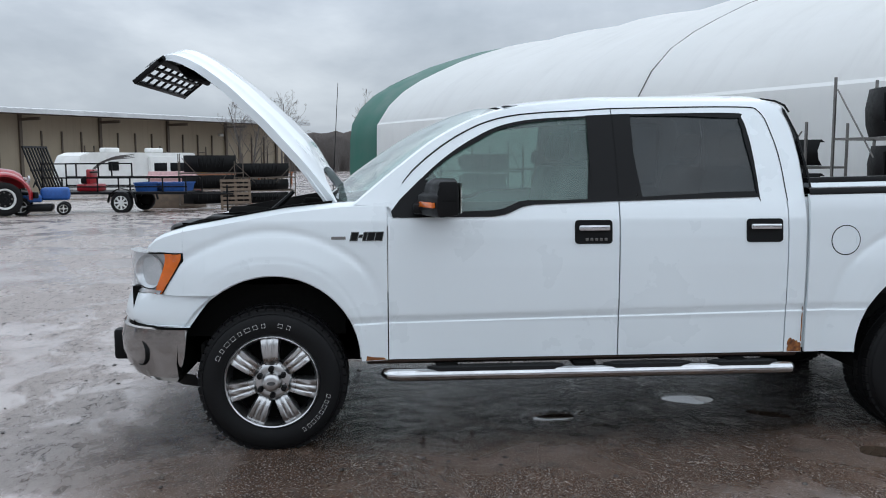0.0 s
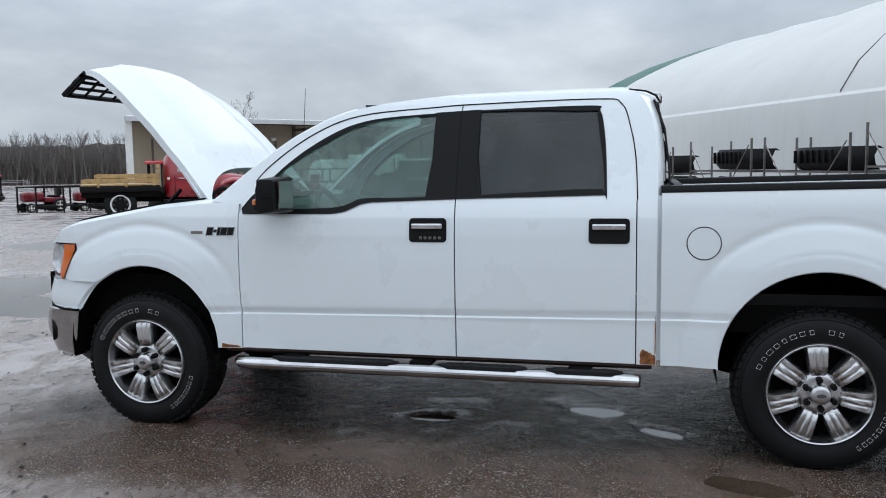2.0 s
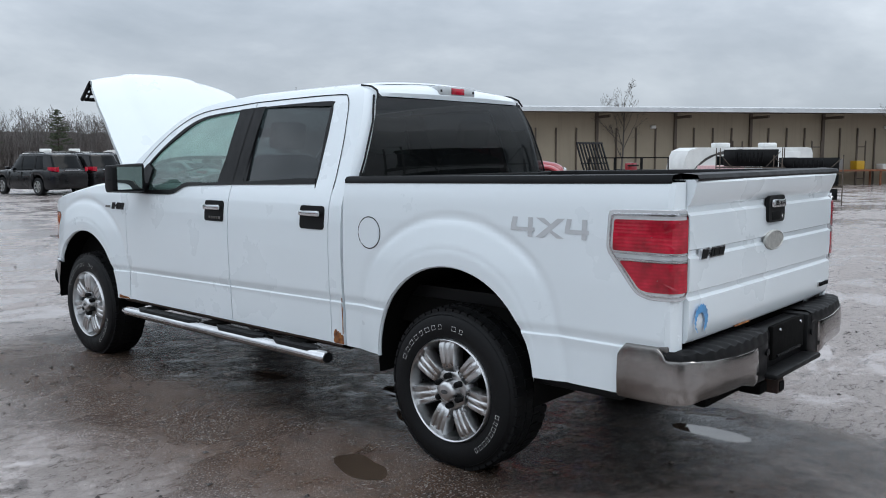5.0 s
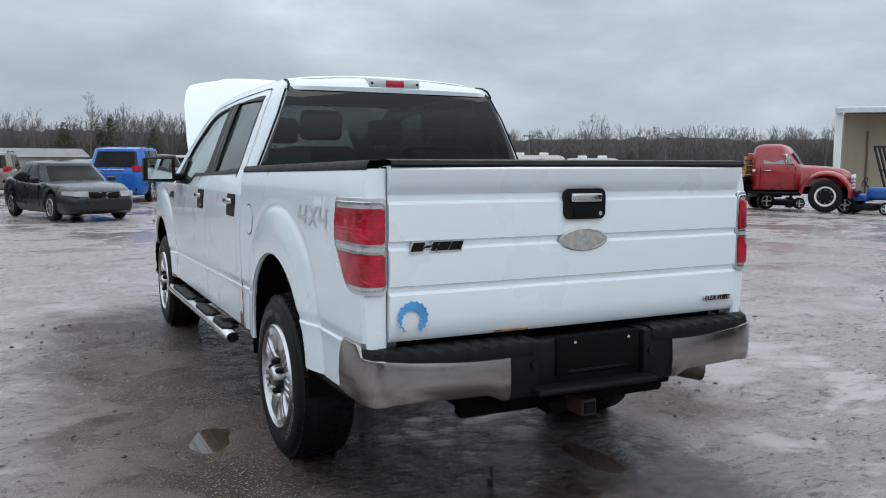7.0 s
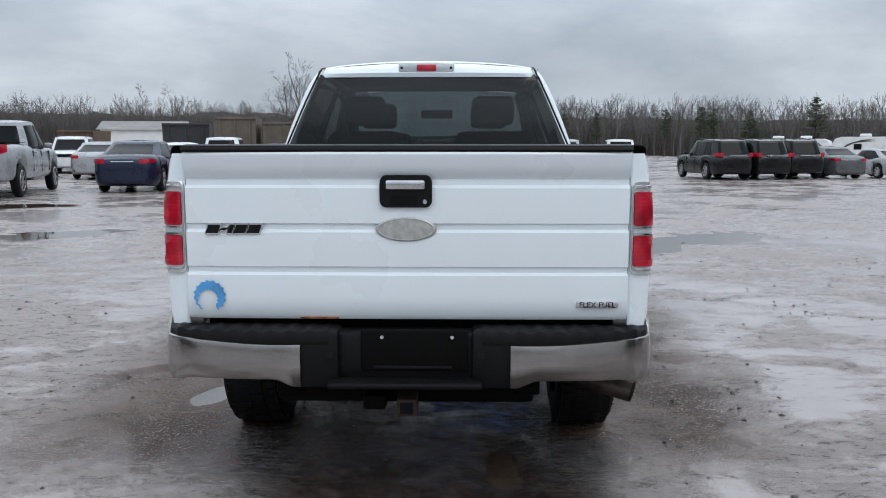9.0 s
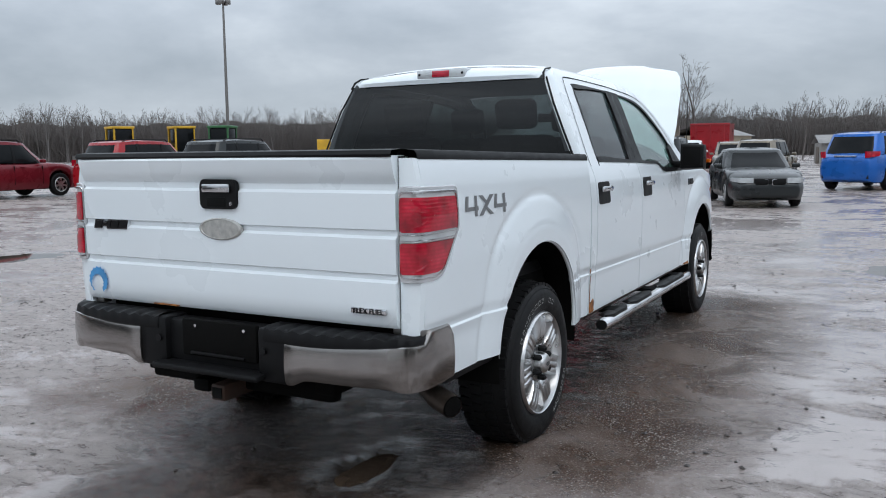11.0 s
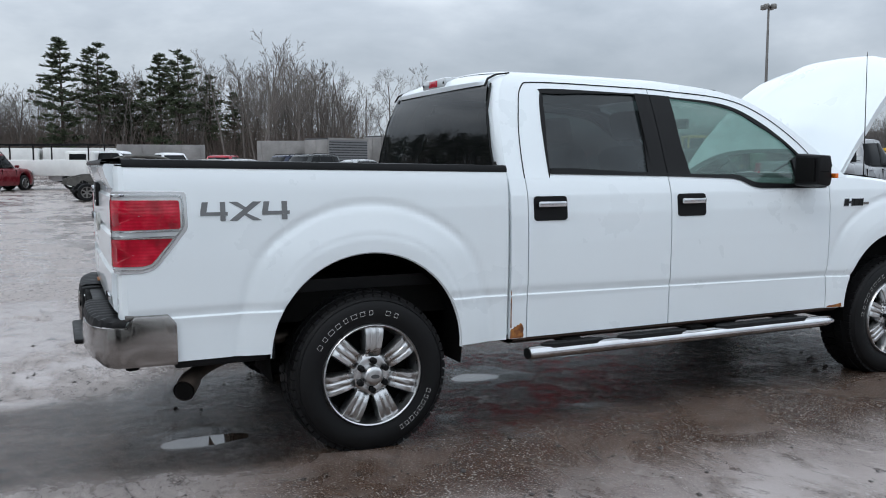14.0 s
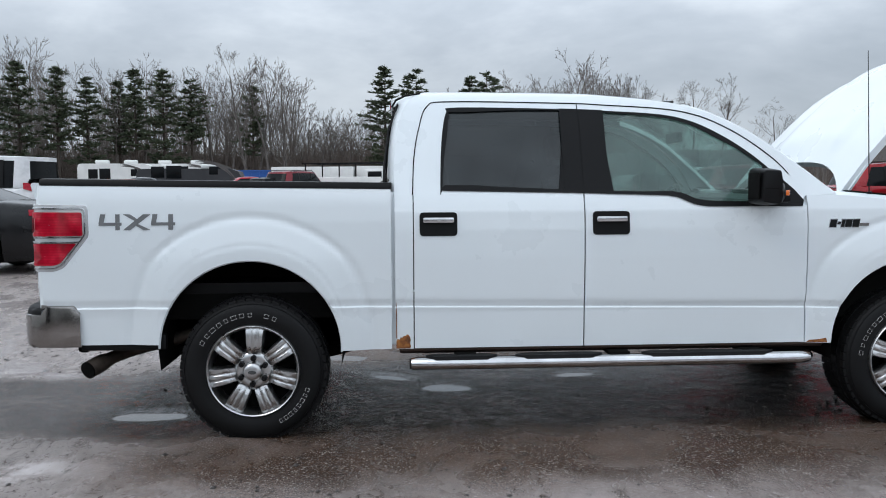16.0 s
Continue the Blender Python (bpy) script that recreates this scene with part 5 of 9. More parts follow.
def tailgate_and_bumper():
    cx = 0.0
    prof = [(-1.214, 1.388), (-1.222, 1.374), (-1.212, 1.335), (-1.194, 1.300), (-1.184, 1.294), (-1.184, 1.275), (-1.198, 1.266), (-1.199, 1.20), (-1.197, 1.144), (-1.186, 1.139), (-1.186, 1.119), (-1.201, 1.109), (-1.201, 1.03), (-1.198, 0.978), (-1.187, 0.973), (-1.187, 0.954), (-1.202, 0.944), (-1.204, 0.86), (-1.199, 0.790), (-1.185, 0.772), (-1.10, 0.772)]
    bm = bmesh.new()
    rows = [[(x, y + 0.010 * (abs(x) / 0.84) ** 4, z) for y, z in [(-1.10, 1.388)] + prof] for x in [(-0.8445 + 1.689 * k / 24) for k in range(25)]]
    vs = grid(bm, rows)
    e = [e for e in bm.edges if e.is_boundary and (abs(e.verts[0].co.x) > 0.83 and abs(e.verts[1].co.x) > 0.83)]
    made = bmesh.ops.extrude_edge_only(bm, edges=e)["geom"]
    for v in (g for g in made if isinstance(g, bmesh.types.BMVert)):
        v.co.y = max(v.co.y, -1.12)
    bmesh.ops.recalc_face_normals(bm, faces=bm.faces)
    tg = part("tailgate", bm, M["paint"], truck, "white ribbed tailgate")
    bm = bmesh.new()
    grid(bm, [[(x, y, z) for y, z in ((-1.216, 1.382), (-1.222, 1.392), (-1.214, 1.407), (-1.15, 1.413), (-1.09, 1.409), (-1.085, 1.385))] for x in span(-0.848, 0.848, 0.1)])
    part("tailgate_cap", bm, M["black"], tg, "black plastic tailgate top")
    part("inner_skin", B(-0.84, 0.84, -1.099, -1.085, 0.80, 1.385), M["paint"], tg)
    for sx in (-1, 1):
        part("tailgate_gap", B(min(sx * 0.8448, sx * 0.8478), max(sx * 0.8448, sx * 0.8478), -1.165, -1.12, 0.77, 1.385), M["shadow_gap"], tg)
    # handle
    bm = bmesh.new()
    ol = rounded(cx, 1.255, 0.198, 0.100, 0.025)
    a = [bm.verts.new((y, -1.212, z)) for y, z in ol]
    b = [bm.verts.new((y, -1.19, z)) for y, z in ol]
    bm.faces.new(a)
    for k in range(len(a)):
        bm.faces.new((a[k], a[(k + 1) % len(a)], b[(k + 1) % len(a)], b[k]))
    bmesh.ops.recalc_face_normals(bm, faces=bm.faces)
    th = part("tailgate_handle", bm, M["black"], tg, "black tailgate handle with a chrome pull")
    part("handle_pull", B(cx - 0.076, cx + 0.074, -1.228, -1.205, 1.262, 1.292, 0.008), M["chrome"], th, "chrome pull")
    # flat dark patch paints the shade of the finger hollow
    part("handle_recess", B(cx - 0.06, cx + 0.045, -1.2145, -1.205, 1.213, 1.248, 0.006), M["shadow_gap"], th)
    bm = bmesh.new()
    lathe(bm, [(0, 0.009), (0.004, 0.008), (0.004, 0)], 12)
    bmesh.ops.transform(bm, matrix=Matrix.Translation((cx + 0.072, -1.2125, 1.225)) @ Matrix.Rotation(radians(-90), 4, "Z"), verts=bm.verts)
    part("lock", bm, M["chrome"], th)
    # oval emblem, faded silver with no writing
    bm = bmesh.new()
    rows = []
    for q, dy in ((1.0, 0.0), (1.0, -0.010), (0.9, -0.014), (0.87, -0.011), (0.5, -0.012), (0.02, -0.012)):
        rows.append([(cx + 0.116 * q * math.cos(a), -1.195 + dy, 1.122 + 0.046 * q * math.sin(a)) for a in (2 * math.pi * k / 36 for k in range(37))])
    grid(bm, rows)
    part("oval_emblem", bm, simple("faded_silver_emblem", (0.50, 0.49, 0.46), 0.45, 0.5, vary=0.3, scale=40), tg, "faded bare silver oval emblem")
    # model badge as slanted chrome-edged blocks
    bm_c, bm_d = bmesh.new(), bmesh.new()
    pos = -0.766
    for k, w in enumerate((0.046, 0.022, 0.018, 0.044, 0.046)):
        h0, h1 = (1.106, 1.138) if k != 1 else (1.117, 1.126)
        for b, g, yy in ((bm_c, 0.005, -1.203), (bm_d, 0.0, -1.206)):
            q = [(pos - g, h0 - g), (pos + w + g, h0 - g), (pos + w + g + 0.012, h1 + g), (pos - g + 0.012, h1 + g)]
            a = [b.verts.new((x, yy, z)) for x, z in q]
            c = [b.verts.new((x, -1.185, z)) for x, z in q]
            b.faces.new(a)
            for i in range(4):
                b.faces.new((a[i], c[i], c[(i + 1) % 4], a[(i + 1) % 4]))
        pos += w + 0.007
    for b in (bm_c, bm_d):
        bmesh.ops.recalc_face_normals(b, faces=b.faces)
    bd = part("tailgate_badge", bm_c, M["chrome"], tg, "chrome-edged black model badge")
    part("badge_face", bm_d, M["black"], bd)
    # FLEX FUEL lettering
    cu = bpy.data.curves.new("flex", "FONT")
    cu.body, cu.size, cu.extrude, cu.align_x = "FLEX FUEL", 0.030, 0.002, "CENTER"
    tmp = bpy.data.objects.new("flex", cu)
    me = bpy.data.meshes.new_from_object(tmp)
    bpy.data.objects.remove(tmp)
    plate = part("flex_fuel_badge", B(0.648, 0.808, -1.2065, -1.196, 0.824, 0.846, 0.003), M["chrome"], tg, "chrome FLEX FUEL badge")
    me.materials.append(M["black"])
    ft = new("lettering", me)
    ft.parent = plate
    ft.matrix_basis = pose(0.728, -1.1755, 0.8245, 90, 0, 0)
    # round blue decal, a plain crescent
    bm = bmesh.new()
    n = 40
    outer, inner = [], []
    for k in range(n + 1):
        a = radians(-60 + 300 * k / n)
        u = k / n
        w = 0.030 * math.sin(math.pi * min(1, 0.12 + u * 0.95)) + 0.006
        r = 0.060 + (0.004 if k % 3 == 0 else -0.002)
        outer.append((-0.758 + r * math.cos(a), -1.2055, 0.862 + r * math.sin(a)))
        inner.append((-0.758 + (r - w) * math.cos(a), -1.2055, 0.862 + (r - w) * math.sin(a)))
    grid(bm, [outer, inner])
    part("round_decal", bm, M["blue_decal"], tg, "blue iridescent crescent decal", smooth=False)
    part("rust_streak", B(-0.41, -0.26, -1.2035, -1.196, 0.776, 0.782, 0.001), M["rust"], tg, "rust spots on the lower edge")

    # rear bumper: black step pad over two chrome corner shells
    bump = part("rear_bumper", B(-0.30, 0.30, -1.262, -1.15, 0.53, 0.735, 0.02), M["black"], truck, "chrome rear step bumper with black pads")
    for s in (-1, 1):
        bm = bmesh.new()
        path = [(s * 0.395, -1.300), (s * 0.46, -1.306), (s * 0.62, -1.300), (s * 0.78, -1.282), (s * 0.875, -1.25), (s * 0.925, -1.205), (s * 0.948, -1.13), (s * 0.954, -1.03), (s * 0.952, -0.94)]
        pts = spline([(a, b) for a, b in path], 5)
        rows = []
        for k, (x, y) in enumerate(pts):
            top = 0.694 + 0.020 * smooth_step(0.5, 0.93, abs(x)) + (0.046 * smooth_step(-1.150, -1.115, y) - 0.045 * smooth_step(-0.975, -0.935, y) if abs(x) > 0.9 else 0.0)
            lowz = 0.556 - 0.020 * smooth_step(0.80, 0.95, abs(x)) - 0.030 * smooth_step(0.50, 0.41, abs(x))
            turn = smooth_step(0.84, 0.94, abs(x))
            fx, fy = -s * turn, 1 - turn
            rows.append([(x + fx * 0.05, y + fy * 0.05, top + 0.004), (x + fx * 0.010, y + fy * 0.010, top + 0.004), (x + fx * 0.003, y + fy * 0.003, top), (x, y, top - 0.012), (x - fx * 0.004, y - fy * 0.004, (top + lowz) / 2), (x, y, lowz + 0.02), (x + fx * 0.012, y + fy * 0.012, lowz + 0.003), (x + fx * 0.06, y + fy * 0.06, lowz)])
        grid(bm, rows)
        e = [e for e in bm.edges if e.is_boundary and abs(e.verts[0].co.x) < 0.41 and abs(e.verts[1].co.x) < 0.41]
        made = bmesh.ops.extrude_edge_only(bm, edges=e)["geom"]
        for v in (g for g in made if isinstance(g, bmesh.types.BMVert)):
            v.co.y += 0.045
            v.co.x -= s * 0.012
        bmesh.ops.recalc_face_normals(bm, faces=bm.faces)
        part("bumper_shell", bm, M["satin"], bump, "chrome bumper corner darkened for its ground reflection")
        # ribbed pad on top
        bm = bmesh.new()
        rows = []
        for k in range(73):
            u = k / 72
            x = 0.29 + 0.645 * u
            yb = lerp_list([(0.29, -1.298), (0.45, -1.302), (0.62, -1.296), (0.78, -1.278), (0.875, -1.246), (0.918, -1.205), (0.936, -1.15)], x)
            rib = 0.010 * (0.5 + 0.5 * math.cos(u * 2 * math.pi * 9)) if u < 0.93 else 0
            rows.append([(s * x, yb + 0.004, 0.695), (s * x, yb, 0.712), (s * x, yb + 0.010, 0.738 + rib), (s * x, yb + 0.03, 0.746 + rib), (s * x, max(yb + 0.035, -1.19), 0.75 + rib * 0.6), (s * x, max(yb + 0.04, -1.15), 0.745)])
        grid(bm, rows)
        part("step_pad", bm, M["black"], bump, "black ribbed bumper step pad")
        part("bumper_wing", B(min(s * 0.25, s * 0.42), max(s * 0.25, s * 0.42), -1.292, -1.15, 0.525, 0.748, 0.02), M["black"], bump)
        bm = bmesh.new()
        lathe(bm, [(0, 0.014), (0.008, 0.016), (0.01, 0.0)], 14)
        bmesh.ops.transform(bm, matrix=Matrix.Translation((s * 0.285, -1.294, 0.655)) @ Matrix.Rotation(radians(-90), 4, "Z"), verts=bm.verts)
        part("bumper_plug", bm, M["rubber"], bump)
        part("lower_valance", B(min(s * 0.885, s * 0.925), max(s * 0.885, s * 0.925), -0.95, -0.47, 0.515, 0.60, 0.008), M["black"], truck)
        # white lower corners of the box, inside the bumper
        part("bumper_mount", B(min(s * 0.80, s * 0.93), max(s * 0.80, s * 0.93), -1.15, -1.10, 0.742, 0.768, 0.006), M["steel"], bump)
    part("plate_recess", B(-0.17, 0.235, -1.278, -1.25, 0.59, 0.748, 0.01), M["under"], bump, "empty number plate recess")
    part("lower_step", B(-0.29, 0.29, -1.345, -1.21, 0.535, 0.562, 0.012), M["black"], bump, "black centre step")
    part("plate_bracket", B(-0.12, 0.175, -1.286, -1.27, 0.60, 0.612, 0.003), M["black"], bump)
    for x in (-0.088, 0.176):
        bm = bmesh.new()
        lathe(bm, [(0, 0.008), (0.005, 0.007), (0.005, 0)], 10)
        bmesh.ops.transform(bm, matrix=Matrix.Translation((x, -1.278, 0.722)) @ Matrix.Rotation(radians(-90), 4, "Z"), verts=bm.verts)
        part("plate_screw", bm, M["chrome"], bump)
    # hitch receiver
    hit = part("hitch_receiver", B(-0.036, 0.040, -1.26, -0.80, 0.405, 0.475, 0.008), M["dark_rust"], truck, "rusty square hitch receiver")
    # thin dark plate paints the shade in the square tube
    part("receiver_bore", B(-0.023, 0.027, -1.266, -1.259, 0.418, 0.462), M["shadow_gap"], hit)
    part("hitch_bar", B(-0.52, 0.50, -1.13, -1.06, 0.42, 0.50, 0.02), M["under"], hit)
    part("hitch_plug", B(-0.17, -0.08, -1.23, -1.12, 0.42, 0.48, 0.015), M["under"], hit)
    # exhaust
    bm = bmesh.new()
    pts = spline([(0.62, 0.3, 0.52), (0.61, -0.30, 0.56), (0.615, -0.52, 0.51), (0.66, -0.70, 0.475), (0.77, -0.81, 0.445), (0.93, -0.885, 0.412)], 5)
    tube(bm, pts, [0.036] * (len(pts) - 5) + [0.040, 0.047, 0.048, 0.048, 0.048], 18, False)
    pipe = part("exhaust_pipe", bm, simple("burnt_brown_steel", (0.10, 0.078, 0.064), 0.42, 0.6, vary=0.4, scale=22), truck, "stained steel exhaust tailpipe")
    # capped near-black plug paints the shade inside the open pipe
    bm = bmesh.new()
    tip = Vector(pts[-1]) + (Vector(pts[-1]) - Vector(pts[-2])).normalized() * 0.0015
    tube(bm, [tip, pts[-2], pts[-3]], 0.0415, 16, True)
    part("tailpipe_bore", bm, M["under"], pipe, "black plug painting the pipe end's dark inside")
    # underside
    bm = bmesh.new()
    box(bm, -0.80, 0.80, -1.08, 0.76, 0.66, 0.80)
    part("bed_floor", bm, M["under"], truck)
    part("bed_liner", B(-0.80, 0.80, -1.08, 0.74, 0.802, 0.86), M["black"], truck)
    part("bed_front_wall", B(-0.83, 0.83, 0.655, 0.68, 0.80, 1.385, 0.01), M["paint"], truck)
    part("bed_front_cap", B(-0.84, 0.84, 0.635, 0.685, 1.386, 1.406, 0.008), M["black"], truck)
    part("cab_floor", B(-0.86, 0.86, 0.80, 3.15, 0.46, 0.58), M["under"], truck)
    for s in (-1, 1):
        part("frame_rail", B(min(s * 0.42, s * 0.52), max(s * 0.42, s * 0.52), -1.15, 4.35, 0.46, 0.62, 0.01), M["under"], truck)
    bm = bmesh.new()
    tube(bm, [(-0.74, 0, 0.40), (-0.2, 0, 0.40), (-0.14, 0, 0.40), (0.05, 0, 0.40), (0.12, 0, 0.40), (0.74, 0, 0.40)], [0.045, 0.05, 0.13, 0.15, 0.05, 0.045], 12)
    part("rear_axle", bm, M["under"], truck)
    bm = bmesh.new()
    tube(bm, [(-0.70, 3.68, 0.38), (0, 3.68, 0.40), (0.70, 3.68, 0.38)], [0.045, 0.11, 0.045], 10)
    part("front_axle", bm, M["under"], truck)
    bm = bmesh.new()
    tube(bm, [(0, 0.1, 0.42), (0, 2.4, 0.47)], 0.045, 10)
    part("drive_shaft", bm, M["under"], truck)
    for s in (-1, 1):
        bm = bmesh.new()
        tube(bm, [(s * 0.55, -0.25, 0.38), (s * 0.60, -0.05, 0.75)], 0.035, 8)
        tube(bm, spline([(s * 0.56, -0.78, 0.52), (s * 0.56, -0.3, 0.40), (s * 0.56, 0.0, 0.37), (s * 0.56, 0.4, 0.42), (s * 0.56, 0.72, 0.52)], 4), 0.03, 6)
        part("leaf_spring", bm, M["under"], truck)
    bm = bmesh.new()
    tube(bm, [(0.0, -0.95, 0.56), (0.0, -0.45, 0.56)], [0.34, 0.34], 20, True, 0.30)
    part("spare_tyre", bm, M["rubber"], truck)


tailgate_and_bumper()


def bonnet_and_bay():
    """The raised bonnet, built shut and then swung up about its hinge."""
    hinge, angle = Vector((0, 3.33, 1.345)), radians(51)
    R = Matrix.Translation(hinge) @ Matrix.Rotation(angle, 4, "X") @ Matrix.Diagonal((1, 1.04, 1, 1)) @ Matrix.Translation(-hinge)
    # section: height of the shut bonnet along its centre, half width along its length
    def half(y):
        return lerp_list([(3.30, 0.765), (3.7, 0.752), (4.1, 0.715), (4.35, 0.66), (4.50, 0.60), (4.60, 0.55)], y)

    def crown(y):
        return lerp_list([(3.30, 1.385), (3.6, 1.392), (3.9, 1.375), (4.15, 1.34), (4.35, 1.29), (4.46, 1.25), (4.53, 1.205), (4.562, 1.15), (4.572, 1.11), (4.575, 1.08)], y)
    us = [k / 12 - 1 for k in range(25)]
    stations = span(3.30, 4.40, 0.05) + [4.44, 4.48, 4.51, 4.535, 4.55, 4.562, 4.569, 4.575]

    def surf(y, u, drop=0.0):
        w = half(y)
        dome = 0.022 * smooth_step(0.62, 0.48, abs(u)) * smooth_step(3.3, 3.6, y)
        edge = 0.040 * abs(u) ** 3
        back = 0.235 * (1 - abs(u) ** 3.5) * max(0.0, min(1.0, (3.95 - y) / 0.65))
        return (w * u, y + back - 0.05 * u * u * smooth_step(4.2, 4.55, y), crown(y) + dome - edge - 0.012 - drop)
    bm = bmesh.new()
    grid(bm, [[surf(y, u) for u in us] for y in stations])
    e = [e for e in bm.edges if e.is_boundary]
    made = bmesh.ops.extrude_edge_only(bm, edges=e)["geom"]
    for v in (g for g in made if isinstance(g, bmesh.types.BMVert)):
        v.co.z -= 0.045
        v.co.x *= 0.985
    bmesh.ops.transform(bm, matrix=R, verts=bm.verts)
    bmesh.ops.recalc_face_normals(bm, faces=bm.faces)
    bon = part("bonnet", bm, M["paint"], truck, "raised white bonnet")
    # inner skin, with its insulation
    bm = bmesh.new()
    grid(bm, [[surf(y, u * 0.97, 0.045 + 0.015 * math.sin(u * 9) * math.sin(y * 7)) for u in us] for y in span(3.33, 4.45, 0.06)])
    bmesh.ops.transform(bm, matrix=R, verts=bm.verts)
    part("bonnet_lining", bm, M["under"], bon, "black insulated bonnet underside")
    # grille that lifts with the bonnet: frame and bars
    bm = bmesh.new()
    part("grille_top_bar", box(bmesh.new(), -0.53, 0.53, 4.505, 4.525, 1.045, 1.075, 0.008, R), M["satin"], bon, "dull chrome grille top bar")
    for x0, x1, z0, z1 in ((-0.58, 0.58, 1.06, 1.10), (-0.55, 0.55, 0.885, 0.910), (-0.58, -0.555, 0.885, 1.11), (0.555, 0.58, 0.885, 1.11)):
        box(bm, x0, x1, 4.485, 4.512, z0, z1, 0.006, R)
    part("grille_frame", bm, M["black"], bon, "black grille frame")
    for k, z in enumerate((0.965, 1.02)):
        bm = box(bmesh.new(), -0.55, 0.55, 4.490, 4.508, z - 0.008, z + 0.008, 0.004, R)
        part("grille_bar", bm, M["black"], bon)
    for k in range(8):
        x = -0.525 + 0.15 * k
        bm = box(bmesh.new(), x - 0.008, x + 0.008, 4.492, 4.504, 0.90, 1.07, 0.002, R)
        part("grille_slat", bm, M["black"], bon)
    bm = box(bmesh.new(), -0.30, 0.30, 4.40, 4.48, 1.09, 1.13, 0.015, R)
    part("bonnet_latch_panel", bm, M["under"], bon)
    # prop struts and hinges
    for s in (-1, 1):
        bm = bmesh.new()
        tube(bm, [(s * 0.74, 3.36, 1.30), (s * 0.74, 3.43, 1.40), (s * 0.735, 3.50, 1.50)], 0.018, 6)
        part("bonnet_hinge", bm, M["paint"], truck)
    bm = bmesh.new()
    tube(bm, [(-0.66, 3.80, 1.20), (-0.66, 3.70, 1.29), (-0.67, 3.58, 1.40)], [0.018, 0.018, 0.011], 8)
    part("bonnet_strut", bm, M["black"], truck)
    # cowl below the windscreen
    bm = bmesh.new()
    grid(bm, [[(0.80 * u, y + 0.17 * (1 - u * u), z) for u in us] for y, z in ((3.20, 1.35), (3.28, 1.335), (3.33, 1.30), (3.34, 1.24))])
    part("cowl", bm, M["black"], truck, "black windscreen cowl")
    for x in (-0.45, 0.15):
        bm = bmesh.new()
        tube(bm, [(x, 3.40, 1.36), (x + 0.28, 3.28, 1.44)], 0.008, 6)
        part("wiper", bm, M["black"], truck)
    # engine bay
    part("engine_bay_floor", B(-0.80, 0.80, 3.30, 4.40, 0.62, 0.90), M["under"], truck)
    for s in (-1, 1):
        bm = bmesh.new()
        grid(bm, [[(s * x, y, z) for x, z in ((0.79, 1.24), (0.74, 1.235), (0.70, 1.20), (0.69, 0.9))] for y in span(3.3, 4.14, 0.2)])
        part("inner_fender", bm, M["under"], truck)
    part("radiator_support", B(-0.62, 0.62, 4.12, 4.22, 1.05, 1.10, 0.015), M["black"], truck, "black radiator support")
    part("radiator", B(-0.60, 0.60, 4.14, 4.20, 0.72, 1.04, 0.01), M["steel"], truck)
    part("engine_cover", B(-0.28, 0.28, 3.62, 4.16, 0.9, 1.17, 0.05, segs=3), M["black"], truck, "black engine cover")
    part("air_filter_box", B(0.30, 0.66, 3.85, 4.25, 0.9, 1.20, 0.04, segs=3), M["black"], truck)
    part("hood_latch", B(-0.64, -0.58, 4.24, 4.29, 1.05, 1.165, 0.012), M["black"], truck)
    # hoses, reservoir and brake booster showing over the fender
    rng = random.Random(5)
    for k, (x, z0, r) in enumerate(((-0.60, 1.235, 0.014), (-0.52, 1.225, 0.010), (-0.42, 1.25, 0.016), (-0.10, 1.21, 0.022), (0.25, 1.22, 0.014), (0.5, 1.235, 0.012))):
        bm = bmesh.new()
        pts = spline([(x + rng.uniform(-0.03, 0.03), 4.22 - 0.14 * q, z0 - 0.06 + 0.017 * q + rng.uniform(-0.022, 0.022)) for q in range(6)], 4)
        tube(bm, pts, r, 7)
        part("engine_hose", bm, M["under"], truck)
    bm = bmesh.new()
    for q, (rr, h) in enumerate(((0.10, 0.0), (0.105, 0.035), (0.09, 0.07), (0.06, 0.10))):
        tube(bm, [(-0.60, 3.50, 1.20 + h), (-0.60, 3.50, 1.23 + h)], rr, 20)
    part("brake_reservoir", bm, M["under"], truck, "black ribbed fluid reservoir")
    bm = bmesh.new()
    tube(bm, spline([(-0.70, 3.42, 1.25), (-0.62, 3.40, 1.36), (-0.45, 3.42, 1.40), (-0.3, 3.46, 1.36)], 5), 0.014, 7)
    part("wiring_loom", bm, M["under"], truck)
    part("battery", B(-0.66, -0.40, 3.9, 4.16, 0.9, 1.19, 0.015), M["black"], truck)
    part("coolant_tank", B(-0.30, 0.2, 4.18, 4.32, 1.02, 1.195, 0.03, segs=3), M["dash"], truck)
    bm = bmesh.new()
    tube(bm, spline([(0.42, 3.95, 1.16), (0.2, 3.75, 1.22), (-0.1, 3.62, 1.2), (-0.3, 3.5, 1.12)], 5), 0.04, 10)
    tube(bm, spline([(-0.58, 3.5, 1.2), (-0.6, 3.75, 1.24), (-0.5, 3.95, 1.22)], 5), 0.014, 6)
    part("engine_hose", bm, M["rubber"], truck)
    bm = bmesh.new()
    lathe(bm, [(-0.05, 0.0), (-0.05, 0.115), (0.05, 0.12), (0.07, 0.10), (0.07, 0.0)], 20)
    bmesh.ops.transform(bm, matrix=Matrix.Translation((-0.48, 3.48, 1.24)) @ Matrix.Rotation(radians(90), 4, "Z"), verts=bm.verts)
    part("brake_booster", bm, M["under"], truck)


bonnet_and_bay()


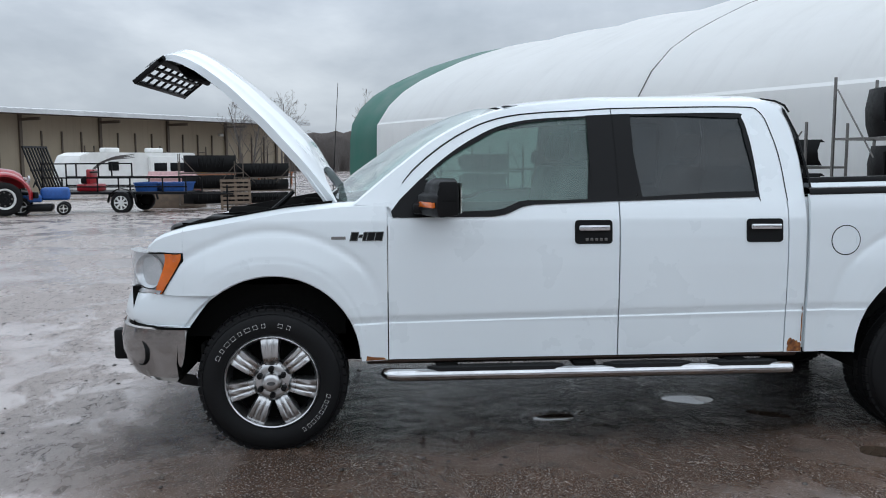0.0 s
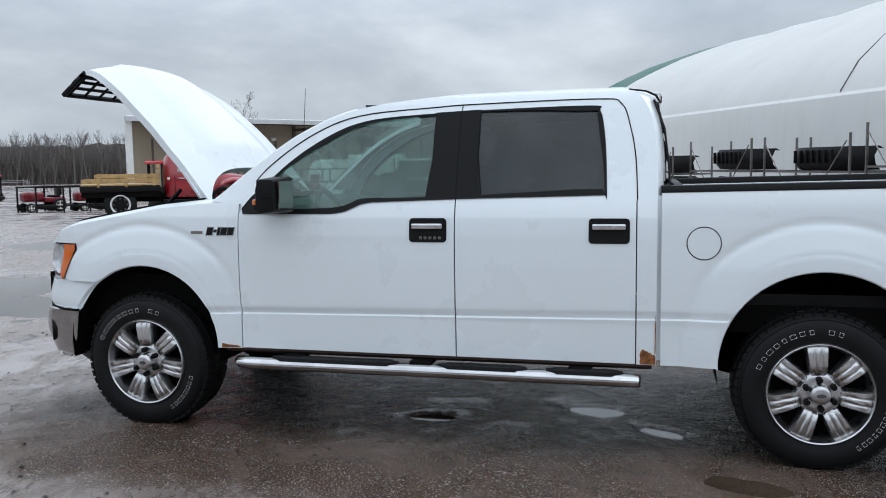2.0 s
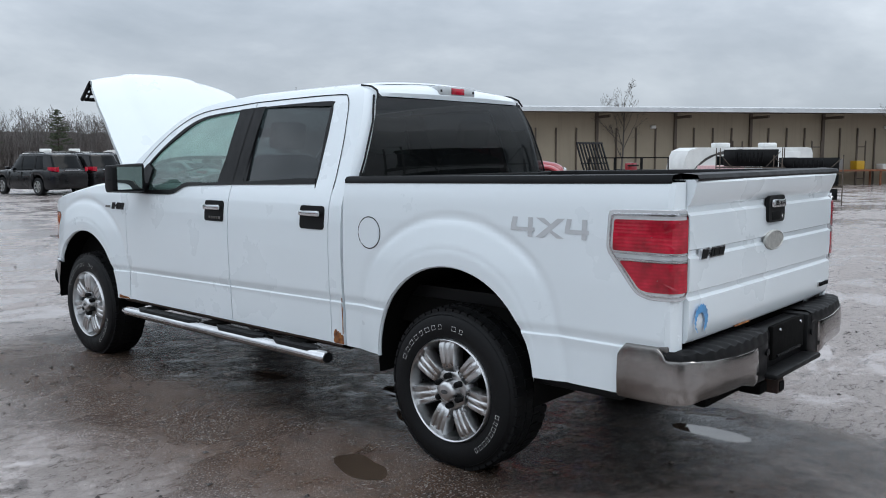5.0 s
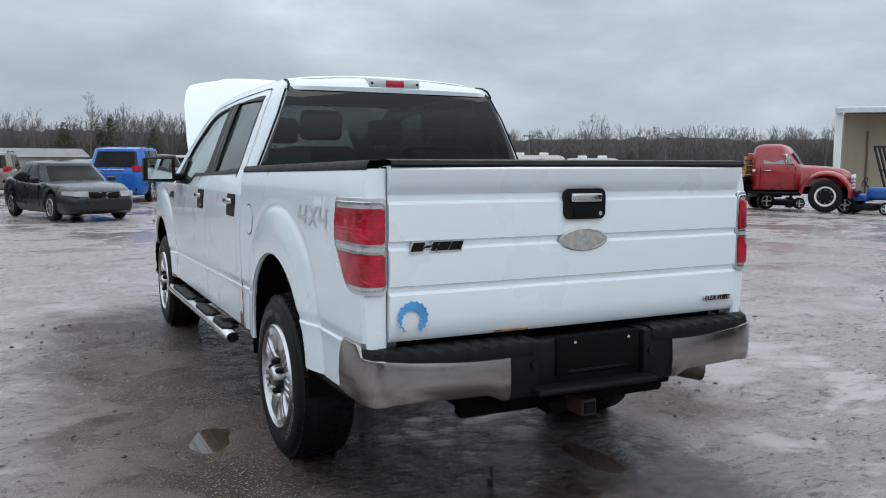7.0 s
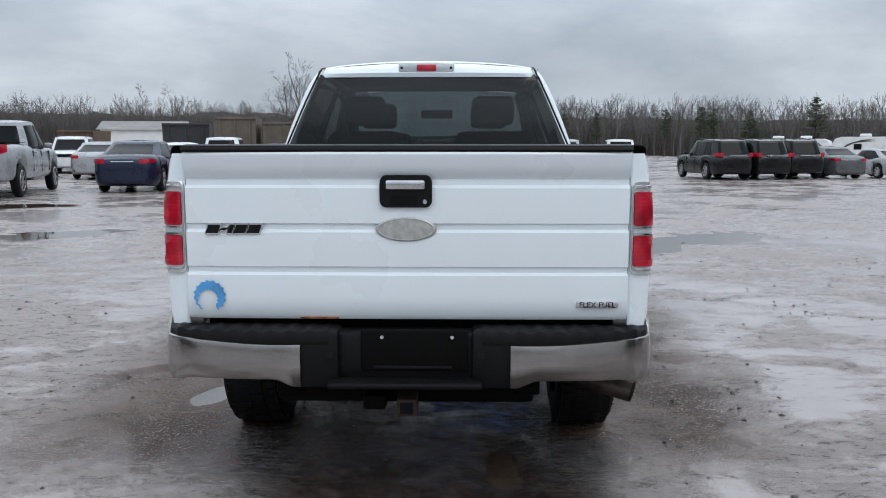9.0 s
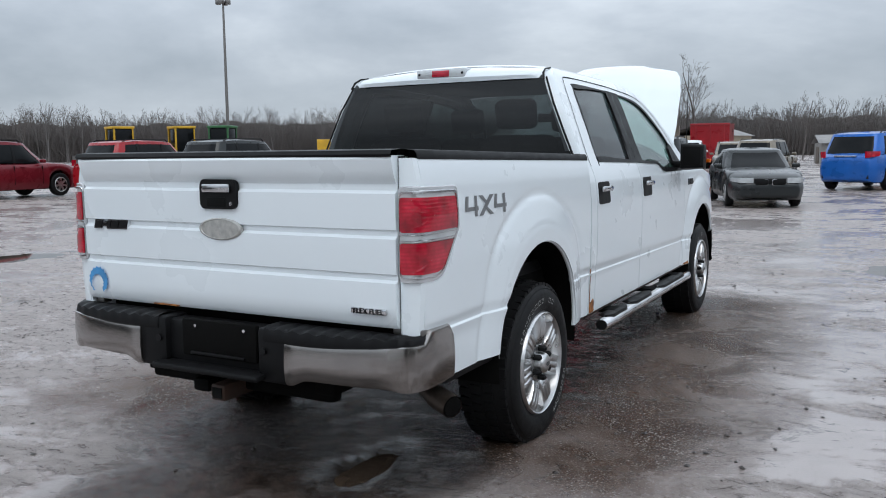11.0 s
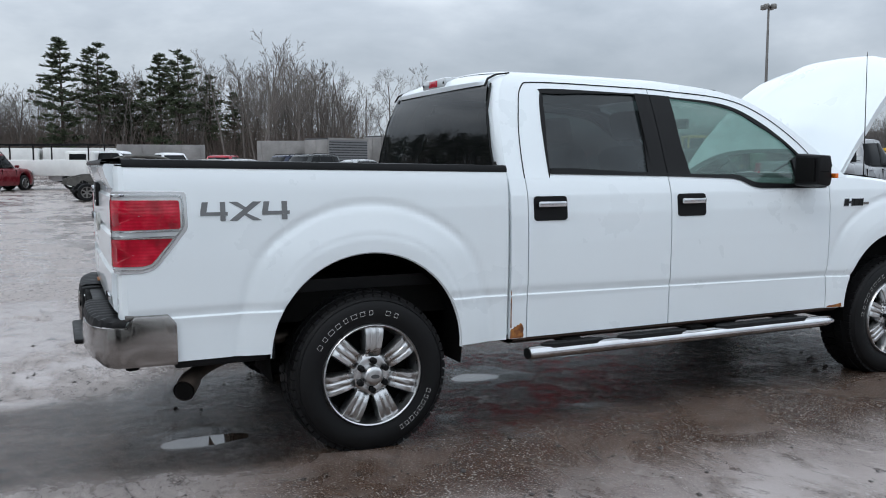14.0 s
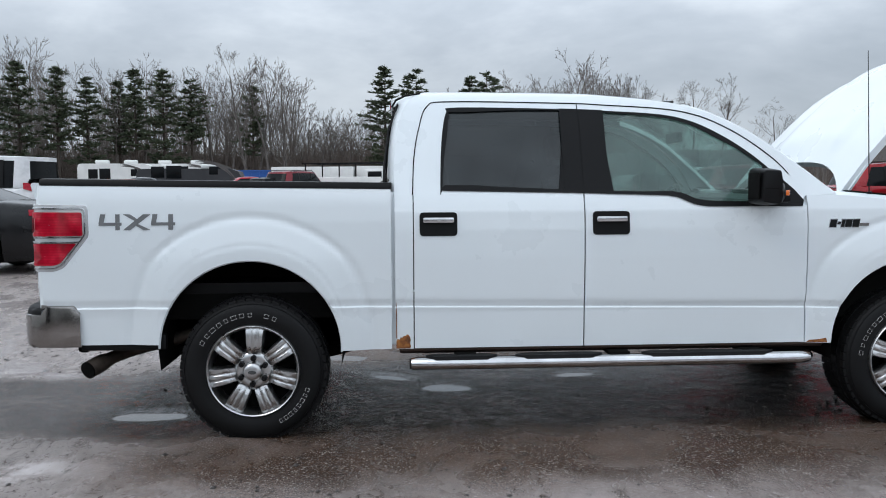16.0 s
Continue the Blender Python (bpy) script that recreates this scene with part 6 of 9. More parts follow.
def settle_ends():
    """Draws the bed's end in, its rails up towards the rear and the nose out."""
    keep = {"wheel", "bonnet", "exhaust_pipe"}
    for ob in truck.children_recursive:
        top = ob
        while top.parent and top.parent != truck:
            top = top.parent
        if ob.type != "MESH" or top.name.split(".")[0] in keep:
            continue
        for v in ob.data.vertices:
            x, y, z = v.co
            if y < 0.745 and z > 1.2:
                v.co.z += 0.0155 * (0.745 - y) * smooth_step(1.2, 1.36, z) * (1 if z < 1.41 or y < 0.6 else 0)
            if y < -0.45:
                v.co.y += 0.032 * smooth_step(-0.45, -0.85, y)
            elif y > 3.90:
                v.co.y += 0.038 * smooth_step(3.90, 4.15, y)


settle_ends()


def interior():
    for y, rowname in ((2.05, "front_seat"), (1.12, "rear_seat")):
        for x in (-0.40, 0.40):
            st = part(rowname, B(x - 0.25, x + 0.25, y - 0.02, y + 0.50, 0.72, 0.95, 0.06, segs=3), M["seat"], truck, "grey cloth seat")
            bm = bmesh.new()
            box(bm, x - 0.24, x + 0.24, -0.09, 0.09, 0.0, 0.62, 0.06, pose(0, y, 0.92, 14, 0, 0), 3)
            part("backrest", bm, M["seat"], st)
            bm = bmesh.new()
            box(bm, x - 0.13, x + 0.13, -0.05, 0.05, 0.66, 0.84, 0.04, pose(0, y, 0.92, 12, 0, 0), 3)
            part("headrest", bm, M["seat"], st)
    bm = bmesh.new()
    grid(bm, [[(x, y, z) for y, z in ((3.38, 1.30), (3.05, 1.325), (2.86, 1.30), (2.80, 1.22), (2.86, 1.0), (3.0, 0.7))] for x in (-0.82, -0.5, 0, 0.5, 0.82)])
    part("dashboard", bm, M["dash"], truck, "grey dashboard")
    bm = bmesh.new()
    c = Vector((-0.40, 2.70, 1.20))
    pts = [(c.x + 0.19 * math.cos(a), c.y + 0.19 * math.sin(a) * 0.35, c.z + 0.19 * math.sin(a) * 0.94) for a in (2 * math.pi * k / 28 for k in range(29))]
    tube(bm, pts, 0.015, 6, False)
    tube(bm, [(c.x - 0.18, c.y, c.z), (c.x + 0.18, c.y, c.z)], 0.02, 6)
    tube(bm, [(c.x, c.y, c.z), (c.x, c.y + 0.2, c.z - 0.08)], 0.04, 8)
    part("steering_wheel", bm, M["black"], truck)
    part("rear_view_mirror", B(-0.13, 0.13, 2.60, 2.63, 1.66, 1.73, 0.012), M["black"], truck)
    part("headliner", B(-0.62, 0.62, 1.0, 2.4, 1.865, 1.875), M["seat"], truck)
    part("inner_back_wall", B(-0.8, 0.8, 0.82, 0.86, 0.6, 1.36), M["seat"], truck)
    for s in (-1, 1):
        part("door_trim", B(min(s * 0.83, s * 0.86), max(s * 0.83, s * 0.86), 0.9, 3.05, 0.6, 1.26, 0.01), M["dash"], truck)


interior()


# ---- the warehouse ----
def at_ground(x, y, rz=0.0, dz=0.0):
    return pose(x, y, ground_z(x, y) + dz, 0, 0, rz)


def heading(fx, fy):
    """The turn about z that points a thing's +y along (fx, fy)."""
    return math.degrees(math.atan2(-fx, fy))


def warehouse():
    # local frame: u along the eave from its west corner, v into the building
    ux, uy = 0.8047, -0.5937
    m = Matrix.Translation((-5.3, 1.6, 1.55)) @ Matrix.Scale(1.5, 4) @ Matrix.Translation((5.3, -1.6, -1.55)) @ Matrix(((ux, -uy, 0, 38.2), (uy, ux, 0, 29.9), (0, 0, 1, 0), (0, 0, 0, 1)))
    house = empty("warehouse", m)
    tagged(house, "long tan metal warehouse with a pale metal roof and open eaves", "building")
    L, D, H = 34.6, 3.0, 4.35
    part("wall", B(0.1, L, 2.2, 2.4, -3.0, H), M["siding"], house, "tan ribbed metal wall", smooth=False)
    part("end_wall", B(1.0, 1.2, 2.405, D, -3.0, H), M["siding"], house, smooth=False)
    part("end_wall", B(L - 0.2, L, 2.405, D, -3.0, H), M["siding"], house, smooth=False)
    part("corner_trim", B(-0.95, -0.60, -0.10, 0.12, -3.0, H + 0.05), M["white_gel"], house, "pale corner post")
    # sheet roof with standing ribs
    bm = bmesh.new()
    grid(bm, [[(u, -0.4, H + 0.16), (u, D, H + 0.46), (u, D + 0.2, H + 0.46), (u, D + 0.2, H + 0.40), (u, D, H + 0.40), (u, -0.4, H + 0.10)] for u in (-1.1, L + 0.4)], True)
    for v in bm.verts:
        if v.co.x < 0 and v.co.y > 1:
            v.co.x = 0.15
    part("roof", bm, M["roof_metal"], house, "pale ribbed metal roof", smooth=False)
    part("eave_trim", B(-1.12, L + 0.42, -0.46, -0.41, H - 0.08, H + 0.19), M["roof_metal"], house, smooth=False)
    bm = bmesh.new()
    for k in range(69):
        u = -0.3 + k * 0.51
        box(bm, u, u + 0.06, -0.42, 0.0, H + 0.165, H + 0.215)
    tagged(part("roof_rib", bm, M["roof_metal"], house, smooth=False), kind="stuff")
    part("soffit", B(0.1, L, -0.38, 2.19, H - 0.02, H + 0.05), M["brown_post"], house, smooth=False)
    # columns with eave brackets, thinner studs between them
    bm = bmesh.new()
    box(bm, -0.09, 0.09, 2.02, 2.195, -3.0, H - 0.03)
    col = part("column", bm, M["brown_post"], house, "brown steel column", smooth=False)
    bm = bmesh.new()
    box(bm, -0.05, 0.05, 0.0, 2.0, H - 0.42, H - 0.24)
    brk = part("eave_bracket", bm, M["brown_post"], house, smooth=False)
    bm = bmesh.new()
    box(bm, -0.045, 0.045, 2.10, 2.196, -3.0, H - 1.0)
    stud = part("wall_stud", bm, M["brown_post"], house, smooth=False)
    col.matrix_basis = brk.matrix_basis = Matrix.Translation((5.6, 0, 0))
    stud.matrix_basis = Matrix.Translation((1.4, 0, 0))
    for k in range(2, 7):
        share("column", col, Matrix.Translation((5.6 * k, 0, 0)), house)
        share("eave_bracket", brk, Matrix.Translation((5.6 * k, 0, 0)), house)
    for k in range(2, 25):
        if k % 4:
            share("wall_stud", stud, Matrix.Translation((1.4 * k, 0, 0)), house)
    for u in (9.4, 27.3):
        part("wall_lamp", B(u, u + 0.35, 1.95, 2.19, H - 1.05, H - 0.85, 0.03), M["white_gel"], house)
    for u in (15.0, 21.0, 24.5, 31.0):
        bm = bmesh.new()
        for w in (0, 0.7):
            box(bm, u + w, u + w + 0.07, 1.3, 1.37, -1.6, H - 1.9)
        for z in (-0.2, 1.0, 2.0):
            box(bm, u + 0.07, u + 0.70, 1.3, 1.37, z, z + 0.07)
        tagged(part("ladder_frame", bm, M["brown_post"], None, smooth=False), "brown steel ladder frame against the warehouse wall", "frame").matrix_world = m
    # a bench along the wall with boxes
    bm = bmesh.new()
    box(bm, 22.0, 34.0, 0.6, 1.8, 0.35, 0.47, 0.01)
    for u in (22.2, 26, 30, 33.8):
        for v in (0.65, 1.7):
            box(bm, u, u + 0.1, v, v + 0.1, -1.6, 0.35)
    tagged(part("work_bench", bm, simple("orange_bench", (0.30, 0.11, 0.05), 0.6), None, smooth=False), "long steel bench with a rusty orange top", "bench").matrix_world = m
    rng = random.Random(8)
    for k, u in enumerate((22.4, 24.2, 26.3, 27.4, 29.0, 31.2, 32.5)):
        w, h = rng.uniform(0.5, 1.5), rng.uniform(0.25, 0.75)
        mat = [M["container"], M["yellow"], M["white_gel"], M["steel"], M["plastic_red"], M["container"], M["blue_plastic"]][k]
        tagged(part("storage_crate", B(u, u + w, 0.8, 1.5, 0.475, 0.475 + h, 0.03), mat), "boxed salvage part standing on the bench", "crate", "crates on the bench").matrix_world = m


warehouse()


def tent_hall():
    """Fabric hall: upright walls, a round roof over hoops, a green end bay."""
    dx, dy = 0.9054, 0.42456
    # local: a along the hall from its green end, back towards the yard; b across it
    m = Matrix(((-dx, dy, 0, 32.3), (-dy, -dx, 0, 4.6), (0, 0, 1, 0), (0, 0, 0, 1)))
    hall = empty("fabric_hall", m)
    tagged(hall, "large white fabric hall with a green end bay", "tent")
    W = 22.6
    half = [(0.0, -2.0), (0.0, 1.0), (0.02, 2.4), (0.12, 3.08), (0.55, 3.75), (1.2, 4.35), (2.0, 4.83), (2.9, 5.25), (4.0, 5.72), (5.2, 6.12), (6.4, 6.48), (7.6, 6.75), (9.0, 7.0), (10.2, 7.14), (W / 2, 7.2)]
    prof = half + [(W - b, z) for b, z in half[-2::-1]]

    def skin_of(a0, a1, name, mat, label, hoops):
        bm = bmesh.new()
        rows = []
        n = max(2, int((a1 - a0) / 0.4))
        for k in range(n + 1):
            a = a0 + (a1 - a0) * k / n
            sag = abs(math.sin(math.pi * (a - a0) / hoops)) if hoops else 0
            row = []
            for i, (b, z) in enumerate(prof):
                s = 0.16 * sag * (1 if 3 < i < len(prof) - 4 else 0.25)
                cy = 3.0
                d = math.hypot(b - W / 2, z - cy) or 1
                wob = 0.05 * noise.noise((a * 0.7, b * 0.5, z * 0.5))
                row.append((a, b + (W / 2 - b) / d * (s + wob), z + (cy - z) / d * (s + wob) * (1 if z > 1 else 0)))
            rows.append(row)
        grid(bm, rows)
        part(name, bm, mat, hall, label)
    skin_of(0.0, 2.9, "green_end_bay", M["tent_green"], "green fabric end bay", 0)
    skin_of(2.91, 18.4, "white_cover", M["tent"], "white fabric cover with sagging folds", 4.3)
    skin_of(18.44, 33.0, "white_cover", M["tent"], "white fabric cover with sagging folds", 4.9)
    # ends
    for a in (0.02, 32.98):
        bm = bmesh.new()
        bm.faces.new([bm.verts.new((a, b, z)) for b, z in prof])
        part("end_wall", bm, M["tent_green"] if a < 1 else M["tent"], hall, smooth=False)
    # dark cord at the joint, hem along the top of the wall
    bm = bmesh.new()
    tube(bm, [(18.42, b - 0.01, z + 0.0) for b, z in half], 0.018, 5)
    part("joint_cord", bm, M["stripe"], hall)
    cloth = M["tent"]
    bm = bmesh.new()
    rows = []
    for k in range(65):
        a = 2.95 + k * 0.463
        w = 0.03 * noise.noise((a * 0.9, 0, 0))
        rows.append([(a, -0.05 + w, -2.0), (a, -0.06 + w, 0.5), (a, -0.05 - w, 1.8), (a, -0.02, 2.95), (a, 0.05, 3.03)])
    grid(bm, rows)
    part("side_wall", bm, cloth, hall, "greyish fabric side wall")


tent_hall()


# ---- racks of salvage by the hall ----
def salvage_rack(x, y, rz, w=2.6, d=1.1, h=2.3, levels=3, seed=0, mat="steel", label="welded steel rack stacked with black vehicle bumpers"):
    r = empty("salvage_rack", at_ground(x, y, rz))
    tagged(r, label, "rack", "salvage racks")
    rng = random.Random(seed)
    for sx in (-w / 2, w / 2 - 0.036):
        for sy in (-d / 2, d / 2 - 0.036):
            part("post", B(sx, sx + 0.036, sy, sy + 0.036, 0, h), M[mat], r, smooth=False)
    for k in range(levels or 3):
        z = 0.12 + (h - 0.3) * k / (levels or 2)
        for sy in (-d / 2, d / 2 - 0.036):
            part("rail", B(-w / 2 + 0.036, w / 2 - 0.036, sy + 0.004, sy + 0.032, z + 0.024, z + 0.06), M[mat], r, smooth=False)
        for sx in (-w / 2, w / 2 - 0.036):
            part("rail", B(sx + 0.004, sx + 0.032, -d / 2 + 0.036, d / 2 - 0.036, z + 0.024, z + 0.06), M[mat], r, smooth=False)
        if levels:
            # a curved bumper with slots
            bm = bmesh.new()
            ww, hh = w * rng.uniform(0.80, 0.92), (h - 0.3) / levels * rng.uniform(0.74, 0.88 if k < levels - 1 else 1.12)
            rows = []
            for i in range(13):
                u = i / 6 - 1
                yy = -0.30 + 0.42 * abs(u) ** 3
                rows.append([(u * ww / 2, yy + 0.10, z + 0.075), (u * ww / 2, yy, z + 0.07 + hh * 0.25), (u * ww / 2, yy - 0.03, z + 0.06 + hh * 0.6), (u * ww / 2, yy + 0.06, z + 0.06 + hh), (u * ww / 2, yy + 0.16, z + 0.06 + hh * 0.9)])
            grid(bm, rows)
            shell = part("bumper", bm, M["black"], r, "salvaged black bumper")
            for i in range(7):
                part("rib", B(-ww * 0.25 + i * ww * 0.08, -ww * 0.25 + i * ww * 0.08 + 0.03, -0.36, -0.3, z + 0.07 + hh * 0.3, z + 0.07 + hh * 0.85), M["black"], shell, smooth=False)
            if rng.random() < 0.6:
                part("bracket", B(rng.uniform(-w / 2 + 0.3, 0), rng.uniform(0.1, w / 2 - 0.3), -0.2, 0.3, z + 0.066, z + 0.06 + hh * 0.8, 0.05), M["under"], r)
    for s in (-1, 1):
        bm = bmesh.new()
        tube(bm, [(s * (w / 2 - 0.08), -d / 2 - 0.012, h * 0.93), (s * (w / 2 - 0.75), -d / 2 - 0.012, h * 0.55)], 0.013, 6)
        part("brace", bm, M[mat], r)
    return r


tent_rot = heading(-0.42456, 0.9054) + 180
for k, (along, off) in enumerate(((-27.2, 1.9), (-24.1, 2.0), (-21.0, 2.0), (-18.0, 2.1), (-14.6, 2.2))):
    px = 32.3 + 0.9054 * along - 0.42456 * off
    py = 4.6 + 0.42456 * along + 0.9054 * off
    salvage_rack(px, py, tent_rot, 2.7, 1.1, (2.85, 2.15, 2.0, 2.0, 1.95)[k], 3, k)


def racks_by_bench():
    for k, (x, y) in enumerate(((26.8, 9.6), (27.5, 7.75))):
        salvage_rack(x, y, heading(0.96, 0.28) , 2.3, 1.1, 2.05 - 0.25 * k, 3, 10 + k, "brown_post")
    # leaning pallet
    p = empty("pallet", at_ground(26.1, 8.55, heading(0.96, 0.28)) @ pose(0, 0, 0, -14, 0, 0))
    tagged(p, "weathered wooden pallet leaning on a rack", "pallet")
    for k in range(7):
        part("slat", B(-0.55, 0.55, -0.03, -0.008, 0.02 + k * 0.165, 0.12 + k * 0.165), M["old_wood"], p, smooth=False)
    for x in (-0.55, -0.04, 0.47):
        part("stringer", B(x, x + 0.08, -0.007, 0.09, 0.0, 1.13), M["old_wood"], p, smooth=False)


racks_by_bench()


# ---- wheels for other vehicles ----
def small_wheel(parent, x, y, r, width, face=1, rim="alloy", spokes=5):
    w = empty("wheel")
    w.parent = parent
    w.matrix_basis = pose(x, y, r - 0.01, 0, 0, 0 if face > 0 else 180)
    bm = bmesh.new()
    lathe(bm, [(-width, r * 0.62), (-width * 0.98, r * 0.93), (-width * 0.8, r), (-width * 0.2, r), (-0.01, r * 0.93), (0.0, r * 0.75), (-0.012, r * 0.64)], 28)
    part("tyre", bm, M["rubber"], w)
    bm = bmesh.new()
    lathe(bm, [(-0.012, r * 0.655), (-0.006, r * 0.60), (-0.05, r * 0.56), (-0.09, r * 0.3), (-0.09, 0.0)], 24)
    part("rim_barrel", bm, M["dark_alloy"], w)
    bm = bmesh.new()
    lathe(bm, [(-0.008, r * 0.645), (0.0, r * 0.62), (-0.008, r * 0.58)], 28)
    lathe(bm, [(-0.05, r * 0.2), (-0.012, r * 0.17), (-0.005, 0.0)], 14)
    for k in range(spokes):
        box(bm, -0.045, -0.008, -r * 0.075, r * 0.075, r * 0.12, r * 0.61, 0.0, Matrix.Rotation(2 * math.pi * k / spokes, 4, "X"))
    part("rim", bm, M[rim], w)
    return w


def vehicle_shell(spec, paint):
    """Lower body as a rounded loft with wheel arches, a curved glasshouse with pillars and roof, lamps and wheels. Front towards +y."""
    L, W, H = spec["L"], spec["W"], spec["H"]
    r = spec.get("r", 0.34)
    yf, yr = spec["axles"]
    low = spec.get("low", 0.24)
    car = empty(spec["name"])

    def deck(y):
        return sum(lerp_list(spec["deck"], y + d) for d in (-0.14, -0.07, 0, 0.07, 0.14)) / 5

    def wide(y):
        t = min(1.0, abs(y) / (L / 2))
        return W / 2 * (1 - 0.035 * t ** 2 - 0.20 * t ** 9)

    def arch(y):
        z = low
        for ya in (yf, yr):
            d = abs(y - ya)
            if d < r + 0.07:
                z = max(z, r + math.sqrt((r + 0.07) ** 2 - d * d))
        return z
    ys = set(span(-L / 2, L / 2, 0.14))
    for ya in (yf, yr):
        ys |= {ya + (r + 0.069) * math.cos(radians(a)) for a in range(0, 181, 15)}
        ys |= {ya - r - 0.075, ya + r + 0.075}
    ys |= {e * (L / 2 - d) for e in (-1, 1) for d in (0.03, 0.07, 0.2)}
    ys = sorted(y for y in ys if -L / 2 <= y <= L / 2)
    shape = ((0.90, 0.0), (0.965, 0.12), (0.99, 0.30), (1.0, 0.48), (0.992, 0.64), (0.972, 0.80), (0.945, 0.90), (0.90, 0.965), (0.80, 1.0))

    def section(y, q=1.0):
        w, top, z0 = wide(y), deck(y), min(arch(y), deck(y) - 0.08)
        z0 += 0.05 * smooth_step(0.92, 1.0, abs(y) / (L / 2))
        zc = z0 + (top - z0) * 0.5
        half = [(w * a * (1 - (1 - q) * 0.5), zc + (z0 + (top - z0) * b - zc) * q) for a, b in shape] + [(w * 0.45, zc + (top + 0.022 - zc) * q), (0.0, zc + (top + 0.030 - zc) * q)]
        return [(-x, z) for x, z in half] + [(x, z) for x, z in half[-2::-1]] + [(0.5 * w, zc + (z0 - zc) * q), (-0.5 * w, zc + (z0 - zc) * q)]
    bm = bmesh.new()
    rows = [[(x, -L / 2 - d, z) for x, z in section(-L / 2, q)] for d, q in ((0.06, 0.62), (0.052, 0.84), (0.030, 0.95))]
    rows += [[(x, y, z) for x, z in section(y)] for y in ys]
    rows += [[(x, L / 2 + d, z) for x, z in section(L / 2, q)] for d, q in ((0.035, 0.95), (0.066, 0.84), (0.08, 0.62))]
    vs = grid(bm, rows, True)
    bm.faces.new(vs[0])
    bm.faces.new(vs[-1][::-1])
    bmesh.ops.recalc_face_normals(bm, faces=bm.faces)
    part("body", bm, paint, car)
    part("floor_pan", B(-W * 0.40, W * 0.40, -L * 0.44, L * 0.44, low - 0.02, low + 0.10), M["under"], car)
    # glasshouse: rounded outlines rising from the belt to the roof
    wb, wr = W / 2 * 0.95, W / 2 * spec.get("tumble", 0.77)
    b_f, t_f, t_r, b_r = spec["cabin"]

    def shell(theta, v, lift=0.0):
        u = v ** 1.15
        f, b = b_f + (t_f - b_f) * (u + 0.10 * math.sin(math.pi * u)), b_r + (t_r - b_r) * (u + 0.06 * math.sin(math.pi * u))
        hw, hl, yc = wb + (wr - wb) * v ** 1.4 + lift, (f - b) / 2 + lift, (f + b) / 2
        c, n = math.cos(theta), math.sin(theta)
        e = 0.42
        x, y = hw * math.copysign(abs(c) ** e, c), yc + hl * math.copysign(abs(n) ** e, n)
        z0 = deck(max(b_r, min(b_f, y))) - 0.03
        crown = 0.035 * (1 - (y - yc) ** 2 / (hl * hl + 0.01)) * v
        return (x, y, z0 + (H - 0.055 - z0) * v + crown)

    def sweep(a0, a1, v0, v1, lift, nu, nv, close=False):
        return [[shell(radians(a0 + (a1 - a0) * k / nu), v0 + (v1 - v0) * m / nv, lift) for k in range(nu + 1)] for m in range(nv + 1)]
    bm = bmesh.new()
    grid(bm, sweep(0, 360, 0.0, 0.94, 0.0, 72, 6))
    part("glasshouse", bm, M["car_glass"], car, "dark car windows")
    bm = bmesh.new()
    top = sweep(0, 360, 0.86, 0.985, 0.007, 72, 2)
    yc = (t_f + t_r) / 2
    ring_ = top[-1]
    for q, up in ((0.93, 0.018), (0.75, 0.036), (0.4, 0.050), (0.02, 0.055)):
        top.append([(x * q, yc + (y - yc) * q, z + up) for x, y, z in ring_])
    grid(bm, top)
    bmesh.ops.recalc_face_normals(bm, faces=bm.faces)
    part("roof", bm, spec.get("cabin_mat", paint), car)
    for s in (-1, 1):
        for a0, a1 in ((33, 58), (-spec.get("rear_pillar", 30), -62)):
            a0, a1 = (a0, a1) if s > 0 else (180 - a0, 180 - a1)
            bm = bmesh.new()
            grid(bm, sweep(a0, a1, 0.0, 0.88, 0.008, 5, 6))
            part("pillar", bm, spec.get("pillar_mat", paint), car)
        for y0, wdt in spec.get("posts", ((-0.25, 0.07),)):
            bm = bmesh.new()
            rows = []
            for m in range(7):
                v = 0.88 * m / 6
                x, _, _ = shell(0.02 if s > 0 else math.pi - 0.02, v, 0.007)
                zz = [deck(yy) - 0.03 + (H - 0.055 - deck(yy) + 0.03) * v + 0.03 * v for yy in (y0, y0 + wdt)]
                rows.append([(x, y0, zz[0]), (x, y0 + wdt, zz[1])])
            grid(bm, rows)
            part("window_post", bm, M["black"], car)
    # lamps wrap the corners
    fz, rz_ = spec["lamps"]

    def lamp(s, e, inner, back, z0, z1, name, mat, label):
        w0 = wide(e * L / 2)
        y0 = 0.082 if e > 0 else 0.064
        path = [(w0 * inner, L / 2 + y0), (w0 * 0.78, L / 2 + y0 * 0.92), (w0 * 0.93, L / 2 + y0 * 0.62), (w0 * 1.006, L / 2 + 0.02)] + [(wide(L / 2 - d) * 1.012, L / 2 - d) for d in (0.06, back * 0.6, back)]
        bm2 = bmesh.new()
        n = len(path) - 1
        rows = []
        for k, (x, y) in enumerate(path):
            h0 = z0 + (z1 - z0) * 0.35 * (k / n) ** 2
            rows.append([(s * (x - 0.03), e * (y - 0.03), h0), (s * x, e * y, h0), (s * x, e * y, (h0 + z1) / 2), (s * x * 0.995, e * (y - 0.004), z1), (s * (x - 0.03), e * (y - 0.03), z1)])
        grid(bm2, rows)
        bmesh.ops.recalc_face_normals(bm2, faces=bm2.faces)
        part(name, bm2, mat, car, label)
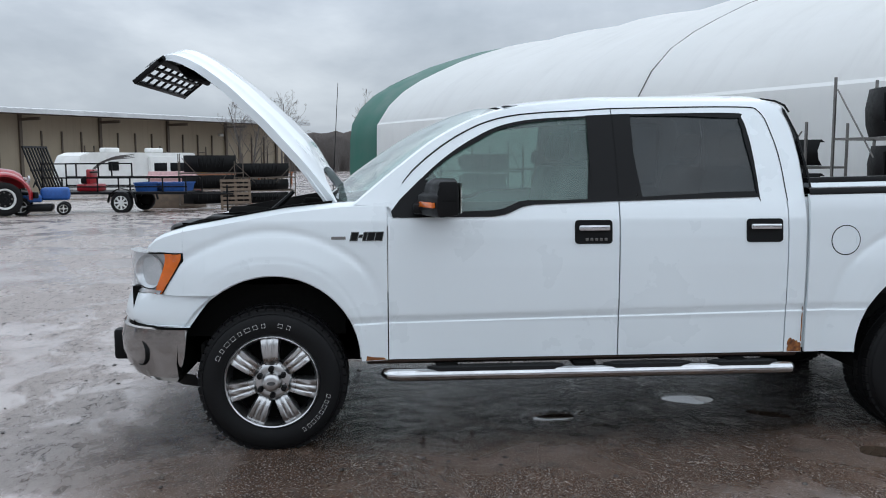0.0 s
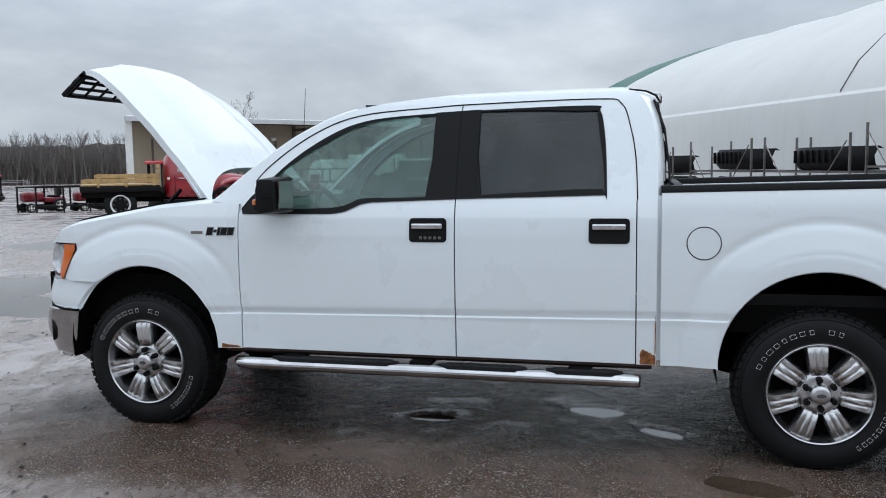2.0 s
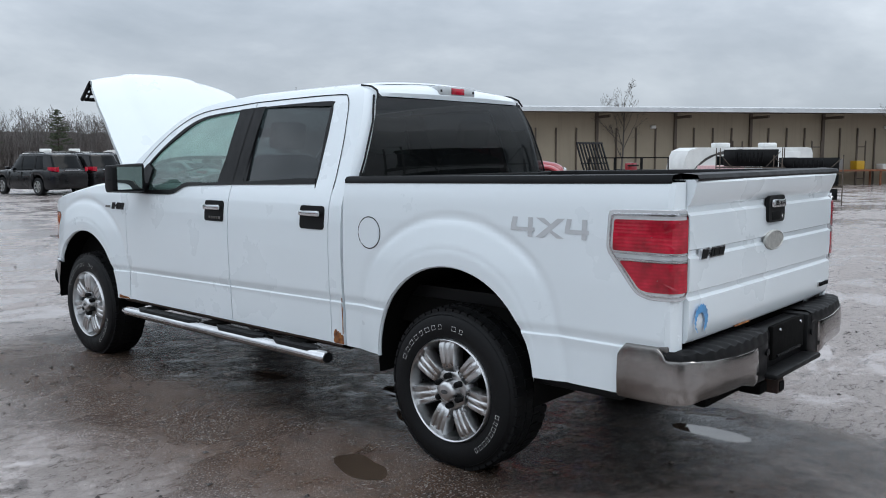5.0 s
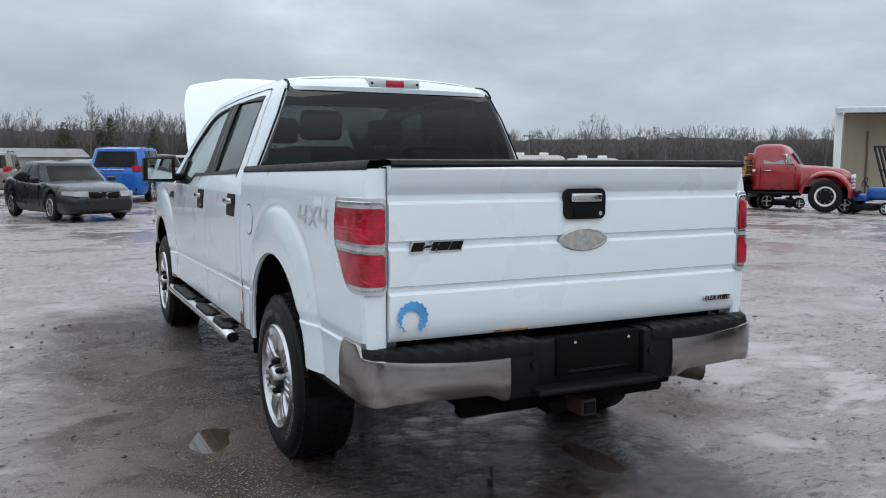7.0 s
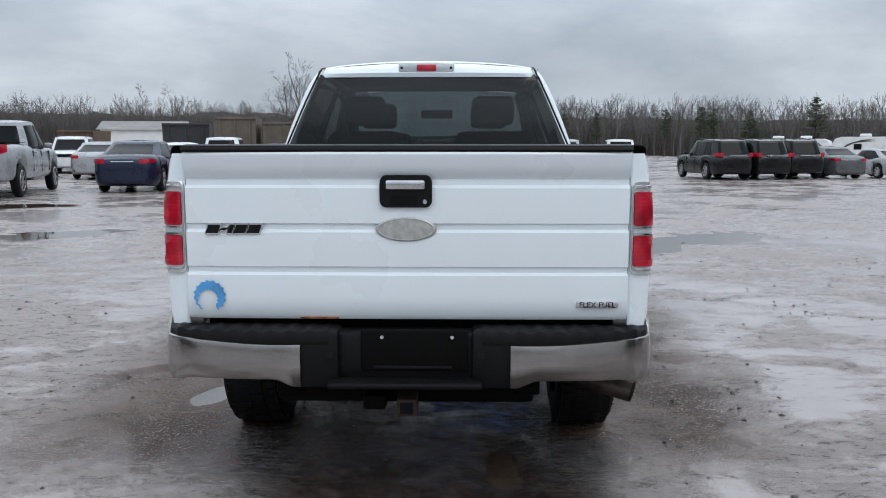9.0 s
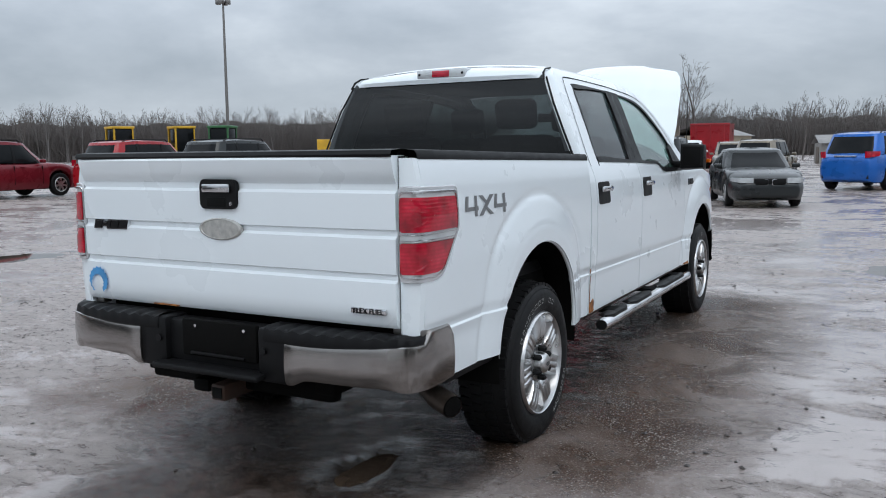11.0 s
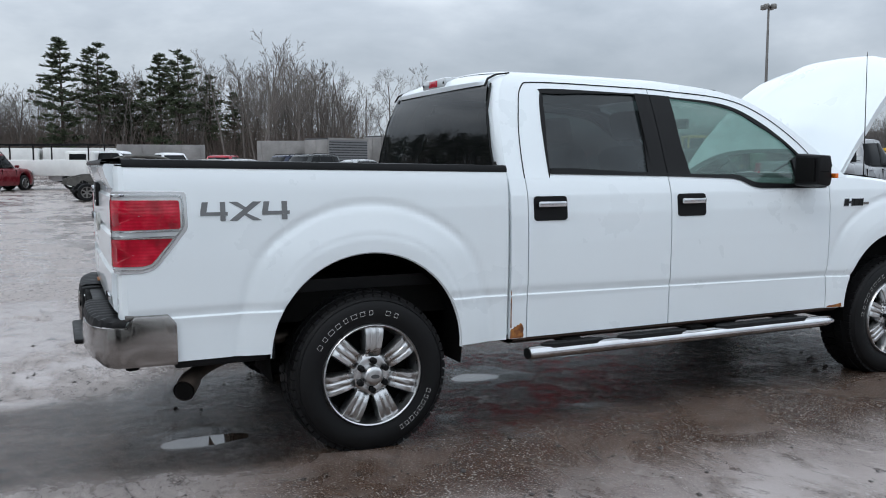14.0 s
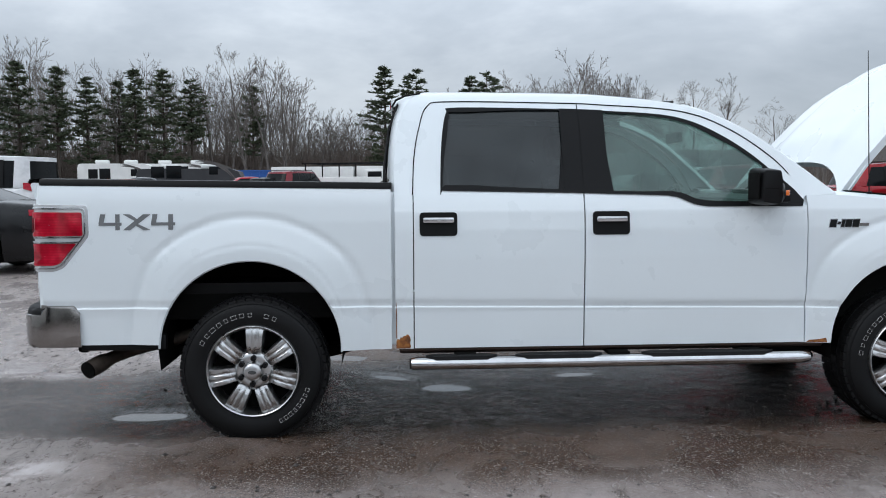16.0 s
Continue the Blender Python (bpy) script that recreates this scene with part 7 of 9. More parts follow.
    for s in (-1, 1):
        lamp(s, 1, 0.55, 0.34, fz - 0.07, fz + 0.06, "headlight", M["clear_lens"], "clear headlight")
        if "tail_in" in spec or spec["name"] == "sedan_car":
            lamp(s, -1, spec.get("tail_in", 0.66), 0.26, rz_ - 0.07, rz_ + spec.get("tail_h", 0.06), "tail_light", M["red_lens"], "red tail light")
        zb = deck(b_f - 0.35)
        part("door_mirror", B(min(s * (W / 2 - 0.05), s * (W / 2 + 0.15)), max(s * (W / 2 - 0.05), s * (W / 2 + 0.15)), b_f - 0.46, b_f - 0.34, zb - 0.01, zb + 0.11, 0.035, segs=3), spec.get("mirror_mat", paint), car)
        for hy in spec.get("handles", ()):
            part("door_handle", B(min(s * (W / 2 - 0.03), s * (W / 2 + 0.012)), max(s * (W / 2 - 0.03), s * (W / 2 + 0.012)), hy - 0.09, hy + 0.09, zb - 0.15, zb - 0.125, 0.008), spec.get("handle_mat", paint), car)
        for sy in spec.get("seams", (0.75, -0.25, -1.15)):
            part("door_seam", B(min(s * (W / 2 - 0.05), s * (W / 2 - 0.001)), max(s * (W / 2 - 0.05), s * (W / 2 - 0.001)), sy - 0.004, sy + 0.004, low + 0.16, zb - 0.10), M["shadow_gap"], car, smooth=False)
    part("grille", B(-W * 0.20, W * 0.20, L / 2 - 0.02, L / 2 + 0.088, fz - 0.10, fz + 0.05, 0.03), M["black"], car, "dark grille")
    part("lower_intake", B(-W * 0.33, W * 0.33, L / 2 - 0.02, L / 2 + 0.072, low + 0.13, low + 0.23, 0.03), M["black"], car)
    part("rear_bumper_trim", B(-W * 0.36, W * 0.36, -L / 2 - 0.052, -L / 2 + 0.05, low + 0.10, low + 0.24, 0.03), M["black"], car)
    part("boot_trim", B(-W * 0.17, W * 0.17, -L / 2 - 0.070, -L / 2, rz_ - 0.03, rz_ + 0.0, 0.008), M["chrome"], car)
    for s in (-1, 1):
        for ya in (yf, yr):
            small_wheel(car, s * (W / 2 - 0.02), ya, r, 0.21, s, spec.get("rim", "alloy"), spec.get("spokes", 7))
    return car


SPECS = {
    "sedan": dict(name="sedan_car", L=4.9, W=1.86, H=1.46, axles=(1.42, -1.40), deck=[(-2.45, 0.86), (-2.35, 1.0), (-1.75, 1.06), (-0.5, 0.98), (1.0, 0.95), (1.6, 0.90), (2.2, 0.78), (2.45, 0.60)], cabin=(1.05, 0.30, -0.95, -1.85), lamps=(0.68, 0.88), handles=(0.0, -1.0), tumble=0.74, low=0.19),
    "suv": dict(name="suv_car", L=4.75, W=1.92, H=1.74, r=0.37, axles=(1.42, -1.38), deck=[(-2.375, 0.95), (-2.25, 1.10), (-1.0, 1.10), (1.0, 1.07), (1.7, 1.03), (2.2, 0.92), (2.375, 0.70)], cabin=(1.12, 0.42, -1.88, -2.22), lamps=(0.86, 1.04), handles=(0.05, -0.9), tumble=0.80, low=0.25, tail_in=0.84, tail_h=0.12, posts=((-0.25, 0.08), (-1.25, 0.08))),
    "hatch": dict(name="hatchback_car", L=3.75, W=1.72, H=1.42, r=0.32, axles=(1.20, -1.20), deck=[(-1.875, 0.80), (-1.78, 0.96), (-0.5, 0.95), (0.8, 0.93), (1.5, 0.88), (1.875, 0.62)], cabin=(0.92, 0.42, -1.45, -1.74), lamps=(0.72, 0.84), handles=(0.0,), tumble=0.80, posts=((-0.35, 0.08),), seams=(0.70, -0.40)),
    "pickup": dict(name="crew_pickup", L=5.8, W=2.0, H=1.88, r=0.40, axles=(1.85, -1.72), deck=[(-2.9, 1.28), (-0.62, 1.28), (-0.60, 1.22), (1.15, 1.20), (1.25, 1.20), (2.5, 1.12), (2.75, 1.04), (2.9, 0.85)], cabin=(1.25, 0.62, -0.48, -0.66), lamps=(0.95, 1.08), handles=(0.35, -0.4), posts=((0.22, 0.10),), seams=(1.15, 0.27, -0.62), rear_pillar=40, tumble=0.78, low=0.42, tail_in=0.88, tail_h=0.18),
    "van": dict(name="panel_van", L=5.6, W=2.02, H=2.12, r=0.37, axles=(1.85, -1.65), deck=[(-2.8, 1.15), (0.5, 1.15), (1.6, 1.12), (2.5, 1.0), (2.8, 0.75)], cabin=(1.75, 1.05, -2.70, -2.76), lamps=(0.85, 1.05), handles=(0.9,), tumble=0.86, low=0.34, posts=((0.75, 0.20), (-0.6, 0.25), (-1.9, 0.3)), seams=(1.6, 0.7), tail_in=0.86, tail_h=0.22),
}
PAINTS = {
    "black": (0.007, 0.007, 0.008), "graphite": (0.018, 0.021, 0.022), "navy": (0.012, 0.018, 0.045), "blue": (0.010, 0.11, 0.42), "silver": (0.36, 0.37, 0.38),
    "grey": (0.11, 0.115, 0.12), "white": (0.72, 0.73, 0.74), "red": (0.32, 0.008, 0.014), "maroon": (0.17, 0.010, 0.018), "bright_red": (0.36, 0.006, 0.022), "tan": (0.22, 0.19, 0.15), "green": (0.03, 0.06, 0.045),
}
made_cars = {}


def park(kind, colour, x, y, fx, fy, label, scale=1.0, group="parked vehicles"):
    key = (kind, colour)
    m = at_ground(x, y, heading(fx, fy)) @ Matrix.Scale(scale, 4)
    if key in made_cars:
        ob = copy_thing(made_cars[key], m)
        ob.scale = (scale, scale, scale)
    else:
        spec = dict(SPECS[kind])
        if kind == "pickup":
            spec["handle_mat"] = M["chrome"]
        if kind == "hatch":
            spec["cabin_mat"] = spec["pillar_mat"] = M["car_glass"]
        ob = vehicle_shell(spec, car_paint(colour, PAINTS[colour], 0.0 if colour in ("white", "red", "bright_red") else 0.4))
        ob.matrix_basis = m
        made_cars[key] = ob
        if kind == "pickup":
            part("bed_well", B(-0.84, 0.84, -2.80, -0.72, 1.312, 1.325), M["under"], ob)
            part("tailgate_line", B(-0.78, 0.78, -2.913, -2.905, 0.80, 1.24, 0.002), car_paint(colour, PAINTS[colour]), ob)
        if kind == "hatch":
            part("boot_handle", B(-0.42, 0.42, -1.958, -1.90, 0.905, 0.945, 0.012), M["chrome"], ob, "chrome bar")
            part("plate_recess", B(-0.24, 0.24, -1.945, -1.89, 0.76, 0.87, 0.02), M["under"], ob)
            for s in (-1, 1):
                bm = bmesh.new()
                ol = rounded(s * 0.62, 0.83, 0.19, 0.30, 0.085)
                grid(bm, [[(x, -1.925, z), (s * 0.62 + (x - s * 0.62) * 0.98, -1.965, 0.83 + (z - 0.83) * 0.98), (s * 0.62 + (x - s * 0.62) * 0.82, -1.972, 0.83 + (z - 0.83) * 0.86)] for x, z in ol + ol[:1]])
                part("lamp_ring", bm, M["chrome"], ob, "chrome lamp ring")
                bm = bmesh.new()
                bmesh.ops.recalc_face_normals(bm, faces=[bm.faces.new([bm.verts.new((s * 0.62 + (x - s * 0.62) * 0.83, -1.968, 0.83 + (z - 0.83) * 0.87)) for x, z in ol])])
                part("tail_light", bm, M["red_lens"], ob, "upright red tail light", smooth=False)
                bm = bmesh.new()
                tube(bm, [(s * 0.07, -1.75, 0.30), (s * 0.07, -1.98, 0.30)], 0.045, 10)
                part("exhaust_pipe", bm, M["chrome"], ob, "chrome exhaust pipe")
            part("lower_grille", B(-0.62, 0.62, -1.945, -1.88, 0.44, 0.50, 0.015), M["black"], ob)
        if kind == "suv":
            for s in (-1, 1):
                bm = bmesh.new()
                tube(bm, [(s * 0.66, 0.2, 1.70), (s * 0.66, 0.1, 1.775), (s * 0.66, -1.5, 1.765), (s * 0.66, -1.65, 1.69)], 0.02, 6)
                part("roof_rail", bm, M["black"], ob)
    return tagged(ob, label, "pickup truck" if kind == "pickup" else "van" if kind == "van" else "car", group)


CARS = [
    ("sedan", "graphite", -1.1, 20.3, 0.31, -0.95, "dark grey executive sedan with a twin grille"),
    ("suv", "blue", 1.7, 30.4, 0.34, 0.94, "bright blue SUV with dark lower panels"),
    ("hatch", "bright_red", -7.7, 23.6, -0.15, 0.99, "small red hatchback with a dark roof"),
    ("suv", "black", -4.65, 24.7, -0.10, 1.0, "black compact SUV parked on wet mud"),
    ("pickup", "silver", -13.7, 20.6, -0.25, 0.97, "silver crew cab pickup with chrome handles"),
    ("sedan", "navy", -10.6, 24.0, -0.13, 0.99, "navy blue sedan with red tail lights"),
    ("suv", "black", 11.6, 34.4, -0.12, 0.99, "black SUV with dark wheels"),
    ("suv", "black", 13.4, 34.7, -0.10, 0.99, "dark SUV with a chrome bumper strip"),
    ("suv", "black", 15.3, 35.5, -0.02, 1.0, "black boxy SUV in the row"),
    ("sedan", "grey", 17.5, 36.4, -0.05, 1.0, "grey sedan in the row of cars"),
    ("sedan", "silver", 21.3, 39.2, -0.15, 0.99, "silver sedan at the end of the row"),
    ("sedan", "black", -28.2, 14.0, -0.12, 0.99, "black sedan with bright alloy wheels"),
    ("suv", "maroon", -24.3, 14.1, -0.05, 1.0, "dark red SUV with chrome window trim"),
    ("suv", "red", -21.0, 17.5, -0.02, 1.0, "red SUV with a black spoiler"),
    ("suv", "graphite", -17.6, 18.6, -0.02, 1.0, "dark SUV with a black roof"),
    ("sedan", "black", -10.8, 46.0, 0.2, -0.98, "black sedan facing the yard"),
    ("suv", "tan", -6.0, 46.0, 0.15, -0.98, "dark tan SUV facing the yard"),
    ("sedan", "silver", -8.4, 41.5, 0.1, -0.99, "silver sedan facing the yard"),
    ("pickup", "white", -9.5, 50.5, 0.2, -0.98, "white pickup behind the cars"),
    ("suv", "white", -12.6, 41.2, -0.15, 0.99, "white SUV behind a small red hatchback"),
    ("sedan", "white", -13.6, 37.0, -0.1, 0.99, "white sedan among parked cars"),
    ("suv", "white", -20.5, 40.0, 0.3, -0.95, "white SUV among parked cars"),
    ("sedan", "grey", -24.0, 39.0, 0.3, -0.95, "grey sedan among parked cars"),
    ("sedan", "silver", -16.0, 33.5, -0.2, 0.98, "silver sedan in the second row"),
    ("suv", "grey", -19.0, 31.5, -0.2, 0.98, "grey SUV in the second row"),
    ("suv", "graphite", 4.6, 44.0, 0.2, -0.98, "dark SUV facing the yard"),
    ("suv", "tan", -3.2, 38.5, 0.1, 0.99, "tan SUV in the second row"),
    ("sedan", "tan", 1.0, 46.0, 0.1, 0.99, "tan sedan in the second row"),
    ("suv", "silver", 7.0, 52.0, 0.1, 0.99, "silver SUV in the far row"),
    ("suv", "white", 10.5, 52.0, 0.1, 0.99, "white SUV in the far row"),
    ("suv", "navy", -46.9, 11.6, 0.45, -0.89, "dark blue SUV in the far row"),
    ("suv", "graphite", -42.7, 11.8, 0.50, -0.86, "dark grey SUV turned to the yard"),
    ("sedan", "silver", -39.2, 14.1, -0.3, 0.95, "silver sedan in a tight row"),
    ("sedan", "silver", -36.9, 16.7, -0.3, 0.95, "grey sedan in a tight row"),
    ("pickup", "white", -46.4, 19.7, -0.3, 0.95, "white pickup behind a tight row"),
    ("suv", "bright_red", -52.0, 8.6, 0.9, -0.4, "red SUV turned to the yard"),
    ("pickup", "white", -54.0, 5.6, 0.9, 0.3, "white SUV pickup by the trailers"),
    ("sedan", "bright_red", -45.9, -7.6, -0.35, 0.94, "bright red sedan with silver wheels"),
    ("hatch", "maroon", -41.4, -5.5, -0.75, 0.66, "dark red hatchback beside a sedan"),
    ("suv", "maroon", -42.1, -4.4, -0.85, 0.52, "dark red SUV at the row's end"),
    ("sedan", "grey", -47.3, -14.2, -0.2, 0.98, "grey sedan at the yard's edge"),
    ("van", "white", -24.6, -13.8, -0.25, -0.97, "white van with dark rear glass"),
    ("sedan", "black", -8.75, -7.3, 0.04, -1.0, "black sedan with red tail lights"),
    ("pickup", "white", -43.3, 1.5, 0.45, 0.89, "white crew cab work pickup"),
    ("sedan", "silver", -37.5, 7.2, -0.5, 0.86, "silver sedan near the trailers"),
    ("sedan", "tan", -41.0, 6.4, -0.4, 0.9, "tan sedan near the trailers"),
    ("sedan", "grey", 35.1, 58.9, -0.8, 0.5, "grey sedan by the campers"),
    ("sedan", "black", 36.7, 57.8, -0.8, 0.5, "black sedan by the campers"),
    ("suv", "silver", 46.0, 62.0, -0.8, 0.6, "silver SUV by the racks"),
    ("pickup", "grey", 52.5, 62.5, -0.6, 0.8, "grey pickup at the far edge"),
    ("suv", "white", 49.0, 66.0, -0.6, 0.8, "white SUV at the far edge"),
]
NEAR_CARS = {0: 1.0, 1: 1.14, 2: 1.0, 3: 1.06, 4: 1.15, 5: 1.1, 6: 1.0, 7: 1.0, 8: 1.0, 9: 1.0, 10: 1.0}
for k, spec in enumerate(CARS):
    car = park(*spec, scale=NEAR_CARS.get(k, 1.08))
    if k == 0:
        # twin chrome-framed grilles of the sedan
        for s in (-1, 1):
            bm = bmesh.new()
            ol = rounded(s * 0.19, 0.63, 0.33, 0.19, 0.07)
            grid(bm, [[(x, 2.52 - 0.05 * abs(x), z), (0.19 * s + (x - 0.19 * s) * 0.86, 2.545 - 0.05 * abs(x), 0.63 + (z - 0.63) * 0.78), (0.19 * s + (x - 0.19 * s) * 0.84, 2.50, 0.63 + (z - 0.62) * 0.76)] for x, z in ol + ol[:1]])
            kid = part("grille_frame", bm, M["chrome"], car, "chrome grille frame")
            part("grille_mesh", B(s * 0.19 - 0.14, s * 0.19 + 0.14, 2.44, 2.530, 0.560, 0.700), M["under"], kid)


# ---- the old red flatbed truck with stake sides ----
def truck_wheel(parent, x, y, face, r=0.46, width=0.26):
    """A tall tyre on a black disc with a pale rim ring and hand holes."""
    w = empty("wheel")
    w.parent = parent
    w.matrix_basis = pose(x, y, r - 0.01, 0, 0, 0 if face > 0 else 180)
    bm = bmesh.new()
    lathe(bm, [(-width, r * 0.60), (-width * 0.98, r * 0.92), (-width * 0.85, r), (-width * 0.15, r), (-0.012, r * 0.93), (0.0, r * 0.78), (-0.010, r * 0.62)], 32)
    part("tyre", bm, M["rubber"], w)
    bm = bmesh.new()
    lathe(bm, [(-0.012, r * 0.63), (0.004, r * 0.61), (0.0, r * 0.54), (-0.05, r * 0.50)], 32)
    part("rim_ring", bm, M["white_gel"], w, "pale rim ring")
    bm = bmesh.new()
    lathe(bm, [(-0.06, r * 0.52), (-0.05, r * 0.30), (-0.02, r * 0.26), (-0.02, r * 0.12), (0.0, r * 0.10), (0.0, 0.0)], 28)
    part("disc", bm, M["black"], w, "black wheel disc")
    bm = bmesh.new()
    for k in range(8):
        a = 2 * math.pi * k / 8
        box(bm, -0.055, -0.042, -0.02, 0.02, r * 0.36, r * 0.44, 0.0, Matrix.Rotation(a, 4, "X"))
    part("hand_holes", bm, M["steel"], w)


def flatbed_truck():
    # local: front towards +y
    t = empty("vintage_flatbed_truck", at_ground(20.5, 16.1, heading(0.57, -0.82), 0.02) @ Matrix.Scale(1.10, 4))
    tagged(t, "old red flatbed truck with yellow wooden stake sides", "truck")
    red = M["old_red"]
    # cab
    bm = bmesh.new()
    rows = []
    for z, w, yb, yf in ((0.62, 0.78, -0.78, 0.60), (0.95, 0.86, -0.80, 0.62), (1.30, 0.86, -0.80, 0.58), (1.36, 0.84, -0.80, 0.55), (1.62, 0.79, -0.78, 0.36), (1.82, 0.74, -0.74, 0.22), (1.91, 0.66, -0.66, 0.12), (1.955, 0.48, -0.50, -0.02), (1.965, 0.25, -0.3, -0.1)):
        pts = []
        for k in range(24):
            a = 2 * math.pi * k / 24
            ca, sa = math.cos(a), math.sin(a)
            px = w * math.copysign(abs(ca) ** 0.35, ca)
            cy, hy = (yb + yf) / 2, (yf - yb) / 2
            pts.append((px, cy + hy * math.copysign(abs(sa) ** 0.35, sa), z))
        rows.append(pts)
    vs = grid(bm, rows, True)
    bm.faces.new(vs[-1])
    bmesh.ops.recalc_face_normals(bm, faces=bm.faces)
    cab = part("cab", bm, red, t, "rounded red cab")
    for s in (-1, 1):
        bm = bmesh.new()
        prism(bm, [(-0.42, 1.38), (0.18, 1.38), (0.06, 1.60), (-0.05, 1.74), (-0.42, 1.74)], s * 0.70, s * 0.835)
        for v in bm.verts:
            v.co.x = s * (0.845 - max(0, v.co.z - 1.36) * 0.28 - (0.10 if abs(v.co.x) < 0.75 else 0))
        bmesh.ops.recalc_face_normals(bm, faces=bm.faces)
        part("side_window", bm, M["pale_glass"], cab, smooth=False)
        bm = bmesh.new()
        prism(bm, [(0.21, 1.38), (0.44, 1.38), (0.20, 1.70), (0.10, 1.70)], s * 0.70, s * 0.83)
        for v in bm.verts:
            v.co.x = s * (0.842 - max(0, v.co.z - 1.36) * 0.28 - (0.10 if abs(v.co.x) < 0.75 else 0))
        bmesh.ops.recalc_face_normals(bm, faces=bm.faces)
        part("vent_window", bm, M["pale_glass"], cab, smooth=False)
        part("door_handle", B(min(s * 0.85, s * 0.90), max(s * 0.85, s * 0.90), -0.40, -0.20, 1.17, 1.20, 0.01), M["chrome"], cab)
        part("cab_lamp", B(min(s * 0.83, s * 0.89), max(s * 0.83, s * 0.89), -0.72, -0.64, 1.14, 1.22, 0.02), M["white_gel"], cab)
        bm = bmesh.new()
        tube(bm, [(s * 0.86, 0.22, 1.22), (s * 1.02, 0.28, 1.28), (s * 1.02, 0.26, 1.62), (s * 0.84, 0.12, 1.66)], 0.014, 6)
        box(bm, min(s * 0.97, s * 1.07), max(s * 0.97, s * 1.07), 0.22, 0.26, 1.40, 1.66, 0.01)
        part("side_mirror", bm, M["chrome"], cab, "tall chrome mirror")
        # seam of the door
        bm = bmesh.new()
        tube(bm, [(s * 0.868, -0.50, 0.66), (s * 0.875, -0.50, 1.30)], 0.006, 4)
        tube(bm, [(s * 0.868, 0.46, 0.66), (s * 0.872, 0.46, 1.30)], 0.006, 4)
        part("door_seam", bm, M["shadow_gap"], cab)
    part("windscreen", box(bmesh.new(), -0.58, 0.58, -0.012, 0.012, 0, 0.38, 0.01, pose(0, 0.535, 1.39, 32, 0, 0)), M["car_glass"], cab)
    # bonnet, fenders and grille
    bm = bmesh.new()
    rows = []
    for y, w, z in ((0.50, 0.66, 1.34), (0.9, 0.60, 1.33), (1.3, 0.53, 1.30), (1.65, 0.46, 1.24), (1.85, 0.40, 1.14), (1.93, 0.36, 0.98), (1.95, 0.34, 0.75)):
        rows.append([(w * math.copysign(abs(math.cos(a)) ** 0.6, math.cos(a)), y, 0.72 + (z - 0.72) * math.sin(a) ** 0.6) for a in (math.pi * k / 14 for k in range(15))])
    grid(bm, rows)
    bmesh.ops.recalc_face_normals(bm, faces=bm.faces)
    part("bonnet", bm, red, t, "rounded red bonnet")
    for s in (-1, 1):
        bm = bmesh.new()
        rows = []
        for k in range(19):
            a = radians(-8 + 186 * k / 18)
            yy, zz = 1.28 + 0.60 * math.cos(a), 0.50 + 0.56 * math.sin(a)
            yo, zo = 1.28 + 0.72 * math.cos(a), 0.50 + 0.66 * math.sin(a)
            rows.append([(s * 0.90, yy, zz), (s * 0.91, (yy + yo) / 2, (zz + zo) / 2), (s * 0.84, yo, zo), (s * 0.66, yo * 0.985 + 0.02, zo + 0.03), (s * 0.42, yo * 0.98 + 0.02, zo + 0.02)])
        grid(bm, rows)
        bmesh.ops.recalc_face_normals(bm, faces=bm.faces)
        part("front_fender", bm, red, t, "bulging red front fender")
        part("running_board", B(min(s * 0.62, s * 0.95), max(s * 0.62, s * 0.95), -0.85, 0.62, 0.50, 0.56, 0.02), M["black"], t)
        bm = bmesh.new()
        lathe(bm, [(0.0, 0.10), (0.05, 0.095), (0.06, 0.0)], 16)
        bmesh.ops.transform(bm, matrix=Matrix.Translation((s * 0.62, 1.93, 0.98)) @ Matrix.Rotation(radians(90), 4, "Z"), verts=bm.verts)
        part("headlight", bm, M["clear_lens"], t)
    for z in (0.66, 0.76, 0.86, 0.96):
        part("grille_bar", B(-0.48, 0.48, 1.90, 2.0, z, z + 0.055, 0.015), M["white_gel"], t, "white grille bar")
    part("front_bumper", B(-0.95, 0.95, 2.02, 2.12, 0.45, 0.62, 0.02), M["black"], t)
    # flatbed
    part("bed_frame", B(-1.05, 1.05, -3.12, -0.92, 0.82, 1.0, 0.01), M["black"], t, "black flatbed frame")
    part("chassis", B(-0.42, 0.42, -3.0, 1.8, 0.50, 0.72, 0.02), M["under"], t)
    part("side_skirt", B(-1.0, 1.0, -3.08, -0.95, 0.66, 0.815), M["under"], t)
    for k in range(8):
        part("deck_board", B(-1.04 + k * 0.261, -1.04 + k * 0.261 + 0.25, -3.10, -0.94, 1.004, 1.04), M["wood"], t, smooth=False)
    for s in (-1, 1):
        for z in (1.08, 1.22):
            part("stake_board", B(min(s * 0.98, s * 1.01), max(s * 0.98, s * 1.01), -3.08 if z < 1.2 else -2.72, -0.96, z, z + 0.105, 0.004), M["wood"], t, "fresh yellow pine side board", smooth=False)
        for y in (-2.62, -1.86, -1.1):
            part("stake", B(min(s * 1.012, s * 1.05), max(s * 1.012, s * 1.05), y - 0.04, y + 0.04, 0.95, 1.34), M["wood"], t, smooth=False)
    for z in (1.08, 1.22, 1.36, 1.50):
        part("head_board", B(-0.96, 0.96, -0.955, -0.925, z, z + 0.105), M["wood"], t, smooth=False)
    for s in (-1, 1):
        truck_wheel(t, s * 0.90, 1.28, s)
        truck_wheel(t, s * 1.00, -2.05, s)
    return t


flatbed_truck()


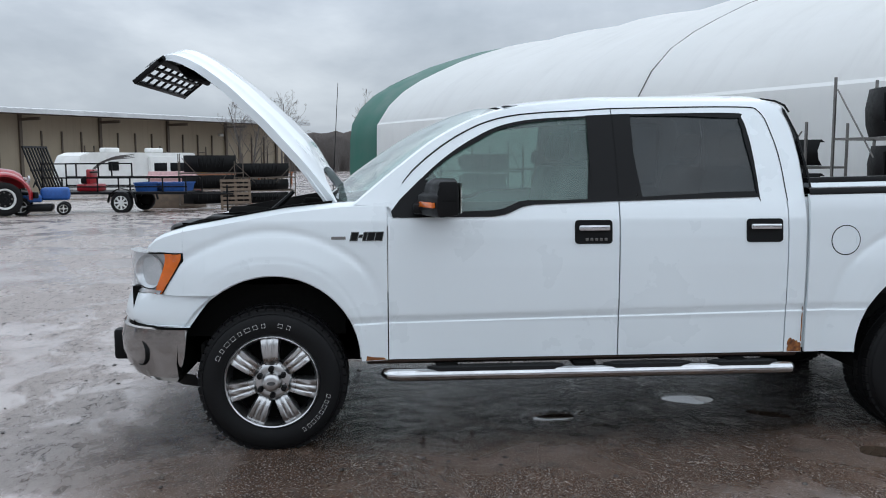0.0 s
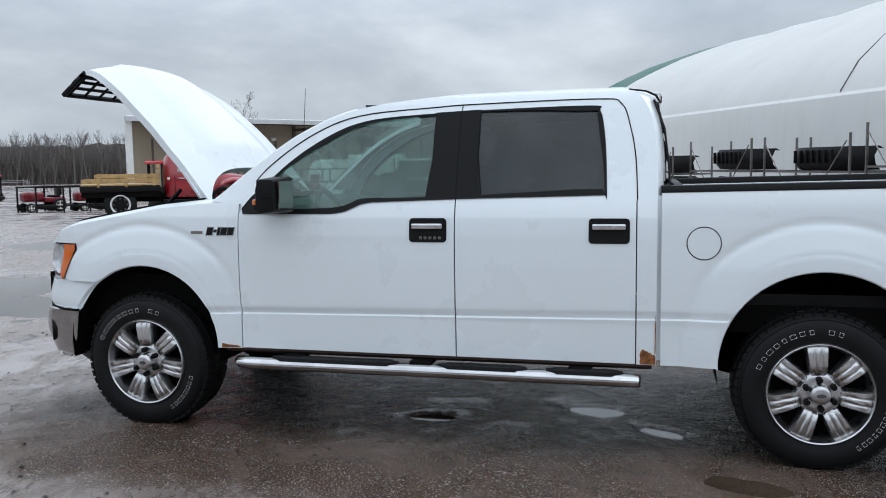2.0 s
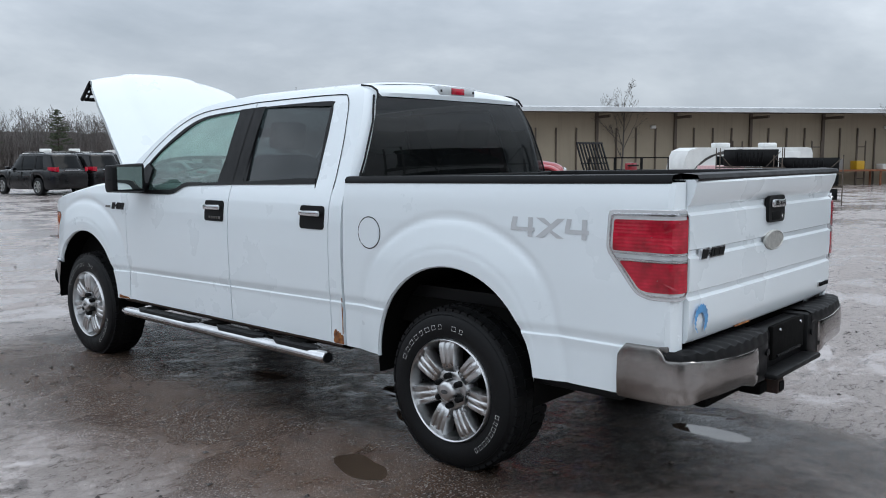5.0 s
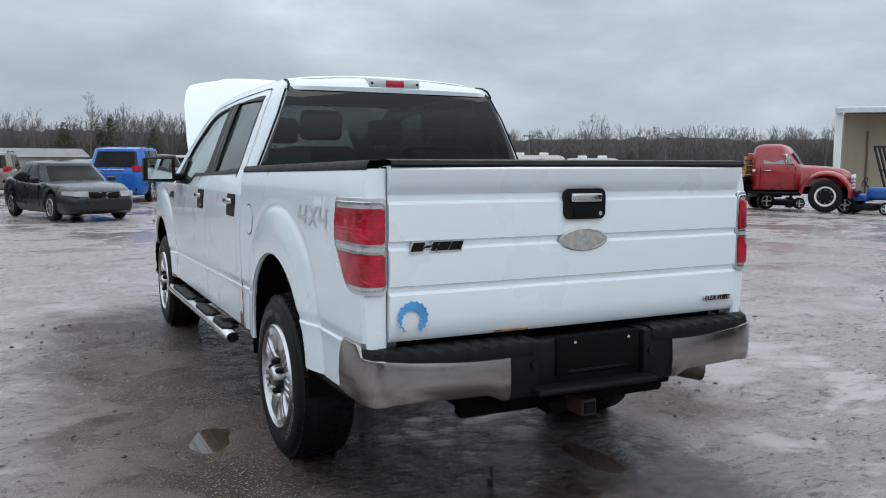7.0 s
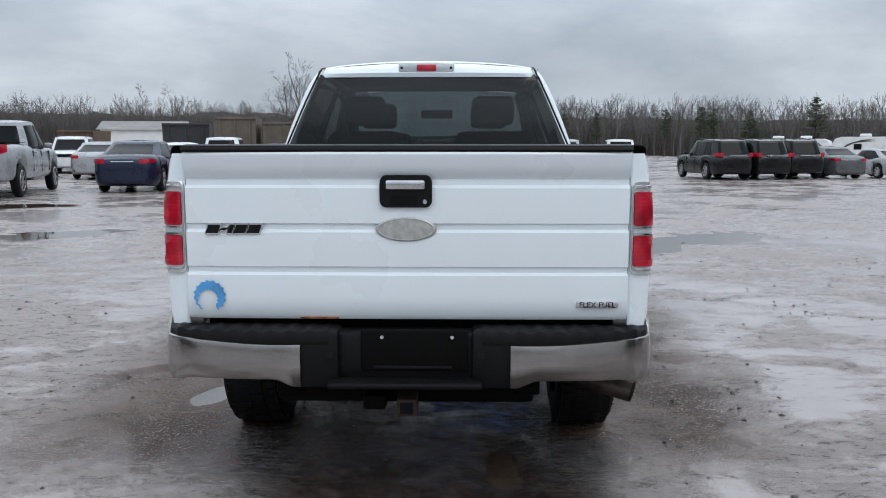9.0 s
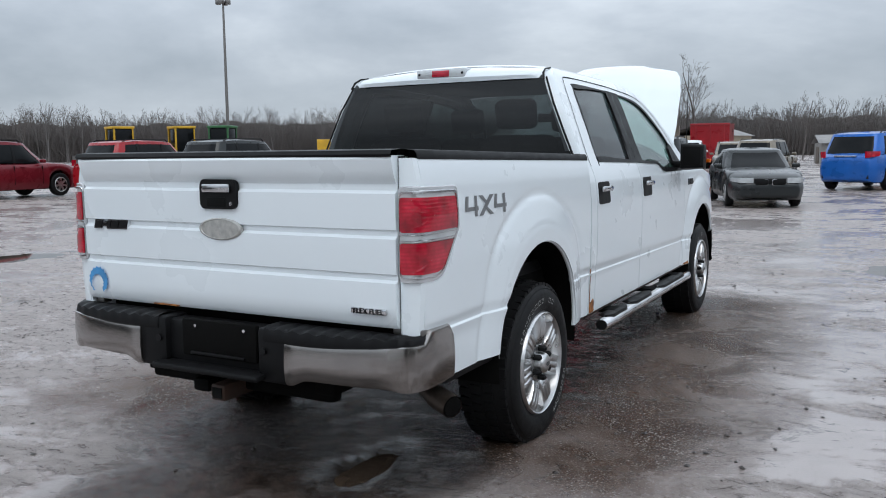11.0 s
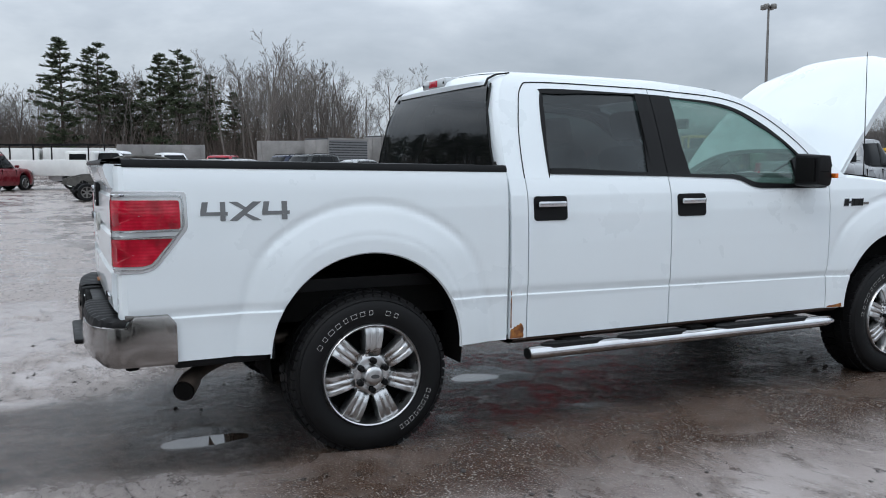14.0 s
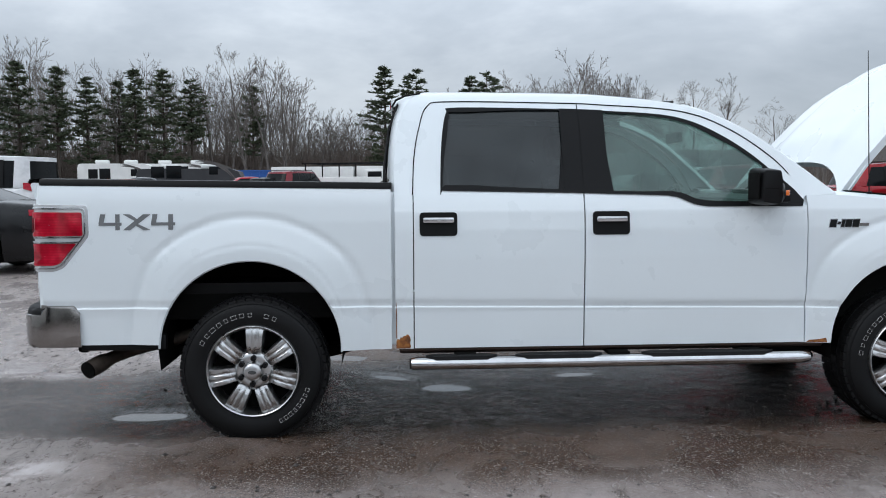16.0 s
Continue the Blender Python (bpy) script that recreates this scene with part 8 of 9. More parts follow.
# ---- camper trailers ----
def camper(x, y, fx, fy, L=8.5, H=3.25, label="white travel trailer with swoosh stripes", seed=0, dark=False):
    c = empty("travel_trailer", at_ground(x, y, heading(fx, fy)))
    tagged(c, label, "camper", "camper trailers")
    W = 2.4
    bm = bmesh.new()
    out = [(-L / 2, 0.55), (-L / 2, H - 0.35), (-L / 2 + 0.12, H - 0.05), (-L / 2 + 0.4, H), (L / 2 - 0.9, H), (L / 2 - 0.35, H - 0.2), (L / 2 - 0.08, H - 0.75), (L / 2, H - 1.5), (L / 2 - 0.1, 0.75), (L / 2 - 0.3, 0.55)]
    prism(bm, out, -W / 2, W / 2)
    bmesh.ops.recalc_face_normals(bm, faces=bm.faces)
    bmesh.ops.bevel(bm, geom=[e for e in bm.edges if abs(e.verts[0].co.x) > 1 and (e.verts[0].co.x * e.verts[1].co.x) > 0], offset=0.06, segments=2, affect="EDGES")
    part("body", bm, M["dark_box"] if dark else M["white_gel"], c)
    rng = random.Random(seed)
    for s in (-1, 1):
        for y0, y1, z0, z1 in ((-L * 0.36, -L * 0.24, 1.55, 2.3), (-L * 0.22, -L * 0.08, 1.5, 2.35), (L * 0.18, L * 0.26, 1.75, 2.3)):
            part("window", B(min(s * 1.19, s * 1.225), max(s * 1.19, s * 1.225), y0, y1, z0, z1, 0.012), M["car_glass"], c, "dark camper window")
        if s < 0 and not dark:
            for y0, y1 in ((-L * 0.35, -L * 0.23), (-L * 0.20, -L * 0.09)):
                part("window", B(s * 1.475, s * 1.44, y0, y1, 1.45, 2.2, 0.012), M["car_glass"], c, "dark slide-out window")
        bm = bmesh.new()
        for k in range(3):
            pts = spline([(s * 1.206, L * 0.46 - k * 0.4, 1.2 + 0.35 * k), (s * 1.206, L * 0.30 - k * 0.3, 2.3 + 0.1 * k), (s * 1.206, L * 0.05, 2.55 + 0.1 * k)], 5)
            rr = [0.01 + 0.05 * math.sin(math.pi * i / (len(pts) - 1)) for i in range(len(pts))]
            tube(bm, pts, rr, 5)
        for v in bm.verts:
            v.co.x = s * (1.2005 + 0.004 * (abs(v.co.x) - 1.15 > 0.05))
        part("swoosh_stripe", bm, M["stripe"], c, "grey swoosh stripe", smooth=False)
        part("slide_out", B(min(s * 1.2, s * 1.45), max(s * 1.2, s * 1.45), -L * 0.38, -L * 0.06, 0.75, 2.6, 0.03), M["white_gel"], c) if s < 0 and not dark else None
        for yy in (-0.5, 0.45):
            small_wheel(c, s * 1.17, yy, 0.36, 0.22, s, "white_gel", 6)
    for yy in (-L * 0.22, L * 0.15):
        part("roof_air_unit", B(-0.36, 0.36, yy - 0.5, yy + 0.5, H - 0.005, H + 0.30, 0.10, segs=3), M["white_gel"], c, "white rooftop air unit")
    bm = bmesh.new()
    tube(bm, [(-0.5, L / 2 - 0.2, 0.6), (0, L / 2 + 1.1, 0.55), (0.5, L / 2 - 0.2, 0.6)], 0.05, 6)
    part("tow_bar", bm, M["black"], c)
    return c


def wall_place(u, off):
    """A place on the yard in front of the warehouse."""
    return 38.2 + 0.8047 * u - 0.5937 * off, 29.9 - 0.5937 * u - 0.8047 * off


rvx, rvy = wall_place(15.3, 1.9)
camper(rvx, rvy, -0.8047, 0.5937, 9.0, 2.85)
for k, (x, y, fx, fy, L, H) in enumerate(((39.7, 76.6, -0.88, 0.47, 8.4, 2.95), (48.9, 85.8, 0.86, -0.5, 5.5, 3.2), (48.8, 75.7, 0.85, -0.52, 7.2, 3.15), (55.0, 73.0, 0.85, -0.52, 6.0, 3.0), (33.0, 80.0, 0.85, -0.52, 7.0, 2.6), (-64.5, -21.4, -0.1, 0.99, 6.0, 2.75), (-66.0, -16.6, -0.1, 0.99, 7.0, 2.75), (-52.8, -12.8, -0.05, 1.0, 7.0, 2.15))):
    camper(x, y, fx, fy, L, H, "travel trailer in the far row" if k < 5 else "travel trailer at the wood's edge", k, k in (1, 7))


# ---- utility trailer with its load ----
def utility_trailer():
    t = empty("utility_trailer", at_ground(24.2, 11.85, heading(0.10, 0.99)))
    tagged(t, "black mesh-sided utility trailer with a raised ramp", "trailer")
    part("deck", B(-0.85, 0.85, -2.3, 2.6, 0.62, 0.70, 0.01), M["black"], t)
    for s in (-1, 1):
        for z in (0.85, 1.15):
            part("side_rail", B(min(s * 0.82, s * 0.86), max(s * 0.82, s * 0.86), -2.3, 2.6, z, z + 0.045), M["black"], t, smooth=False)
        part("cage_rail", B(min(s * 0.82, s * 0.86), max(s * 0.82, s * 0.86), 0.2, 2.6, 1.62, 1.66), M["black"], t, smooth=False)
        for y in (0.2, 1.4, 2.56):
            part("cage_post", B(min(s * 0.82, s * 0.86), max(s * 0.82, s * 0.86), y, y + 0.04, 1.195, 1.62), M["black"], t, smooth=False)
        for y in (-2.28, -1.5, -0.4, 0.7, 1.9, 2.56):
            part("side_post", B(min(s * 0.82, s * 0.86), max(s * 0.82, s * 0.86), y, y + 0.04, 0.70, 1.19), M["black"], t, smooth=False)
        small_wheel(t, s * 1.10, -0.15, 0.36, 0.22, s, "white_gel", 8)
        bm = bmesh.new()
        tube(bm, [(s * 0.98, -0.15 + 0.47 * math.cos(a), 0.36 + 0.46 * math.sin(a)) for a in (math.pi * k / 8 for k in range(9))], 0.10, 6, True, 0.2)
        part("mudguard", bm, M["black"], t)
    lean = pose(0, 2.66, 0.66, -20, 0, 0)
    ramp = part("ramp", box(bmesh.new(), -0.82, 0.82, -0.03, 0.03, 1.62, 1.68, 0, lean), M["black"], t, "raised mesh ramp", smooth=False)
    for k in range(9):
        x = -0.8 + 0.195 * k
        part("ramp_bar", box(bmesh.new(), x - 0.035, x + 0.035, -0.02, 0.02, 0, 1.62, 0, lean), M["black"], ramp, smooth=False)
    for z in (0.0, 0.8):
        part("ramp_rung", box(bmesh.new(), -0.82, 0.82, 0.022, 0.05, z, z + 0.05, 0, lean), M["black"], ramp, smooth=False)
    bm = bmesh.new()
    tube(bm, [(-0.5, -2.3, 0.62), (0, -3.6, 0.60)], 0.04, 6)
    tube(bm, [(0.5, -2.3, 0.62), (0, -3.6, 0.60)], 0.04, 6)
    tube(bm, [(0, -3.4, 0.0), (0, -3.4, 0.9)], 0.03, 6)
    part("tow_bar", bm, M["black"], t)
    # load: red machine and blue bins
    m = t.matrix_basis
    r = tagged(empty("red_machine", m @ pose(0, 1.3, 0.705)), "small red machine frame on the trailer", "machine")
    part("base", B(-0.4, 0.4, -0.35, 0.35, 0, 0.25, 0.05), M["old_red"], r)
    part("mast", B(-0.3, 0.3, -0.1, 0.05, 0.252, 0.75, 0.04), M["old_red"], r)
    part("handlebar", B(-0.35, 0.35, -0.14, -0.102, 0.62, 0.68, 0.02), M["black"], r)
    part("motor", B(-0.2, 0.25, 0.06, 0.3, 0.252, 0.5, 0.05), M["black"], r)
    for k, y in enumerate((-0.8, -1.7)):
        b = tagged(empty("blue_bin", m @ pose(0, y, 0.705)), "blue plastic bin on the trailer", "bin", "bins on the trailer")
        bm = bmesh.new()
        grid(bm, [[(q * 0.55, -q * 0.40, z), (q * 0.55, q * 0.40, z), (-q * 0.55, q * 0.40, z), (-q * 0.55, -q * 0.40, z)] for q, z in ((0.9, 0.0), (1.0, 0.26), (1.06, 0.26), (1.06, 0.30), (0.97, 0.30), (0.88, 0.06))], True)
        part("shell", bm, M["blue_plastic"], b)
    # stack of road barriers beyond the trailer
    m2 = at_ground(28.3, 11.3, heading(0.1, 0.99), 0)
    pal = tagged(part("wooden_crate", B(-0.75, 0.75, -1.0, 1.0, 0.0, 0.66, 0.02), M["old_wood"]), "low wooden crate under stacked barriers", "crate")
    pal.matrix_world = m2
    for k in range(3):
        bm = bmesh.new()
        grid(bm, [[(-0.3 * q, -0.95 + (1 - q) * 0.3, z), (0.3 * q, -0.95 + (1 - q) * 0.3, z), (0.3 * q, 0.95 - (1 - q) * 0.3, z), (-0.3 * q, 0.95 - (1 - q) * 0.3, z)] for q, z in ((1, 0), (1, 0.12), (0.8, 0.16), (0.75, 0.30), (0.01, 0.305))], True)
        b = tagged(part("road_barrier", bm, M["plastic_red"] if k == 0 else M["plastic_pale"]), "stacked red and pale plastic road barrier", "barrier", "stacked barriers")
        b.matrix_world = m2 @ pose(0, 0.04 * k, 0.664 + 0.225 * k)


utility_trailer()


def garden_tractor(x, y, fx, fy, mat, label, roof=None):
    t = empty("garden_tractor", at_ground(x, y, heading(fx, fy)))
    tagged(t, label, "tractor", "garden tractors")
    part("bonnet", B(-0.28, 0.28, 0.1, 0.95, 0.45, 0.85, 0.10, segs=3), mat, t)
    part("body", B(-0.42, 0.42, -0.75, 0.15, 0.40, 0.62, 0.06), mat, t)
    part("seat", B(-0.24, 0.24, -0.62, -0.2, 0.62, 0.72, 0.04), M["black"], t)
    part("seat_back", B(-0.24, 0.24, -0.68, -0.58, 0.70, 1.05, 0.04), M["black"], t)
    bm = bmesh.new()
    tube(bm, [(0, 0.15, 0.7), (0, -0.05, 1.0)], 0.02, 6)
    tube(bm, [(0.17 * math.cos(a), -0.05 + 0.06 * math.sin(a), 1.0 + 0.15 * math.sin(a)) for a in (2 * math.pi * k / 14 for k in range(15))], 0.014, 5, False)
    part("steering_wheel", bm, M["black"], t)
    part("mower_deck", B(-0.6, 0.6, -0.3, 0.45, 0.12, 0.32, 0.06), M["black"], t)
    for s in (-1, 1):
        small_wheel(t, s * 0.46, 0.75, 0.20, 0.16, s, "white_gel", 4)
        small_wheel(t, s * 0.52, -0.45, 0.29, 0.24, s, "white_gel", 4)
    if roof:
        part("canopy", B(-0.5, 0.5, -0.8, 0.6, 1.85, 1.95, 0.05), roof, t, "red fibreglass canopy")
        for s in (-1, 1):
            for y in (-0.7, 0.40):
                part("canopy_post", B(s * 0.42 - 0.04, s * 0.42 + 0.04, y, y + 0.08, 0.4, 1.85), M["black"], t)
    return t


garden_tractor(21.9, 14.0, 0.3, -0.95, M["blue_plastic"], "blue ride-on mower beside the trailer")
garden_tractor(21.8, 17.6, 0.9, -0.4, M["black"], "tractor with a red canopy roof", M["plastic_red"])
garden_tractor(25.9, 26.4, -0.9, 0.45, M["car_maroon"], "red ride-on mower on the yard")
garden_tractor(27.7, 25.2, -0.9, 0.4, M["car_maroon"], "dark red mower with small wheels")


# ---- skips, trailers and containers ----
def skip(x, y, fx, fy, L, W, H, mat, label, ribs=True, lift=0.0):
    c = empty("open_skip", at_ground(x, y, heading(fx, fy), lift))
    tagged(c, label, "skip", "open skips")
    bm = bmesh.new()
    grid(bm, [[(-q * W / 2, -q2 * L / 2, z), (q * W / 2, -q2 * L / 2, z), (q * W / 2, q2 * L / 2, z), (-q * W / 2, q2 * L / 2, z)] for q, q2, z in ((0.92, 0.97, 0.1), (1, 1, H), (0.96, 0.985, H), (0.88, 0.955, 0.2), (0.01, 0.01, 0.2))], True)
    part("tub", bm, mat, c, smooth=False)
    if ribs:
        n = int(L / 0.8)
        for s in (-1, 1):
            for k in range(n):
                y0 = -L / 2 + 0.4 + k * (L - 0.8) / max(1, n - 1)
                part("rib", B(min(s * W * 0.45, s * (W / 2 + 0.06)), max(s * W * 0.45, s * (W / 2 + 0.06)), y0 - 0.05, y0 + 0.05, 0.2, H - 0.1), mat, c, smooth=False)
            part("top_rail", B(min(s * (W / 2 - 0.02), s * (W / 2 + 0.09)), max(s * (W / 2 - 0.02), s * (W / 2 + 0.09)), -L / 2, L / 2, H - 0.1, H + 0.04, 0.01), mat, c, smooth=False)
    part("runner", B(-W * 0.3, W * 0.3, -L / 2, L / 2, -lift, 0.098), M["under"], c)
    return c


def box_trailer(x, y, fx, fy, L, H, mat, label, doors=True, slats=False):
    c = empty("box_trailer", at_ground(x, y, heading(fx, fy)))
    tagged(c, label, "trailer", "box trailers")
    W = 2.5
    part("box", B(-W / 2, W / 2, -L / 2, L / 2, 0.95, H, 0.03), mat, c)
    for s in (-1, 1):
        for k in range(11 if slats else 0):
            z0 = 1.0 + (H - 1.25) * k / 10
            part("side_slat", B(min(s * W / 2, s * (W / 2 + 0.03)), max(s * W / 2, s * (W / 2 + 0.03)), -L / 2 + 0.1, L / 2 - 0.05, z0, z0 + (H - 1.2) * 0.06), M["grey_decal"], c, smooth=False)
        if slats:
            part("top_rail", B(min(s * W / 2, s * (W / 2 + 0.04)), max(s * W / 2, s * (W / 2 + 0.04)), -L / 2, L / 2, H - 0.13, H + 0.02), M["container"], c, "pale top rail", smooth=False)
            part("corner_post", B(min(s * (W / 2 - 0.03), s * (W / 2 + 0.04)), max(s * (W / 2 - 0.03), s * (W / 2 + 0.04)), -L / 2 - 0.02, -L / 2 + 0.095, 0.9, H - 0.135), M["container"], c, smooth=False)
        n = 0 if slats else int(L / 1.2)
        for k in range(n):
            y0 = -L / 2 + 0.3 + k * (L - 0.6) / max(1, n - 1)
            part("side_rib", B(min(s * W / 2, s * (W / 2 + 0.03)), max(s * W / 2, s * (W / 2 + 0.03)), y0 - 0.04, y0 + 0.04, 1.0, H - 0.08), mat, c, smooth=False)
        for yy in (-L / 2 + 1.2, -L / 2 + 2.4):
            small_wheel(c, s * 1.2, yy, 0.48, 0.3, s, "white_gel", 6)
        if doors:
            part("rear_door", B(min(s * 0.02, s * 1.2), max(s * 0.02, s * 1.2), -L / 2 - 0.05, -L / 2 - 0.003, 1.0, H - 0.1, 0.01), M["container"], c)
    part("chassis", B(-0.5, 0.5, -L / 2, L / 2, 0.6, 0.945), M["under"], c)
    return c


box_trailer(-61.8, 28.1, -0.26, 0.97, 12.0, 3.55, M["dark_box"], "long dark slatted trailer with grey rear doors", slats=True)
box_trailer(-56.1, 17.9, -0.42, 0.90, 4.0, 3.15, M["dark_box"], "short dark box trailer with grey rear doors", slats=True)
box_trailer(-58.9, 14.8, -0.30, -0.95, 4.2, 3.0, M["container"], "grey stained box trailer side", False)
box_trailer(-60.6, 16.9, 0.28, 0.96, 2.6, 3.0, M["rusty_box"], "rust-brown box trailer by the woods", False)
box_trailer(-60.0, 5.8, 0.1, 0.99, 6.0, 2.65, M["container"], "pale grey box trailer side")
for k, (y, L, H) in enumerate(((-0.5, 7.0, 2.45), (-7.5, 6.5, 2.4))):
    box_trailer(-63.0, y + 2.0, 0.1, 0.99, L, H, M["white_gel"], "low white trailer under a grey cover")
skip(-80.9, -11.7, 0.05, 1.0, 5.8, 2.3, 2.4, M["blue_plastic"], "long blue skip at the wood's edge")
skip(-82.7, -7.5, 0.05, 1.0, 2.7, 2.2, 2.3, M["yellow"], "yellow skip at the wood's edge")
skip(-10.6, 64.0, 0.95, 0.05, 2.9, 2.8, 2.9, M["old_red"], "red tipping body with a dark rim", True, 0.5)
skip(-14.7, 51.6, 0.95, 0.1, 2.7, 3.0, 2.75, M["tan_box"], "brown tipping body with ribs", True, 0.5)
skip(-11.7, 51.8, 0.95, 0.2, 2.7, 2.8, 2.45, M["tan_box"], "brown tipping body with ribs", True, 0.5)
skip(-18.5, 52.9, 0.95, 0.2, 3.0, 3.0, 2.35, M["dark_box"], "dark tipping body behind cars", True, 0.5)
skip(-36.4, -13.5, 0.3, 0.95, 2.6, 1.9, 1.1, car_paint("orange", (0.46, 0.10, 0.02), 0.0), "low orange steel body on runners", True, 0.35)
skip(-27.0, 56.0, 0.95, 0.1, 2.4, 4.0, 1.9, M["rusty_box"], "brown tipping body behind the cars", True, 0.5)


def shed(x, y, fx, fy, L, W, H, mat, label):
    c = empty("shed", at_ground(x, y, heading(fx, fy)))
    tagged(c, label, "shed", "far sheds")
    part("wall", B(-W / 2, W / 2, -L / 2, L / 2, -1, H), mat, c, smooth=False)
    bm = bmesh.new()
    grid(bm, [[(-W / 2 - 0.3, y2, H - 0.05), (0, y2, H + W * 0.16), (W / 2 + 0.3, y2, H - 0.05), (0, y2, H + W * 0.16 - 0.12)] for y2 in (-L / 2 - 0.3, L / 2 + 0.3)], True)
    part("roof", bm, M["container"], c, smooth=False)
    part("door", B(-W * 0.2, W * 0.2, -L / 2 - 0.05, -L / 2 - 0.003, -0.5, H * 0.8), M["brown_post"], c, smooth=False)
    return c


shed(-30.2, 76.3, 0.98, 0.2, 7.4, 5.0, 2.9, M["white_gel"], "long white site shed")
shed(-17.0, 96.0, 0.3, 0.95, 8.0, 6.0, 3.0, M["siding"], "tan shed with a grey roof")
shed(-1.0, 88.0, 0.95, 0.2, 8.0, 5.0, 2.0, M["container"], "low grey site shed")


def loader(x, y, fx, fy, mat, label):
    c = empty("wheel_loader", at_ground(x, y, heading(fx, fy)))
    tagged(c, label, "loader", "wheel loaders")
    part("engine_body", B(-0.9, 0.9, -2.6, -0.4, 0.9, 2.1, 0.15, segs=3), mat, c)
    cab = part("cab", B(-0.75, 0.75, -0.4, 1.0, 1.2, 3.2, 0.08), M["car_glass"], c, "glazed cab")
    part("cab_roof", B(-0.85, 0.85, -0.5, 1.1, 3.2, 3.38, 0.05), mat, cab)
    for s in (-1, 1):
        for y0 in (-0.42, 0.95):
            part("cab_post", B(s * 0.72 - 0.06, s * 0.72 + 0.06, y0, y0 + 0.1, 1.2, 3.2), mat, cab)
        for y0 in (-1.6, 1.6):
            small_wheel(c, s * 1.2, y0, 0.75, 0.5, s, "yellow", 6)
        part("boom", box(bmesh.new(), s * 0.5 - 0.1, s * 0.5 + 0.1, 0, 2.4, -0.15, 0.15, 0.03, pose(0, 1.0, 1.7, -22, 0, 0)), mat, c)
    bm = bmesh.new()
    prism(bm, [(3.1, 0.2), (4.3, 0.15), (3.9, 0.35), (3.35, 0.6), (3.3, 1.3), (3.1, 1.3)], -1.35, 1.35)
    bmesh.ops.recalc_face_normals(bm, faces=bm.faces)
    part("bucket", bm, M["steel"], c, smooth=False)


loader(-48.1, 39.8, -0.3, -0.95, M["yellow"], "yellow wheel loader behind parked cars")
loader(-44.1, 42.0, -0.4, -0.9, M["yellow"], "yellow loader with a glazed cab")
loader(-41.2, 43.0, 0.3, -0.95, M["green_paint"], "green tractor with a tall cab")
box_trailer(-38.0, 56.0, 0.9, 0.3, 7.0, 2.5, M["yellow"], "yellow bus body parked far back", False)


def ladder_rack_truck():
    c = tagged(empty("rack_truck", at_ground(-44.3, -1.4, heading(0.45, 0.89))), "white utility truck under a black ladder rack", "truck")
    part("body", B(-1.0, 1.0, -3.0, 2.2, 0.7, 1.55, 0.06), M["white_gel"], c)
    part("cab", B(-0.95, 0.95, 1.0, 2.6, 0.75, 2.0, 0.15, segs=3), M["white_gel"], c)
    for s in (-1, 1):
        part("cab_window", B(min(s * 0.9, s * 0.965), max(s * 0.9, s * 0.965), 1.3, 2.2, 1.45, 1.85, 0.02), M["car_glass"], c)
        for y in (-2.9, -0.6, 2.3):
            part("rack_post", B(s * 0.95 - 0.03, s * 0.95 + 0.03, y, y + 0.06, 1.5, 2.30), M["black"], c, smooth=False)
        part("rack_rail", B(s * 0.95 - 0.035, s * 0.95 + 0.035, -3.1, 2.9, 2.30, 2.37), M["black"], c, smooth=False)
        for y in (-2.0, 1.7):
            small_wheel(c, s * 0.98, y, 0.40, 0.25, s, "steel", 6)
    for y in (-2.9, -1.5, 0.0, 1.5, 2.6):
        part("rack_bar", B(-0.91, 0.91, y, y + 0.05, 2.31, 2.36), M["black"], c, smooth=False)


ladder_rack_truck()


